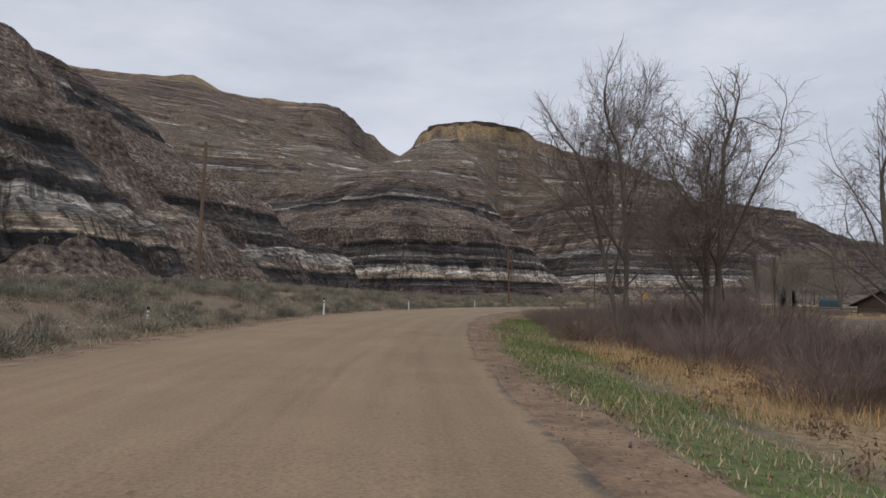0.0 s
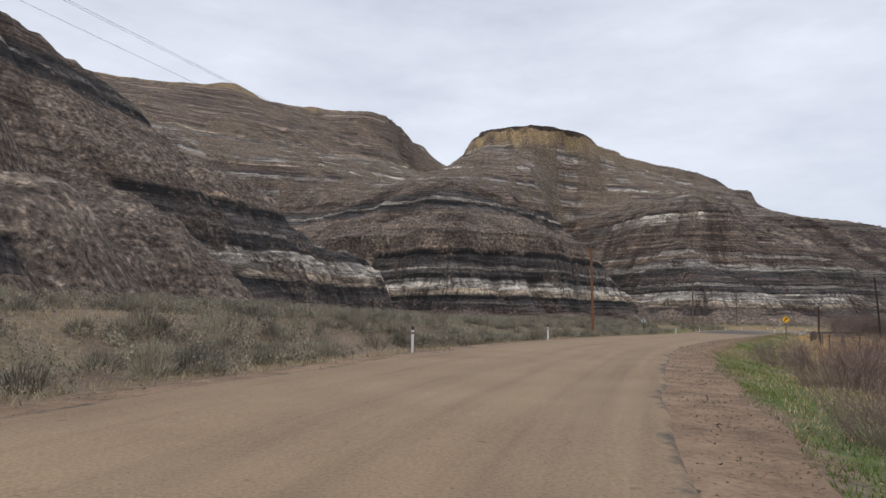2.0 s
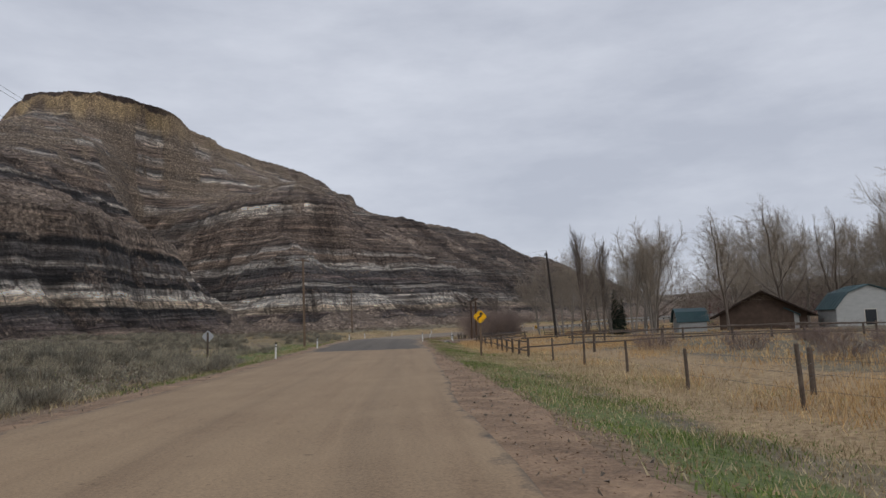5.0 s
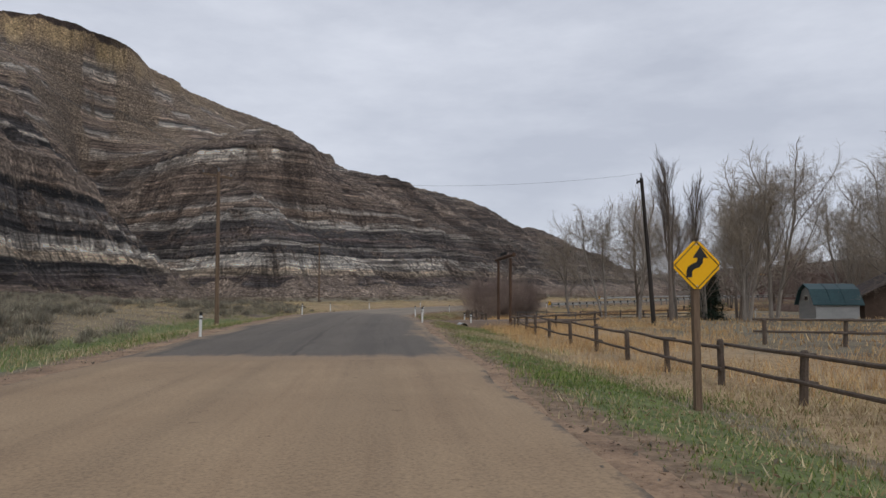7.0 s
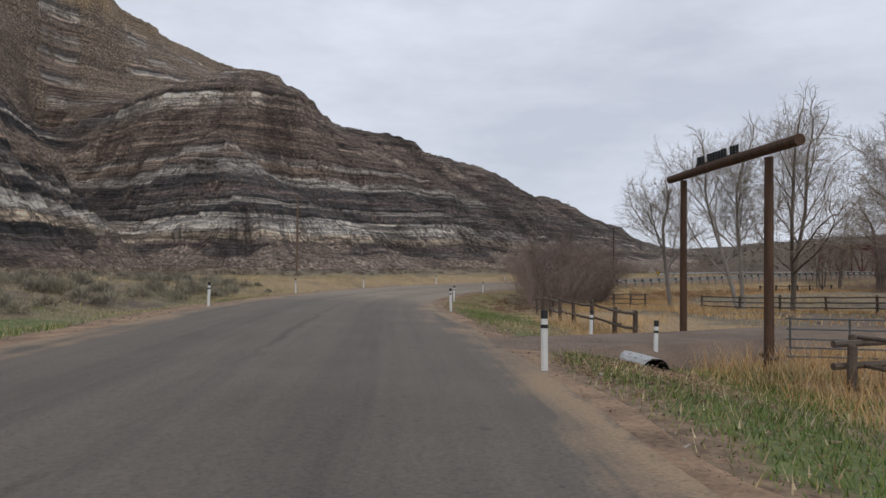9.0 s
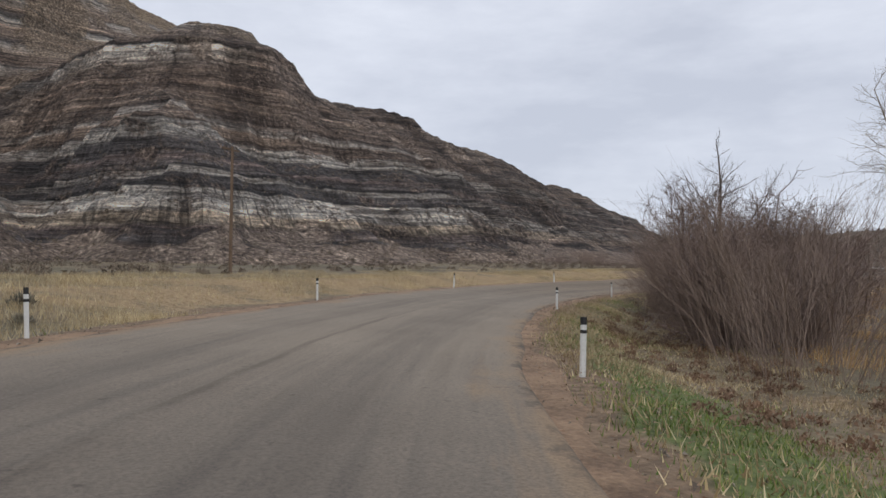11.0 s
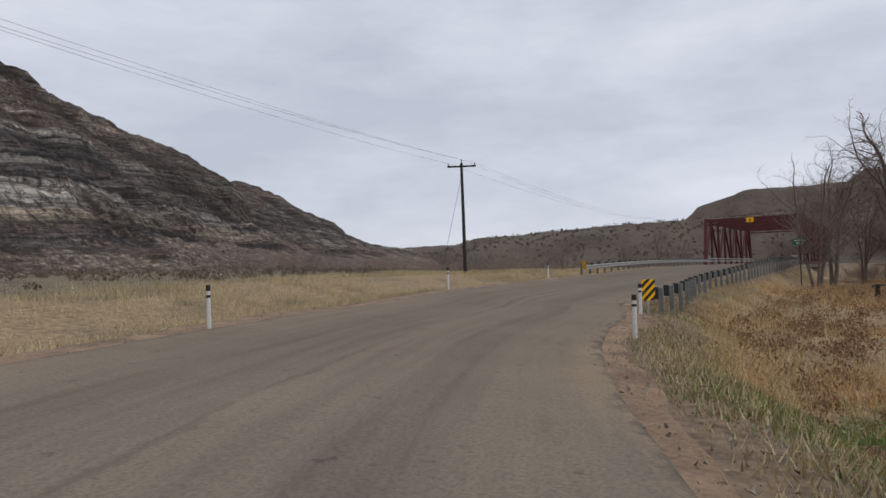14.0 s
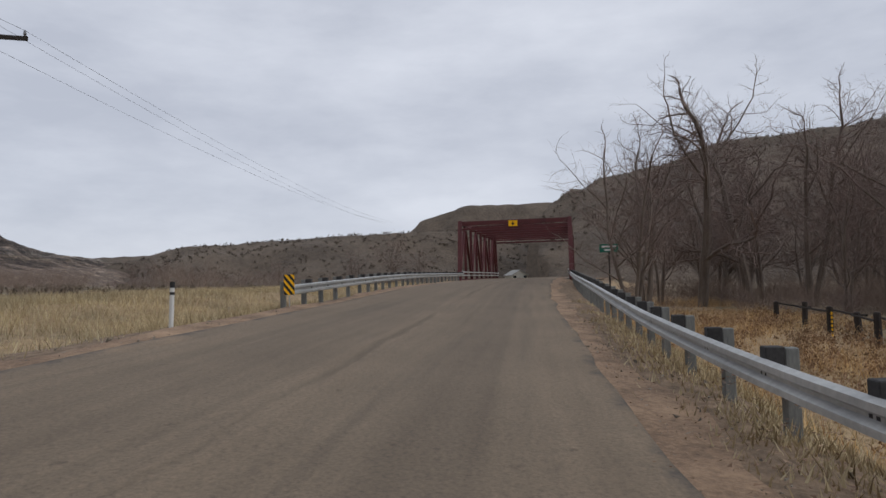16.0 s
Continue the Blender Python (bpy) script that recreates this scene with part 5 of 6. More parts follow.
# ---------------------------------------------------------------- signs
def diamond(half, thick, y, corner=0.06):
    """A square plate standing on its corner, with clipped corners; faces -y."""
    c = corner
    ring = [(-c, -half + c), (c, -half + c), (half - c, -c), (half - c, c), (c, half - c), (-c, half - c), (-half + c, c), (-half + c, -c)]
    n = len(ring)
    v = [(x, y - thick / 2, z) for x, z in ring] + [(x, y + thick / 2, z) for x, z in ring]
    return v, [tuple(range(n)), tuple(range(n, 2 * n))[::-1]] + [(i, n + i, n + (i + 1) % n, (i + 1) % n) for i in range(n)]


def plate(ring, y, thick):
    n = len(ring)
    v = [(x, y - thick / 2, z) for x, z in ring] + [(x, y + thick / 2, z) for x, z in ring]
    return v, [tuple(range(n)), tuple(range(n, 2 * n))[::-1]] + [(i, n + i, n + (i + 1) % n, (i + 1) % n) for i in range(n)]


def shifted(vf, dx=0.0, dy=0.0, dz=0.0):
    return [(x + dx, y + dy, z + dz) for x, y, z in vf[0]], vf[1]


# yellow winding-road sign: its foot, the plate's middle and the way it faces
sx, sy = 35.9, 119.6
sg = ground_at(sx, sy)
sign = thing("warning_sign", sx, sy, sg, "yellow diamond warning sign with a black winding arrow", "road sign", turn=-24)
mid_z = 2.1 - sg
part("post", beam((0, 0.08, -0.4), (0.0, 0.08, mid_z + 0.1), 0.11, 0.11), M_pole, sign)
panel = part("panel", shifted(diamond(0.47, 0.012, 0.0), dz=mid_z), M_yellow, sign)
part("border", joined(*[beam((a[0], -0.009, mid_z + a[1]), (b[0], -0.009, mid_z + b[1]), 0.012, 0.012) for a, b in zip([(0, -0.40), (0.40, 0), (0, 0.40), (-0.40, 0)], [(0.40, 0), (0, 0.40), (-0.40, 0), (0, -0.40)])]), M_sign_black, panel, "thin black border line")
shaft = [(-0.14, -0.21), (-0.14, -0.12), (-0.12, -0.06), (-0.06, -0.02), (0.02, 0.01), (0.06, 0.06), (0.07, 0.15)]
part("arrow", joined(*[beam((a[0], -0.010, mid_z + a[1]), (b[0], -0.010, mid_z + b[1]), 0.010, 0.10, (0, 0, 1)) for a, b in zip(shaft[:-1], shaft[1:])],
                     plate([(-0.07, mid_z + 0.13), (0.20, mid_z + 0.13), (0.065, mid_z + 0.32)], -0.010, 0.010), *[tube([(x, -0.015, mid_z + z), (x, -0.005, mid_z + z)], 0.05, 12) for x, z in shaft[1:-1]]), M_sign_black, panel, "black winding arrow")
for dz in (-0.36, 0.36):
    part("bolt", tube([(0, -0.014, mid_z + dz), (0, -0.002, mid_z + dz)], 0.016, 8), M_galv, panel)

sg = ground_at(20.2, 126.5)
back_sign = thing("sign_back", 20.2, 126.5, sg, "bare aluminium back of a diamond road sign on a wooden post", "road sign", turn=156)
part("post", beam((0, 0.07, -0.4), (0, 0.07, 2.0), 0.10, 0.10), M_rail_wood, back_sign)
part("panel", shifted(diamond(0.40, 0.012, 0.0), dz=1.75), M_alu, back_sign)


def hazard_board(x, y, turn, mirror):
    g = ground_at(x, y)
    ob = thing("hazard_marker", x, y, g, "yellow and black striped hazard board at the guardrail's end", "road sign", turn=turn, group="hazard boards")
    part("post", beam((0, 0.04, -0.3), (0, 0.04, 1.05), 0.06, 0.04), M_galv, ob)
    board = part("board", box(0, 0, 0.80, 0.46, 0.012, 0.70), M_yellow, ob)
    for k in range(-4, 5):
        ring = [(-0.23, 0.45), (0.23, 0.45), (0.23, 1.15), (-0.23, 1.15)]
        for sign, level in ((1, 0.80 + 0.27 * k), (-1, 0.80 + 0.27 * k + 0.135)):  # keep what lies between two slanting lines
            cut = []
            for (ax, az), (bx, bz) in zip(ring, ring[1:] + ring[:1]):
                da, db = sign * (az + mirror * ax - level), sign * (bz + mirror * bx - level)
                if da >= 0:
                    cut.append((ax, az))
                if da * db < 0:
                    cut.append((ax + (bx - ax) * da / (da - db), az + (bz - az) * da / (da - db)))
            ring = cut
            if len(ring) < 3:
                break
        if len(ring) >= 3:
            part("stripe", plate(ring, -0.008, 0.006), M_sign_black, board)
    return ob


hazard_board(105.95, 211.28, -50, -1)
hazard_board(129.2, 223.2, -72, 1).scale = (0.68, 1.0, 0.86)

# green river name board: white bars for the lettering
rg = ground_at(157.6, 212.6)
river_sign = thing("river_name_sign", 157.6, 212.6, rg, "small green river name board with two white lines on a post", "road sign", turn=-86)
part("post", beam((0, 0.04, -0.4), (0, 0.04, 3.1 - rg), 0.09, 0.09), M_pole_dark, river_sign)
rp = part("panel", box(0, 0, 3.15 - rg, 1.25, 0.014, 0.56), M_sign_green, river_sign)
part("lettering_bar", box(0, -0.010, 3.27 - rg, 0.95, 0.008, 0.12), M_sign_white, rp)
part("lettering_bar", box(0, -0.010, 3.03 - rg, 0.60, 0.008, 0.12), M_sign_white, rp)


# ---------------------------------------------------------------- fences
def fence_post(ob, x, y, h, r, mat, seed):
    rng = random.Random(seed)
    g = ground_at(x, y)
    lx, ly = rng.gauss(0, 0.03), rng.gauss(0, 0.03)
    return part("fence_post", tube([(x, y, g - 0.3), (x + lx * 0.5, y + ly * 0.5, g + h * 0.5), (x + lx, y + ly, g + h - 0.03), (x + lx, y + ly, g + h)], [r, r * 0.96, r * 0.92, r * 0.6], 8), mat, ob)


def rail_fence(name, points, h, rails, label, r_post=0.085, r_rail=0.05, jut=0.25, mat=None):
    ob = thing(name, 0, 0, 0, label, "fence", group="rail fences")
    for i, (x, y) in enumerate(points):
        fence_post(ob, x, y, h + 0.12 * ((i * 7) % 3 - 1) * 0.5, r_post, mat or M_rail_wood, i + 5)
    for i, (a, b) in enumerate(zip(points[:-1], points[1:])):
        d = Vector((b[0] - a[0], b[1] - a[1])).normalized()
        side = Vector((d.y, -d.x)) * (r_post + r_rail * 0.8) * (1 if i % 2 else -1)
        for z in rails:
            pa = (a[0] - d.x * jut + side.x, a[1] - d.y * jut + side.y, ground_at(*a) + z)
            pb = (b[0] + d.x * jut + side.x, b[1] + d.y * jut + side.y, ground_at(*b) + z + 0.03)
            part("rail", log(pa, pb, r_rail, r_rail * 0.8, 7, 0.012, i * 13 + int(z * 100)), mat or M_rail_wood, ob)
    return ob


rail_fence("rail_fence", [(37.6, 116.8), (38.8, 119.6), (40.3, 122.6), (41.8, 125.6), (43.5, 128.9), (45.2, 132.3), (46.5, 135.4), (47.7, 138.4), (49.2, 141.5), (50.9, 144.6), (52.6, 147.8)], 1.05, (0.95, 0.42), "weathered two-rail log fence along the verge")
rail_fence("rail_fence", [(55.9, 156.6), (56.6, 158.3), (57.3, 160.2), (58.2, 162.3), (59.2, 164.4), (60.4, 166.6), (61.7, 168.8), (63.0, 171.0)], 1.05, (0.9, 0.42), "weathered log fence beyond the ranch gate")
rail_fence("rail_fence", [(37.6, 116.8), (41.6, 115.4), (46.0, 113.9), (50.6, 112.3), (55.4, 110.6), (60.4, 108.8), (65.6, 107.0), (71.0, 105.0)], 1.25, (1.15, 0.6), "weathered log fence crossing the dry field", jut=0.4)
rail_fence("rail_fence", [(46.0, 136.6), (50.4, 128.5), (52.0, 126.3), (57.0, 122.4), (63.0, 118.6), (69.5, 115.0)][1:], 1.05, (0.98, 0.5), "weathered log fence of the inner paddock", jut=0.4)
rail_fence("rail_fence", [(53.3, 149.4), (52.2, 147.6), (54.9, 146.8), (57.6, 146.0)][1:], 0.95, (0.85, 0.45), "weathered log fence returning beside the gate", r_rail=0.07)
rail_fence("board_fence", [(82.0, 175.4), (82.6, 172.6), (83.2, 169.8), (84.0, 167.0), (84.8, 164.2), (85.6, 161.4), (86.5, 158.6)], 1.25, (1.1, 0.75, 0.4), "weathered three-rail corral fence in the pasture", jut=0.15)
rail_fence("board_fence", [(76.7, 179.2), (78.0, 178.8), (79.3, 178.5)], 1.1, (1.0, 0.65, 0.3), "short weathered corral panel in the pasture", jut=0.15)
rail_fence("corral_fence", [(131.8, 205.6), (134.4, 204.8), (137.0, 204.3), (138.9, 204.2), (142.0, 204.2), (145.3, 204.2), (148.5, 204.6)], 1.15, (0.95,), "old broken corral fence of thick dark ties below the bank", r_post=0.14, mat=M_pole_dark)
stake = thing("marker_stake", 140.9, 204.5, ground_at(140.9, 204.5), "leaning yellow stake with black bands beside the old corral", "stake")
part("stake_body", tube([(0, 0, -0.3), (-0.10, 0.03, 1.0)], 0.035, 8), M_yellow, stake)
for k in range(5):
    t = 0.35 + 0.13 * k
    part("band", tube([(-0.10 * t, 0.03 * t, -0.3 + 1.3 * t), (-0.10 * (t + 0.05), 0.03 * (t + 0.05), -0.3 + 1.3 * (t + 0.05))], 0.038, 8), M_sign_black, stake)
standpipe = thing("standpipe", 80.6, 150.5, ground_at(80.6, 150.5), "small white yard standpipe with a bent spout", "standpipe")
part("pipe", tube([(0, 0, -0.2), (0, 0, 0.95), (-0.06, -0.12, 1.05), (-0.12, -0.3, 1.0)], 0.05, 8), M_white, standpipe)

# thin wire fence with slim posts before the rails begin
wf = thing("wire_fence", 0, 0, 0, "old wire fence with slim leaning wooden posts in dry grass", "fence")
WF = [(11.6, 47.0), (13.2, 51.4), (14.9, 55.8), (16.7, 60.6), (18.6, 65.6), (20.6, 71.0), (22.6, 76.6), (24.4, 82.2), (26.0, 87.6), (27.2, 91.6), (29.6, 97.0), (32.4, 102.6), (34.2, 107.4), (36.0, 112.2)]
for i, (x, y) in enumerate(WF):
    fence_post(wf, x, y, 1.25 if i % 3 else 1.45, 0.055, M_rail_wood, 50 + i)
for z in (0.45, 0.8, 1.1):
    part("strand", tube([(x, y, ground_at(x, y) + z) for x, y in WF], 0.004, 4), M_wire, wf)

wf2 = thing("wire_fence", 0, 0, 0, "wire fence of dark posts branching off into the field", "fence")
WF2 = [(27.2, 91.6), (29.5, 92.9), (32.2, 91.2), (35.0, 89.8), (38.2, 88.2), (41.6, 86.5), (45.2, 84.6)]
for i, (x, y) in enumerate(WF2[1:]):
    fence_post(wf2, x, y, 1.2 + 0.08 * (i % 2), 0.075, M_rail_wood, 90 + i)
for z in (0.45, 0.8, 1.1):
    part("strand", tube([(x, y, ground_at(x, y) + z) for x, y in WF2], 0.004, 4), M_wire, wf2)

# ranch gate: two tall logs and a long crossbeam
gl, gr = Vector((55.5, 154.3)), Vector((53.85, 150.4))
gw = (gl - gr).normalized()
ranch_gate = thing("ranch_gate", 0, 0, 0, "tall log ranch gateway with an overhead beam and small black lettering", "gateway")
for p, r in ((gl, 0.11), (gr, 0.115)):
    g = ground_at(*p)
    post = part("gate_post", tube([(p.x, p.y, g - 0.4), (p.x, p.y, g + 2.4), (p.x + 0.02, p.y, 4.22)], [r, r * 0.93, r * 0.85], 12), M_gate_wood, ranch_gate)
    part("foot_brace", tube([(p.x - 0.3 * gw.x, p.y - 0.3 * gw.y, g + 0.22), (p.x + 0.3 * gw.x, p.y + 0.3 * gw.y, g + 0.25)], 0.06, 8), M_rail_wood, post)
b0, b1 = gl + gw * 0.85, gr - gw * 1.15
part("crossbeam", tube([(b0.x, b0.y, 4.35), ((b0.x + b1.x) / 2, (b0.y + b1.y) / 2, 4.40), (b1.x, b1.y, 4.42)], [0.12, 0.13, 0.135], 12), M_gate_wood, ranch_gate)
board_a, board_b = gl.lerp(gr, 0.19), gl.lerp(gr, 0.71)
part("letter_rail", beam((board_a.x, board_a.y, 4.525), (board_b.x, board_b.y, 4.535), 0.05, 0.04), M_sign_black, ranch_gate)
for k in range(15):  # three groups of upright letters, kept as plain bars
    if k in (3, 11):
        continue
    q = gl.lerp(gr, 0.21 + 0.034 * k)
    part("letter_bar", box(q.x, q.y, 4.655, 0.035, 0.075, 0.22 if k % 3 else 0.24, 0.008), M_sign_black, ranch_gate)

# open tubular farm gate
M_gate_dark = two_tone("dull_dark_steel", (0.07, 0.075, 0.08), (0.15, 0.155, 0.16), 1.5, rough=0.6, metal=0.3, bump=0.1)
tube_gate = thing("farm_gate", 0, 0, 0, "open dark grey tubular steel farm gate", "gate")
ga, gb = Vector((54.2, 150.2)), Vector((57.4, 147.6))
gg = ground_at(*ga)
for k, z in enumerate((0.25, 0.45, 0.65, 0.88, 1.12)):
    part("bar", tube([(ga.x, ga.y, gg + z), (gb.x, gb.y, gg + z)], 0.022, 8), M_gate_dark, tube_gate)
for t in (0.02, 0.33, 0.66, 0.98):
    q = ga.lerp(gb, t)
    part("upright", tube([(q.x, q.y, gg + 0.2), (q.x, q.y, gg + 1.15)], 0.024, 8), M_gate_dark, tube_gate)

# drive and culvert
M_drive = two_tone("brown_dirt_drive", (0.12, 0.084, 0.06), (0.25, 0.182, 0.13), 0.7, grain=20, bump=0.6, depth=0.05)
da = [(44.9, 152.8), (47.7, 153.0), (51.0, 152.8), (54.6, 152.6), (60, 152.8), (66, 155), (72, 160), (77, 166)]
dv, df = [], []
for i, (x, y) in enumerate(da):
    a, b = Vector(da[max(i - 1, 0)]), Vector(da[min(i + 1, len(da) - 1)])
    d = (b - a).normalized()
    s = Vector((d.y, -d.x))
    for k in range(7):
        o = (k - 3) / 3 * (2.9 if i < 1 else 2.2 if i < 2 else 1.95 if i < 5 else 1.3)
        q = Vector((x, y)) + s * o
        lift = (-0.03 if i < 1 else -0.05 if i < 3 else 0.0)
        top = float(np.interp(i, [0, 2, 3, 4], [-0.12, -0.16, -0.18, -0.2])) if i < 5 else ground_at(q.x, q.y) + 0.05
        dv.append((q.x, q.y, top - (0.5 if abs(k - 3) == 3 and 0 < i < 5 else 0.0)))
    if i:
        for k in range(6):
            n = (i - 1) * 7 + k
            df.append((n, n + 1, n + 8, n + 7))
drive = tagged(new("driveway", mesh_from("driveway", dv, df, M_drive, True)), "brown dirt driveway over the ditch to the ranch gate", "driveway", kind="structure")
culv = thing("culvert_pipe", 0, 0, 0, "short corrugated steel culvert pipe with a dark open mouth", "culvert")
ca, cb = Vector((49.84, 150.1, -0.53)), Vector((51.5, 154.7, -0.58))
cd = (cb - ca).normalized()
cpts, crad = [], []
for k in range(40):
    cpts.append(tuple(ca + cd * 0.13 * k))
    crad.append(0.31 + 0.012 * (k % 2))
part("pipe", tube(cpts, crad, 18, caps=False), M_galv, culv)
part("inner_wall", ([v for v in tube(cpts, [r - 0.02 for r in crad], 18, caps=False)[0]], [q[::-1] for q in tube(cpts, crad, 18, caps=False)[1]]), M_tar, culv)


# broken branches against the willows
for i, (x, y, turn, long, up) in enumerate(((77.0, 191.2, -10, 1.7, 0.9), (78.4, 192.6, 25, 1.4, 0.8), (80.6, 194.2, -35, 1.3, 0.35))):
    rng = random.Random(300 + i)
    way = Vector((math.cos(radians(turn)), math.sin(radians(turn)), up)).normalized()
    foot = Vector((x, y, ground_at(x, y) - 0.03))
    line = [foot + way * long * k / 6 + Vector((rng.gauss(0, 0.03), rng.gauss(0, 0.03), rng.gauss(0, 0.025) if k else 0)) for k in range(7)]
    branch = thing("fallen_branch", 0, 0, 0, "pale broken branch leaning against the willow thicket", "branch", group="broken branches")
    part("stem", tube(line, [0.026 - 0.0028 * k for k in range(7)], 6), M_bark_pale, branch)
    side = line[3] + Vector((rng.uniform(-0.25, 0.25), rng.uniform(-0.25, 0.25), 0.3))
    part("side_twig", tube([line[3], side], [0.012, 0.005], 5), M_bark_pale, branch)


# ---------------------------------------------------------------- guardrails
def guardrail(name, points, label, face):
    """A W-beam on posts with offset blocks; face: the side of the line on which the road lies (+1 right of its way)."""
    line = spline([(x, y, z, 0) for x, y, z in points], 0.95)
    ob = thing(name, 0, 0, 0, label, "guardrail", group="guardrails")
    way = np.gradient(line[:, :2], axis=0)
    way /= np.hypot(*way.T)[:, None]
    side = np.stack([way[:, 1], -way[:, 0]], 1) * face
    prof = [(0.00, 0.155), (0.075, 0.125), (0.075, 0.065), (0.0, 0.02), (0.0, -0.02), (0.075, -0.065), (0.075, -0.125), (0.0, -0.155)]
    v, f, n = [], [], len(prof)
    for i, p in enumerate(line):
        for d, z in prof:
            v.append((p[0] + side[i, 0] * (d + 0.20), p[1] + side[i, 1] * (d + 0.20), p[2] + 0.47 + z))
        if i:
            f += [((i - 1) * n + k, (i - 1) * n + k + 1, i * n + k + 1, i * n + k) for k in range(n - 1)]
    rail = part("beam", (v, f), M_galv, ob, "galvanised steel W-beam")
    mod = rail.modifiers.new("thickness", "SOLIDIFY")
    mod.thickness = 0.006
    for i in range(0, len(line), 2):
        p, s = line[i], side[i]
        g = min(ground_at(p[0], p[1]), p[2])
        turn = math.atan2(way[i, 1], way[i, 0])
        c, sn = math.cos(turn), math.sin(turn)
        def rot(vf, ox):
            return [(p[0] + s[0] * ox + x * c - y * sn, p[1] + s[1] * ox + x * sn + y * c, z) for x, y, z in vf[0]], vf[1]
        part("rail_post", rot(box(0, 0, (g - 0.2 + p[2] + 0.74) / 2, 0.15, 0.15, p[2] + 0.94 - g, 0.012), -0.07), M_post_grey, ob)
        part("spacer_block", rot(box(0, 0, p[2] + 0.555, 0.17, 0.20, 0.40, 0.01), 0.105), M_tar, ob, "black tarred spacer block")
    part("end_terminal", tube([tuple(Vector(v[3]) + Vector((0, 0, -0.17))), tuple(Vector(v[3]) + Vector((0, 0, 0.2)))], 0.09, 10), M_galv, ob)
    return ob


guardrail("guardrail", [(106.2, 211.0, -0.42), (111, 211.5, -0.36), (117, 212.5, -0.24), (123, 213.1, -0.08), (129, 213.4, 0.06), (138, 213.9, 0.36), (152, 214.6, 0.74), (168, 215.1, 1.06), (182, 215.3, 1.2)], "galvanised guardrail with black blocks curving up to the bridge", -1)
guardrail("guardrail", [(129.6, 223.5, 0.66), (140.0, 224.5, 0.90), (152.0, 225.6, 1.10), (168.0, 226.6, 1.22), (182.0, 227.0, 1.28)], "galvanised guardrail on the far side of the bridge approach", 1)

# ---------------------------------------------------------------- truss bridge
bridge = thing("truss_bridge", 182.0, 221.3, 1.2, "dark red steel through-truss road bridge", "bridge")
LEN, HALF, TALL, BAYS = 34.0, 5.9, 6.25, 8
part("deck", box(LEN / 2, 0, -0.42, LEN + 1.0, 2 * HALF - 0.6, 0.7), M_concrete, bridge)
for e in (-1, 1):
    y = e * HALF
    part("bottom_chord", beam((0, y, -0.1), (LEN, y, -0.1), 0.34, 0.38), M_bridge, bridge)
    part("top_chord", beam((1.2, y, TALL), (LEN - 1.2, y, TALL), 0.36, 0.40), M_bridge, bridge)
    part("end_post", beam((0, y, -0.1), (1.2, y, TALL + 0.15), 0.36, 0.42, (0, 1, 0)), M_bridge, bridge)
    part("end_post", beam((LEN, y, -0.1), (LEN - 1.2, y, TALL + 0.15), 0.36, 0.42, (0, 1, 0)), M_bridge, bridge)
    bay = LEN / BAYS
    for k in range(1, BAYS):
        part("vertical", joined(*[beam((k * bay + d, y, -0.1), (k * bay + d, y, TALL), 0.06, 0.28, (0, 1, 0)) for d in (-0.11, 0.11)]), M_bridge, bridge)
    for k in range(BAYS):
        a, b = (k * bay, (k + 1) * bay)
        zs = (TALL, 0.0) if k % 2 else (0.0, TALL)
        part("diagonal", beam((a + (1.2 if zs[0] and not k else 0), y, zs[0]), (b, y, zs[1]), 0.22, 0.26, (0, 1, 0)), M_bridge, bridge)
    part("bridge_rail", joined(*[beam((0, y - e * 0.32, z), (LEN, y - e * 0.32, z), 0.08, 0.14) for z in (0.5, 0.85)]), M_galv, bridge)
for k in range(BAYS + 1):
    x = min(max(k * LEN / BAYS, 1.2), LEN - 1.2)
    deep = 0.75 if k in (0, BAYS) else 0.5
    part("cross_strut", joined(beam((x, -HALF, TALL), (x, HALF, TALL), 0.22, 0.22), beam((x, -HALF, TALL - deep), (x, HALF, TALL - deep), 0.18, 0.2)), M_bridge, bridge)
    part("lattice", joined(*[beam((x, -HALF + j * 2 * HALF / 10, TALL - deep * (j % 2)), (x, -HALF + (j + 1) * 2 * HALF / 10, TALL - deep * ((j + 1) % 2)), 0.06, 0.10, (1, 0, 0)) for j in range(10)]), M_bridge, bridge)
    if k < BAYS:
        x2 = min((k + 1) * LEN / BAYS, LEN - 1.2)
        part("lateral_brace", beam((x, -HALF if k % 2 else HALF, TALL), (x2, HALF if k % 2 else -HALF, TALL), 0.14, 0.14), M_bridge, bridge)
portal_panel = part("portal_plate", box(1.1, 0, TALL - 0.20, 0.05, 2 * HALF - 0.5, 0.30), M_bridge, bridge)
bridge_sign = thing("bridge_sign", 182.9, 221.4, 1.2 + TALL - 0.3, "small yellow plate with a black arrow on the bridge portal", "road sign", turn=-90)
bp = part("panel", box(0, 0, 0, 0.95, 0.02, 0.62), M_yellow, bridge_sign)
part("arrow", joined(box(0, -0.016, 0.06, 0.12, 0.012, 0.22), plate([(-0.2, 0.0), (0.0, -0.2), (0.2, 0.0)], -0.016, 0.012)), M_sign_black, bp)
for e in (-1, 1):
    g = -3.6
    ab = tagged(new("bridge_abutment", mesh_from("bridge_abutment", *box(182.0 if e < 0 else 216.0, 221.3, -1.3, 1.6, 13.0, 4.2, 0.05), M_concrete)), "concrete bridge abutment at the river bank", "abutment", kind="structure")
water = two_tone("brown_river_water", (0.04, 0.035, 0.025), (0.06, 0.05, 0.036), 0.3, rough=0.12, bump=0.1, depth=0.05)
wx = np.linspace(0, 1, 2)
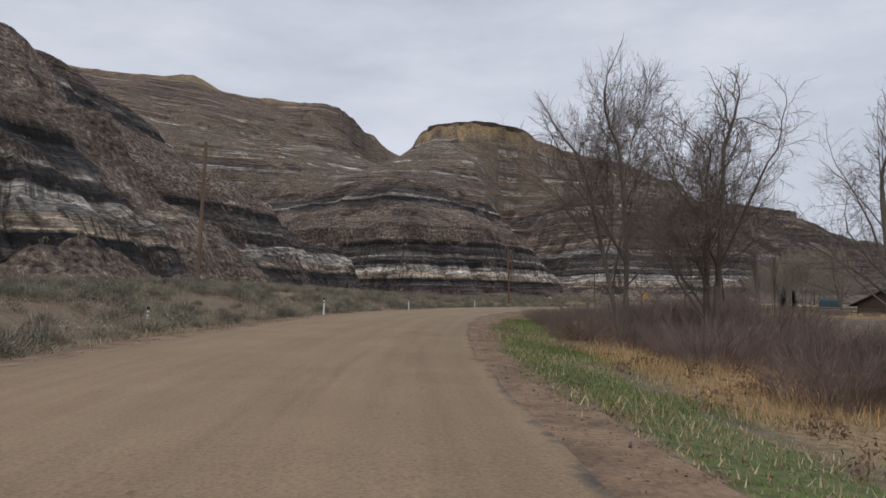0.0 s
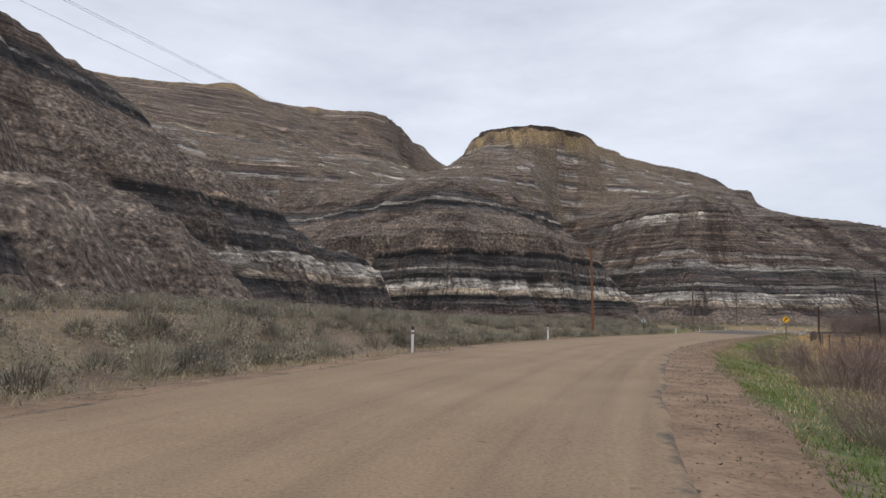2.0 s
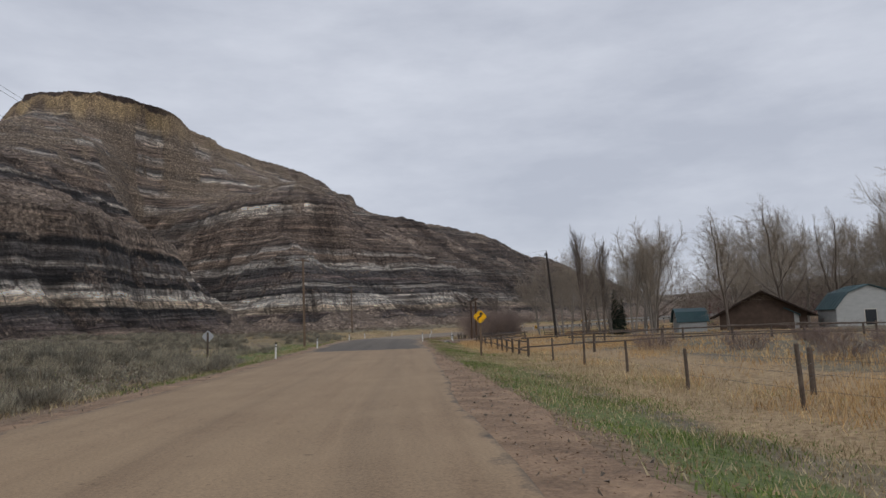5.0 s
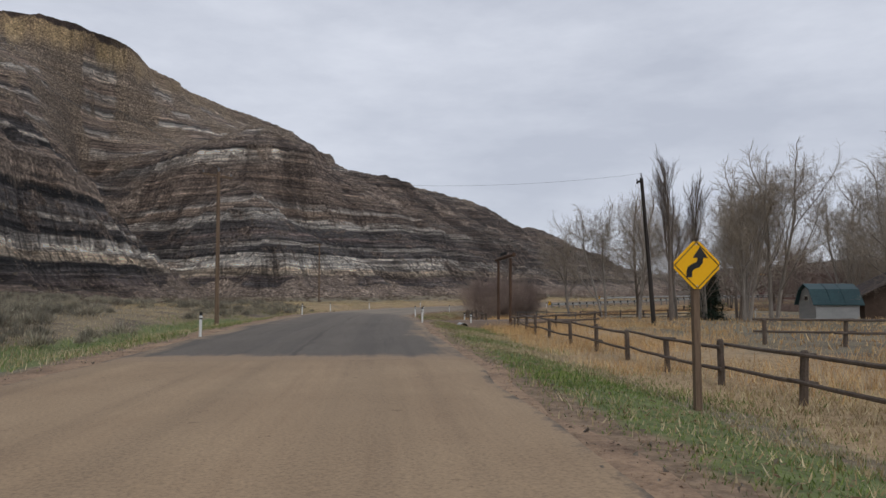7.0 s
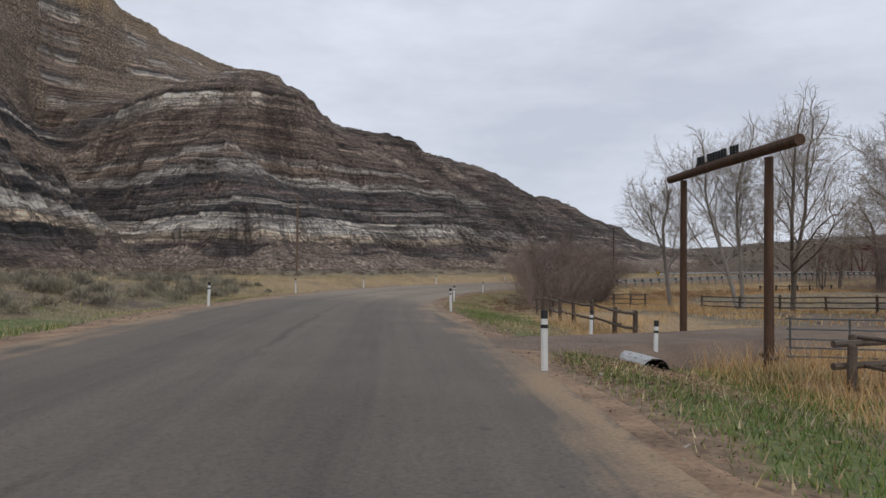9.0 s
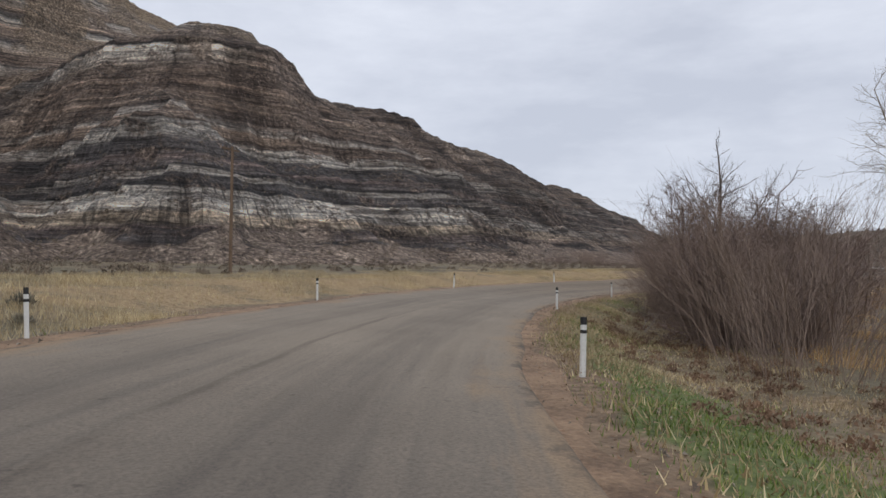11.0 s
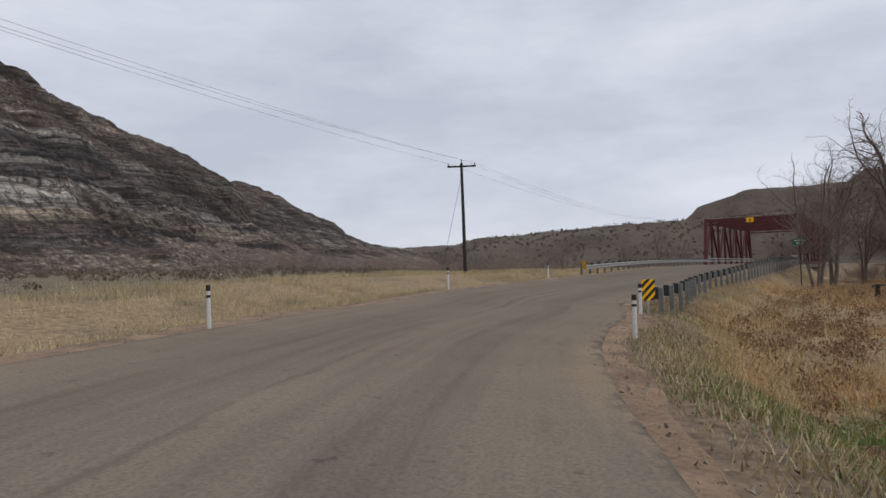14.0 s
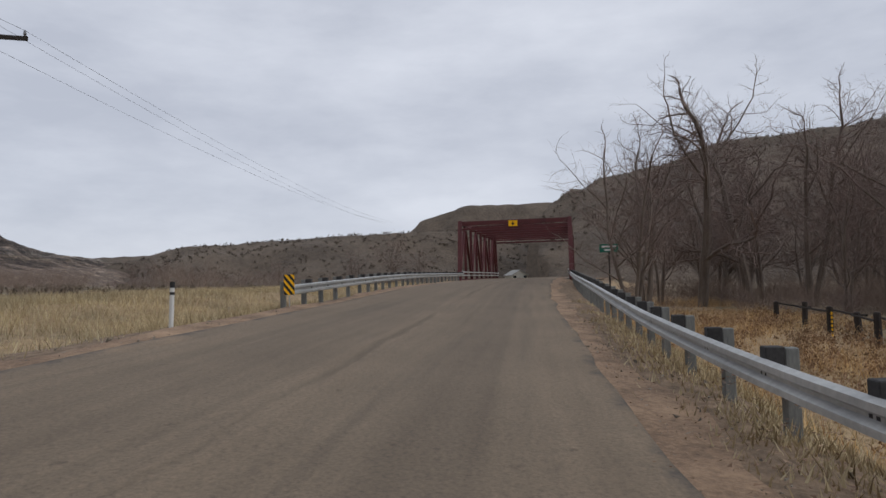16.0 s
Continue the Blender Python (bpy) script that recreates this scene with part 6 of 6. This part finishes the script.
river = new("water", mesh_from("water", [(185, 90, -3.6), (215, 90, -3.6), (260, 420, -3.6), (215, 420, -3.6)], [(0, 1, 2, 3)], water))
tagged(river, "narrow brown river under the bridge", "river", kind="structure")


# ---------------------------------------------------------------- farm buildings
def gambrel(name, x, y, turn, w, d, wall_h, rise, label, wall_mat, roof_mat, windows):
    """A barn whose gable faces -y, with a two-pitch roof."""
    g = ground_at(x, y)
    ob = thing(name, x, y, g, label, "barn", turn=turn)
    hw = w / 2
    ring = [(-hw, -0.3), (hw, -0.3), (hw, wall_h), (hw * 0.62, wall_h + rise * 0.68), (0, wall_h + rise), (-hw * 0.62, wall_h + rise * 0.68), (-hw, wall_h)]
    part("wall", plate(ring, d / 2, d), wall_mat, ob)
    over = 0.3
    lines = [(-hw - 0.22, wall_h - 0.18), (-hw * 0.62, wall_h + rise * 0.68 + 0.06), (0, wall_h + rise + 0.06), (hw * 0.62, wall_h + rise * 0.68 + 0.06), (hw + 0.22, wall_h - 0.18)]
    for a, b in zip(lines[:-1], lines[1:]):
        v = []
        for yy in (-over, d + over):
            for lift in (0.0, 0.09):
                v += [(a[0], yy, a[1] + lift), (b[0], yy, b[1] + lift)]
        roof = part("roof", (v, [(0, 1, 3, 2), (4, 6, 7, 5), (0, 4, 5, 1), (2, 3, 7, 6), (0, 2, 6, 4), (1, 5, 7, 3)]), roof_mat, ob)
        n = int(d / 0.9)
        for k in range(1, n):
            part("roof_seam", beam((a[0], k * d / n, a[1] + 0.10), (b[0], k * d / n, b[1] + 0.10), 0.05, 0.04), roof_mat, roof)
    for wx, wz, ww, wh in windows:
        win = part("window", box(wx, -0.02, wz, ww, 0.08, wh), M_cream, ob)
        part("pane", box(wx, -0.065, wz, ww - 0.16, 0.02, wh - 0.16), M_glass_dark, win)
    return ob


gambrel("barn", 98.1, 130.8, -40, 7.6, 7.0, 2.3, 2.7, "pale grey gambrel barn with a teal metal roof", M_barn_wall, M_barn_roof, [(0.0, 1.1, 1.4, 2.0), (2.6, 1.5, 0.8, 0.9)])
gambrel("shed", 81.8, 146.4, -123, 3.0, 3.5, 1.5, 1.5, "small pale shed with a teal gambrel roof", M_barn_wall, M_barn_roof, [(0.0, 1.9, 0.7, 0.5)])


def gable_house(name, x, y, turn, w, d, wall_h, rise, label, wall_mat, roof_mat, category, over=0.6, windows=()):
    g = ground_at(x, y)
    ob = thing(name, x, y, g, label, category, turn=turn)
    hw = w / 2
    part("wall", plate([(-hw, -0.3), (hw, -0.3), (hw, wall_h), (0, wall_h + rise), (-hw, wall_h)], d / 2, d), wall_mat, ob)
    for e in (-1, 1):
        v = []
        for yy in (-over, d + over):
            for lift in (0.02, 0.2):
                v += [(e * (hw + over), yy, wall_h - over * rise / hw + lift), (0, yy, wall_h + rise + lift)]
        part("roof", (v, [(0, 1, 3, 2), (4, 6, 7, 5), (0, 4, 5, 1), (2, 3, 7, 6), (0, 2, 6, 4), (1, 5, 7, 3)]), roof_mat, ob)
    for wx, wz, ww, wh in windows:
        win = part("window", box(wx, -0.02, wz, ww, 0.08, wh), M_cream, ob)
        part("pane", box(wx, -0.065, wz, ww - 0.14, 0.02, wh - 0.14), M_glass_dark, win)
    return ob


gable_house("farmhouse", 102.0, 149.0, 128, 10.5, 12.0, 2.4, 2.8, "low dark brown farmhouse with wide eaves", M_house_wall, M_house_roof, "house", 1.2, [(-3, 1.4, 1.3, 1.1), (3, 1.4, 1.3, 1.1)])
gable_house("lean_shed", 97.0, 141.0, 118, 3.2, 3.0, 1.8, 0.9, "small pale garden shed beside the barn", M_barn_wall, M_barn_roof, "shed", 0.2)
gable_house("cottage", 352.0, 235.0, -62, 6.0, 7.0, 2.3, 1.7, "small cream cottage beyond the bridge", M_cream, M_concrete, "house", 0.4, [(-2, 1.6, 1.3, 1.2), (2, 1.6, 1.3, 1.2)])

# ---------------------------------------------------------------- grass and scrub
def island_material(name, stops, rough=0.9, clump=(0.5, 0.3, 0.72, 1.25)):
    """A colour for each separate blade, leaf or stone."""
    m, n, l, b = material(name, rough)
    geo = n.new("ShaderNodeNewGeometry")
    r = ramp_node(n, stops)
    l.new(geo.outputs["Random Per Island"], r.inputs[0])
    size, edge, lo, hi = clump
    big = noise_node(n, l, geo.outputs["Position"], size, 3.0)
    tint = ramp_node(n, [(edge, (lo, lo, lo)), (1 - edge, (hi, hi * 0.98, hi * 0.92))])
    l.new(big.outputs[0], tint.inputs[0])
    l.new(mixed(n, l, 1.0, r.outputs[0], tint.outputs[0], "MULTIPLY"), b.inputs["Base Color"])
    return m


M_straw = island_material("dry_straw_blades", [(0.0, (0.25, 0.18, 0.095)), (0.5, (0.45, 0.355, 0.205)), (1.0, (0.63, 0.53, 0.35))])
M_field = island_material("bleached_field_blades", [(0.0, (0.30, 0.225, 0.12)), (0.5, (0.50, 0.40, 0.235)), (1.0, (0.66, 0.57, 0.38))], clump=(0.35, 0.36, 0.7, 1.2))
M_gold = island_material("golden_dry_grass_blades", [(0.0, (0.34, 0.185, 0.078)), (0.5, (0.58, 0.375, 0.17)), (1.0, (0.72, 0.54, 0.30))])
M_green = island_material("spring_green_blades", [(0.0, (0.075, 0.120, 0.024)), (0.6, (0.160, 0.230, 0.052)), (1.0, (0.33, 0.34, 0.12))])
M_sage = island_material("grey_green_sage_leaves", [(0.0, (0.17, 0.135, 0.102)), (0.4, (0.235, 0.215, 0.165)), (0.75, (0.32, 0.305, 0.235)), (1.0, (0.42, 0.365, 0.28))], clump=(0.8, 0.42, 0.55, 1.3))
M_scrub = island_material("brown_scrub_twigs", [(0.0, (0.085, 0.066, 0.052)), (0.6, (0.19, 0.15, 0.115)), (1.0, (0.31, 0.25, 0.19))])
M_brush = island_material("brown_hill_brush", [(0.0, (0.07, 0.055, 0.043)), (1.0, (0.15, 0.12, 0.092))])
M_rust = island_material("rusty_dead_weeds", [(0.0, (0.15, 0.082, 0.045)), (0.5, (0.29, 0.175, 0.095)), (1.0, (0.44, 0.31, 0.18))])
M_litter = island_material("dead_leaf_litter", [(0.0, (0.14, 0.08, 0.05)), (0.6, (0.25, 0.155, 0.10)), (1.0, (0.37, 0.26, 0.18))])
M_stone = island_material("loose_stones", [(0.0, (0.10, 0.08, 0.065)), (0.6, (0.22, 0.185, 0.15)), (1.0, (0.38, 0.34, 0.29))])
grass_rng = np.random.default_rng(7)


def triangles(name, verts, material, label, category):
    """One object of loose triangles; verts: (n, 3, 3)."""
    n = len(verts)
    me = bpy.data.meshes.new(name)
    me.vertices.add(3 * n)
    me.vertices.foreach_set("co", verts.reshape(-1))
    me.loops.add(3 * n)
    me.loops.foreach_set("vertex_index", np.arange(3 * n))
    me.polygons.add(n)
    me.polygons.foreach_set("loop_start", np.arange(0, 3 * n, 3))
    me.polygons.foreach_set("loop_total", np.full(n, 3))
    me.update(calc_edges=True)
    me.materials.append(material)
    return tagged(new(name, me), label, category, kind="stuff")


def along_road(count, run0, run1, out0, out1, side, power=1.0):
    """Random places beside the road: x, y, distance from its edge."""
    run = grass_rng.uniform(run0, run1, count)
    k = np.searchsorted(RUN, run).clip(0, len(RUN) - 1)
    out = out0 + (out1 - out0) * grass_rng.random(count) ** power
    o = side * (SPINE[k, 3] + out + (np.minimum(gravel_width(run) - 1.45, out * 0 + 1) if side > 0 and out0 > 1 else 0))
    x = SPINE[k, 0] + SIDE[k, 0] * o + grass_rng.normal(0, 0.3, count)
    y = SPINE[k, 1] + SIDE[k, 1] * o + grass_rng.normal(0, 0.3, count)
    return x, y, out


def blades(name, x, y, low, high, width, lean, material, label, patch=None, z=None):
    """Grass: every place a tapering blade that leans its own way."""
    if patch is not None:
        keep = patch(x, y) > grass_rng.random(len(x))
        x, y = x[keep], y[keep]
    n = len(x)
    z = ground_height(x, y) - 0.02
    h = grass_rng.uniform(low, high, n) * (0.75 + 0.35 * vnoise(x / 2.5, y / 2.5, 4))
    a, b = grass_rng.uniform(0, 2 * np.pi, (2, n))
    tip = h * lean * grass_rng.uniform(0.2, 1.0, n)
    w = width * grass_rng.uniform(0.6, 1.4, n)
    v = np.empty((n, 3, 3))
    v[:, 0] = np.stack([x - w * np.cos(a), y - w * np.sin(a), z], 1)
    v[:, 1] = np.stack([x + w * np.cos(a), y + w * np.sin(a), z], 1)
    v[:, 2] = np.stack([x + tip * np.cos(b), y + tip * np.sin(b), z + h], 1)
    return triangles(name, v, material, label, "grass")


def clear_of_drive(x, y):
    d = line_distance(x, y, da)[0]
    return d > np.where(x < 48, 2.4, 1.7)


# where the camera's stretch of road begins and ends
R0, R1 = 150.0, 430.0
x, y, o = along_road(190000, R0, R1 - 20, 1.5, 5.4, 1, 1.1)
ok = clear_of_drive(x, y)
blades("verge_grass", x[ok], y[ok], 0.07, 0.17, 0.011, 0.8, M_green, "short green spring grass on the road verge", patch=lambda x, y: (0.2 + 0.7 * vnoise(x / 3.0, y / 3.0, 12)) * (RUN[road_frame(x, y)[1]] > 350) + (0.6 + 0.7 * vnoise(x / 4.5, y / 4.5, 12)) * (RUN[road_frame(x, y)[1]] <= 350))
x, y, o = along_road(210000, R0, R1, 1.5, 8.0, 1)
ok = clear_of_drive(x, y)
blades("dry_verge_grass", x[ok], y[ok], 0.08, 0.26, 0.013, 0.9, M_straw, "short bleached dry grass on the road verge", patch=lambda x, y: 0.4 - 0.6 * vnoise(x / 4.5, y / 4.5, 12) + 0.4 * (RUN[road_frame(x, y)[1]] > 345))
x, y, o = along_road(60000, 188, 287, 3.6, 9.5, 1)
blades("olive_verge_grass", x, y, 0.08, 0.24, 0.012, 0.9, M_straw, "short straw and olive grass between verge and field", patch=lambda x, y: 0.7 + 0.4 * vnoise(x / 3, y / 3, 51))
x, y, o = along_road(36000, 188, 287, 3.6, 9.0, 1)
blades("olive_verge_grass", x, y, 0.06, 0.18, 0.012, 0.8, M_green, "thin green shoots between the straw", patch=lambda x, y: 0.1 + 0.7 * vnoise(x / 3, y / 3, 52))
x, y, o = along_road(60000, 345, R1 + 10, 0.8, 3.2, 1)
blades("bank_edge_grass", x, y, 0.08, 0.26, 0.012, 0.9, M_straw, "short dry grass on the bank beside the gravel", patch=lambda x, y: 0.12 + 0.6 * vnoise(x / 2.5, y / 2.5, 14))
x, y, o = along_road(330000, R0 + 10, R1 + 40, 3.2, 16.0, 1, 1.15)
late = RUN[road_frame(x, y)[1]] > 345
_run = RUN[road_frame(x, y)[1]]
keep = (late | (o > 4.8)) & ((_run < 190) | (_run > 285) | (o > 6.8)) & ((_run < 338) | (_run > 392) | (o > 9))
x, y = x[keep], y[keep]
ok = clear_of_drive(x, y)
blades("tall_dry_grass", x[ok], y[ok], 0.20, 0.72, 0.009, 0.75, M_gold, "tall golden dry grass behind the verge", patch=lambda x, y: 0.6 + 0.9 * vnoise(x / 6, y / 6, 40) + 0.4 * vnoise(x / 2, y / 2, 46))
x, y, o = along_road(50000, 230, R1, 14.0, 45.0, 1)
blades("pasture_grass", x, y, 0.15, 0.45, 0.03, 0.7, M_gold, "sparse dry pasture grass", patch=lambda x, y: 0.5 + 0.5 * vnoise(x / 9, y / 9, 41))
x, y, o = along_road(270000, 335, R1 + 60, 1.6, 20.0, -1, 1.1)
_run = RUN[road_frame(x, y)[1]]
ok = (o > 4.4) | (_run < 353) | (_run > 387)
x, y = x[ok], y[ok]
blades("straw_field_grass", x, y, 0.16, 0.50, 0.009, 0.9, M_field, "pale straw-coloured field grass", patch=lambda x, y: 0.55 + 0.8 * vnoise(x / 6, y / 6, 42))
x, y, o = along_road(130000, R0 - 10, 345, 1.2, 22.0, -1, 1.2)
blades("bank_grass", x, y, 0.10, 0.32, 0.011, 0.9, M_straw, "dry tufted grass between sage bushes", patch=lambda x, y: 0.55 + 0.6 * vnoise(x / 3, y / 3, 43))
x, y, o = along_road(30000, 255, 345, 1.0, 7.0, -1, 1.2)
blades("left_green_grass", x, y, 0.08, 0.22, 0.015, 0.8, M_green, "low green grass beside the road's far edge", patch=lambda x, y: 0.45 + 0.6 * vnoise(x / 5, y / 5, 44))
x, y, o = along_road(52000, R0, R1, -0.02, 2.1, 1, 0.8)
flat = grass_rng.normal(0, 0.018, (len(x), 3, 3))
flat[:, :, 2] *= 0.35
_, _k = road_frame(x, y)
triangles("leaf_litter", flat + np.stack([x, y, np.maximum(ground_height(x, y), SPINE[_k, 2] - 0.05) + 0.02], 1)[:, None], M_litter, "brown dead leaves scattered on the gravel", "leaf litter")


x, y = grass_rng.normal(96.3, 1.4, 9000), grass_rng.normal(204.1, 1.4, 9000)
blades("ditch_grass", x, y, 0.10, 0.26, 0.010, 0.8, M_green, "lush green grass in the damp ditch")
x, y = grass_rng.normal(50.0, 1.7, 16000), grass_rng.normal(148.6, 1.5, 16000)
ok = clear_of_drive(x, y) & (road_frame(x, y)[0] > 5.6)
blades("ditch_grass", x[ok], y[ok], 0.08, 0.22, 0.010, 0.8, M_green, "lush green grass round the culvert's mouth", patch=lambda x, y: 0.6 + 0.9 * vnoise(x / 1.3, y / 1.3, 31))
x, y = grass_rng.normal(48.9, 1.6, 5000), grass_rng.normal(149.3, 1.3, 5000)
ok = clear_of_drive(x, y) & (road_frame(x, y)[0] > 5.4)
x, y = x[ok], y[ok]
flat = grass_rng.normal(0, 0.035, (len(x), 3, 3))
flat[:, :, 2] *= 0.4
triangles("leaf_litter", flat + np.stack([x, y, ground_height(x, y) + 0.03], 1)[:, None], M_litter, "brown dead leaves heaped by the culvert", "leaf litter")


def bushes(name, x, y, size, leaves, leaf, material, label, category, tall=0.75, z=None):
    """Low uneven bushes, each a dome of small loose leaves and twigs."""
    n = len(x)
    z = ground_height(x, y) if z is None else z
    s = size * grass_rng.uniform(0.5, 1.3, n)
    th, ph = grass_rng.uniform(0, 2 * np.pi, (n, leaves)), np.arccos(grass_rng.uniform(0.02, 1.0, (n, leaves)))
    lump = 1 + 0.3 * np.sin(3 * th + grass_rng.uniform(0, 6, (n, 1))) * np.sin(2.2 * ph + grass_rng.uniform(0, 6, (n, 1)))
    r = s[:, None] * lump * grass_rng.uniform(0.45, 1.0, (n, leaves)) ** 0.5
    c = np.stack([x[:, None] + r * np.sin(ph) * np.cos(th), y[:, None] + r * np.sin(ph) * np.sin(th), z[:, None] + tall * 1.25 * r * np.cos(ph)], -1)
    d = grass_rng.normal(0, 1, (n, leaves, 3, 3)) * leaf
    d[..., 2] *= 1.4
    return triangles(name, (c[:, :, None] + d).reshape(-1, 3, 3), material, label, category)


def feathery(name, x, y, size, stems, width, material, label, category, z=None):
    """Sage: sprays of narrow upright leaves that spread from a woody base."""
    n = len(x)
    z = ground_height(x, y) if z is None else z
    s = size * grass_rng.uniform(0.55, 1.3, n)[:, None]
    a, b = grass_rng.uniform(0, 2 * np.pi, (2, n, stems))
    q = grass_rng.random((n, stems)) ** 0.6
    up = s * (1.05 - 0.55 * q ** 2) * grass_rng.uniform(0.6, 1.05, (n, stems))
    root = np.stack([x[:, None] + 0.62 * q * s * np.cos(a), y[:, None] + 0.62 * q * s * np.sin(a), z[:, None] + 0.55 * up * grass_rng.uniform(0.1, 1.0, (n, stems))], -1)
    root += grass_rng.normal(0, 0.05, root.shape) * [1, 1, 0.3]
    tip = np.stack([x[:, None] + q * s * np.cos(a) * 0.95, y[:, None] + q * s * np.sin(a) * 0.95, z[:, None] + up], -1)
    w = width * grass_rng.uniform(0.6, 1.4, (n, stems))
    side = np.stack([w * np.cos(b), w * np.sin(b), 0 * w], -1)
    tip += grass_rng.normal(0, 0.09, tip.shape) * [1, 1, 0.5]
    mid = root + (tip - root) * 0.3
    return triangles(name, np.stack([mid - side, mid + side, tip], 2).reshape(-1, 3, 3), material, label, category)


x, y, o = along_road(4200, R0 - 20, 275, 1.9, 18.0, -1, 1.0)
dense = (0.56 + 0.9 * vnoise(x / 4, y / 4, 60) + 0.4 * vnoise(x / 15, y / 15, 62)) > grass_rng.random(len(x))
half = np.arange(len(x)) % 2 == 0
feathery("sagebrush", x[dense & half], y[dense & half], 0.72, 300, 0.011, M_sage, "grey-green sagebrush on the bank below the hill", "sagebrush")
bushes("sagebrush", x[dense & ~half], y[dense & ~half], 0.62, 320, 0.023, M_sage, "rounded grey-green sagebrush on the bank below the hill", "sagebrush", tall=0.85)
x, y, o = along_road(2600, 255, 350, 4.0, 40.0, -1, 0.9)
dense = (0.40 + 0.8 * vnoise(x / 8, y / 8, 61)) > grass_rng.random(len(x))
feathery("sagebrush", x[dense], y[dense], 0.7, 300, 0.014, M_sage, "scattered grey-green sagebrush on the flat", "sagebrush")
x, y, o = along_road(900, 330, 470, 17.0, 60.0, -1, 0.9)
bushes("foot_scrub", x, y, 0.55, 70, 0.06, M_scrub, "brown scrub along the foot of the hills", "scrub")
x, y, o = along_road(160, R0, 205, 4.0, 16.0, 1, 1.0)
bushes("dead_brush", x, y, 0.5, 160, 0.026, M_litter, "low dead brown brush under the trees", "scrub")


x, y, o = along_road(420, 392, 452, 4.5, 15.0, 1, 0.9)
bushes("rust_brush", x, y, 0.50, 150, 0.030, M_rust, "rust-brown dead weeds and tussocks on the bank", "scrub", tall=0.9)
x, y, o = along_road(260, 338, 392, 3.4, 8.0, 1, 0.9)
bushes("dead_brush", x, y, 0.30, 110, 0.024, M_litter, "flattened dead brown weeds below the willows", "scrub", tall=0.5)


def on_hill(count, x0, x1, y0, y1, lo, hi):
    x, y = grass_rng.uniform(x0, x1, count), grass_rng.uniform(y0, y1, count)
    z = hill_height(x, y)
    ok = (z > lo) & (z < hi) & (z > ground_height(x, y) - 0.1)
    return x[ok], y[ok], z[ok]


x, y, z = on_hill(9000, -60, 130, 20, 300, 1.0, 30)
bushes("slope_scrub", x, y, 0.42, 26, 0.07, M_scrub, "thin brown scrub and tufts on the clay slopes", "scrub", z=z)
x, y, z = on_hill(16000, -60, 160, 20, 310, 0.5, 40)
stone = grass_rng.normal(0, 1, (len(x), 4, 3)) * (0.05 + 0.20 * grass_rng.random((len(x), 1, 1)) ** 3)
stone[:, 3] *= 0.5
quad = np.stack([stone[:, [0, 1, 2]], stone[:, [0, 1, 3]], stone[:, [1, 2, 3]], stone[:, [0, 2, 3]]], 1)
triangles("slope_stones", (quad + np.stack([x, y, z + 0.04], 1)[:, None, None]).reshape(-1, 3, 3), M_stone, "loose stones and clay lumps on the slopes", "stones")

x, y, o = along_road(9000, R0, R1, -0.1, 1.6, 1, 1.0)
x2, y2, o2 = along_road(6000, R0, R1, -0.1, 1.3, -1, 1.0)
x, y = np.r_[x, x2], np.r_[y, y2]
_off, _k = road_frame(x, y)
z = np.maximum(ground_height(x, y), np.where(np.abs(_off) < SPINE[_k, 3] + 0.9, SPINE[_k, 2] - 0.045 - BANK[_k] * _off, -9))
stone = grass_rng.normal(0, 1, (len(x), 4, 3)) * (0.006 + 0.022 * grass_rng.random((len(x), 1, 1)) ** 3)
quad = np.stack([stone[:, [0, 1, 2]], stone[:, [0, 1, 3]], stone[:, [1, 2, 3]], stone[:, [0, 2, 3]]], 1)
triangles("shoulder_stones", (quad + np.stack([x, y, z + 0.01], 1)[:, None, None]).reshape(-1, 3, 3), M_stone, "loose gravel stones along the road's edges", "stones")

x, y = grass_rng.uniform(250, 520, 6000), grass_rng.uniform(20, 400, 6000)
deps = bpy.context.evaluated_depsgraph_get()
deps.update()
far_ob = bpy.data.objects["far_hillside"]
zs = np.full(len(x), -99.0)
for i in range(len(x)):
    hit, place, _, _ = far_ob.ray_cast((x[i], y[i], 300), (0, 0, -1))
    if hit:
        zs[i] = place.z
ok = zs > 3.0
bushes("far_scrub", x[ok], y[ok], 0.85, 14, 0.24, M_brush, "dark brown scrub dotted over the far hillside", "scrub", z=zs[ok])
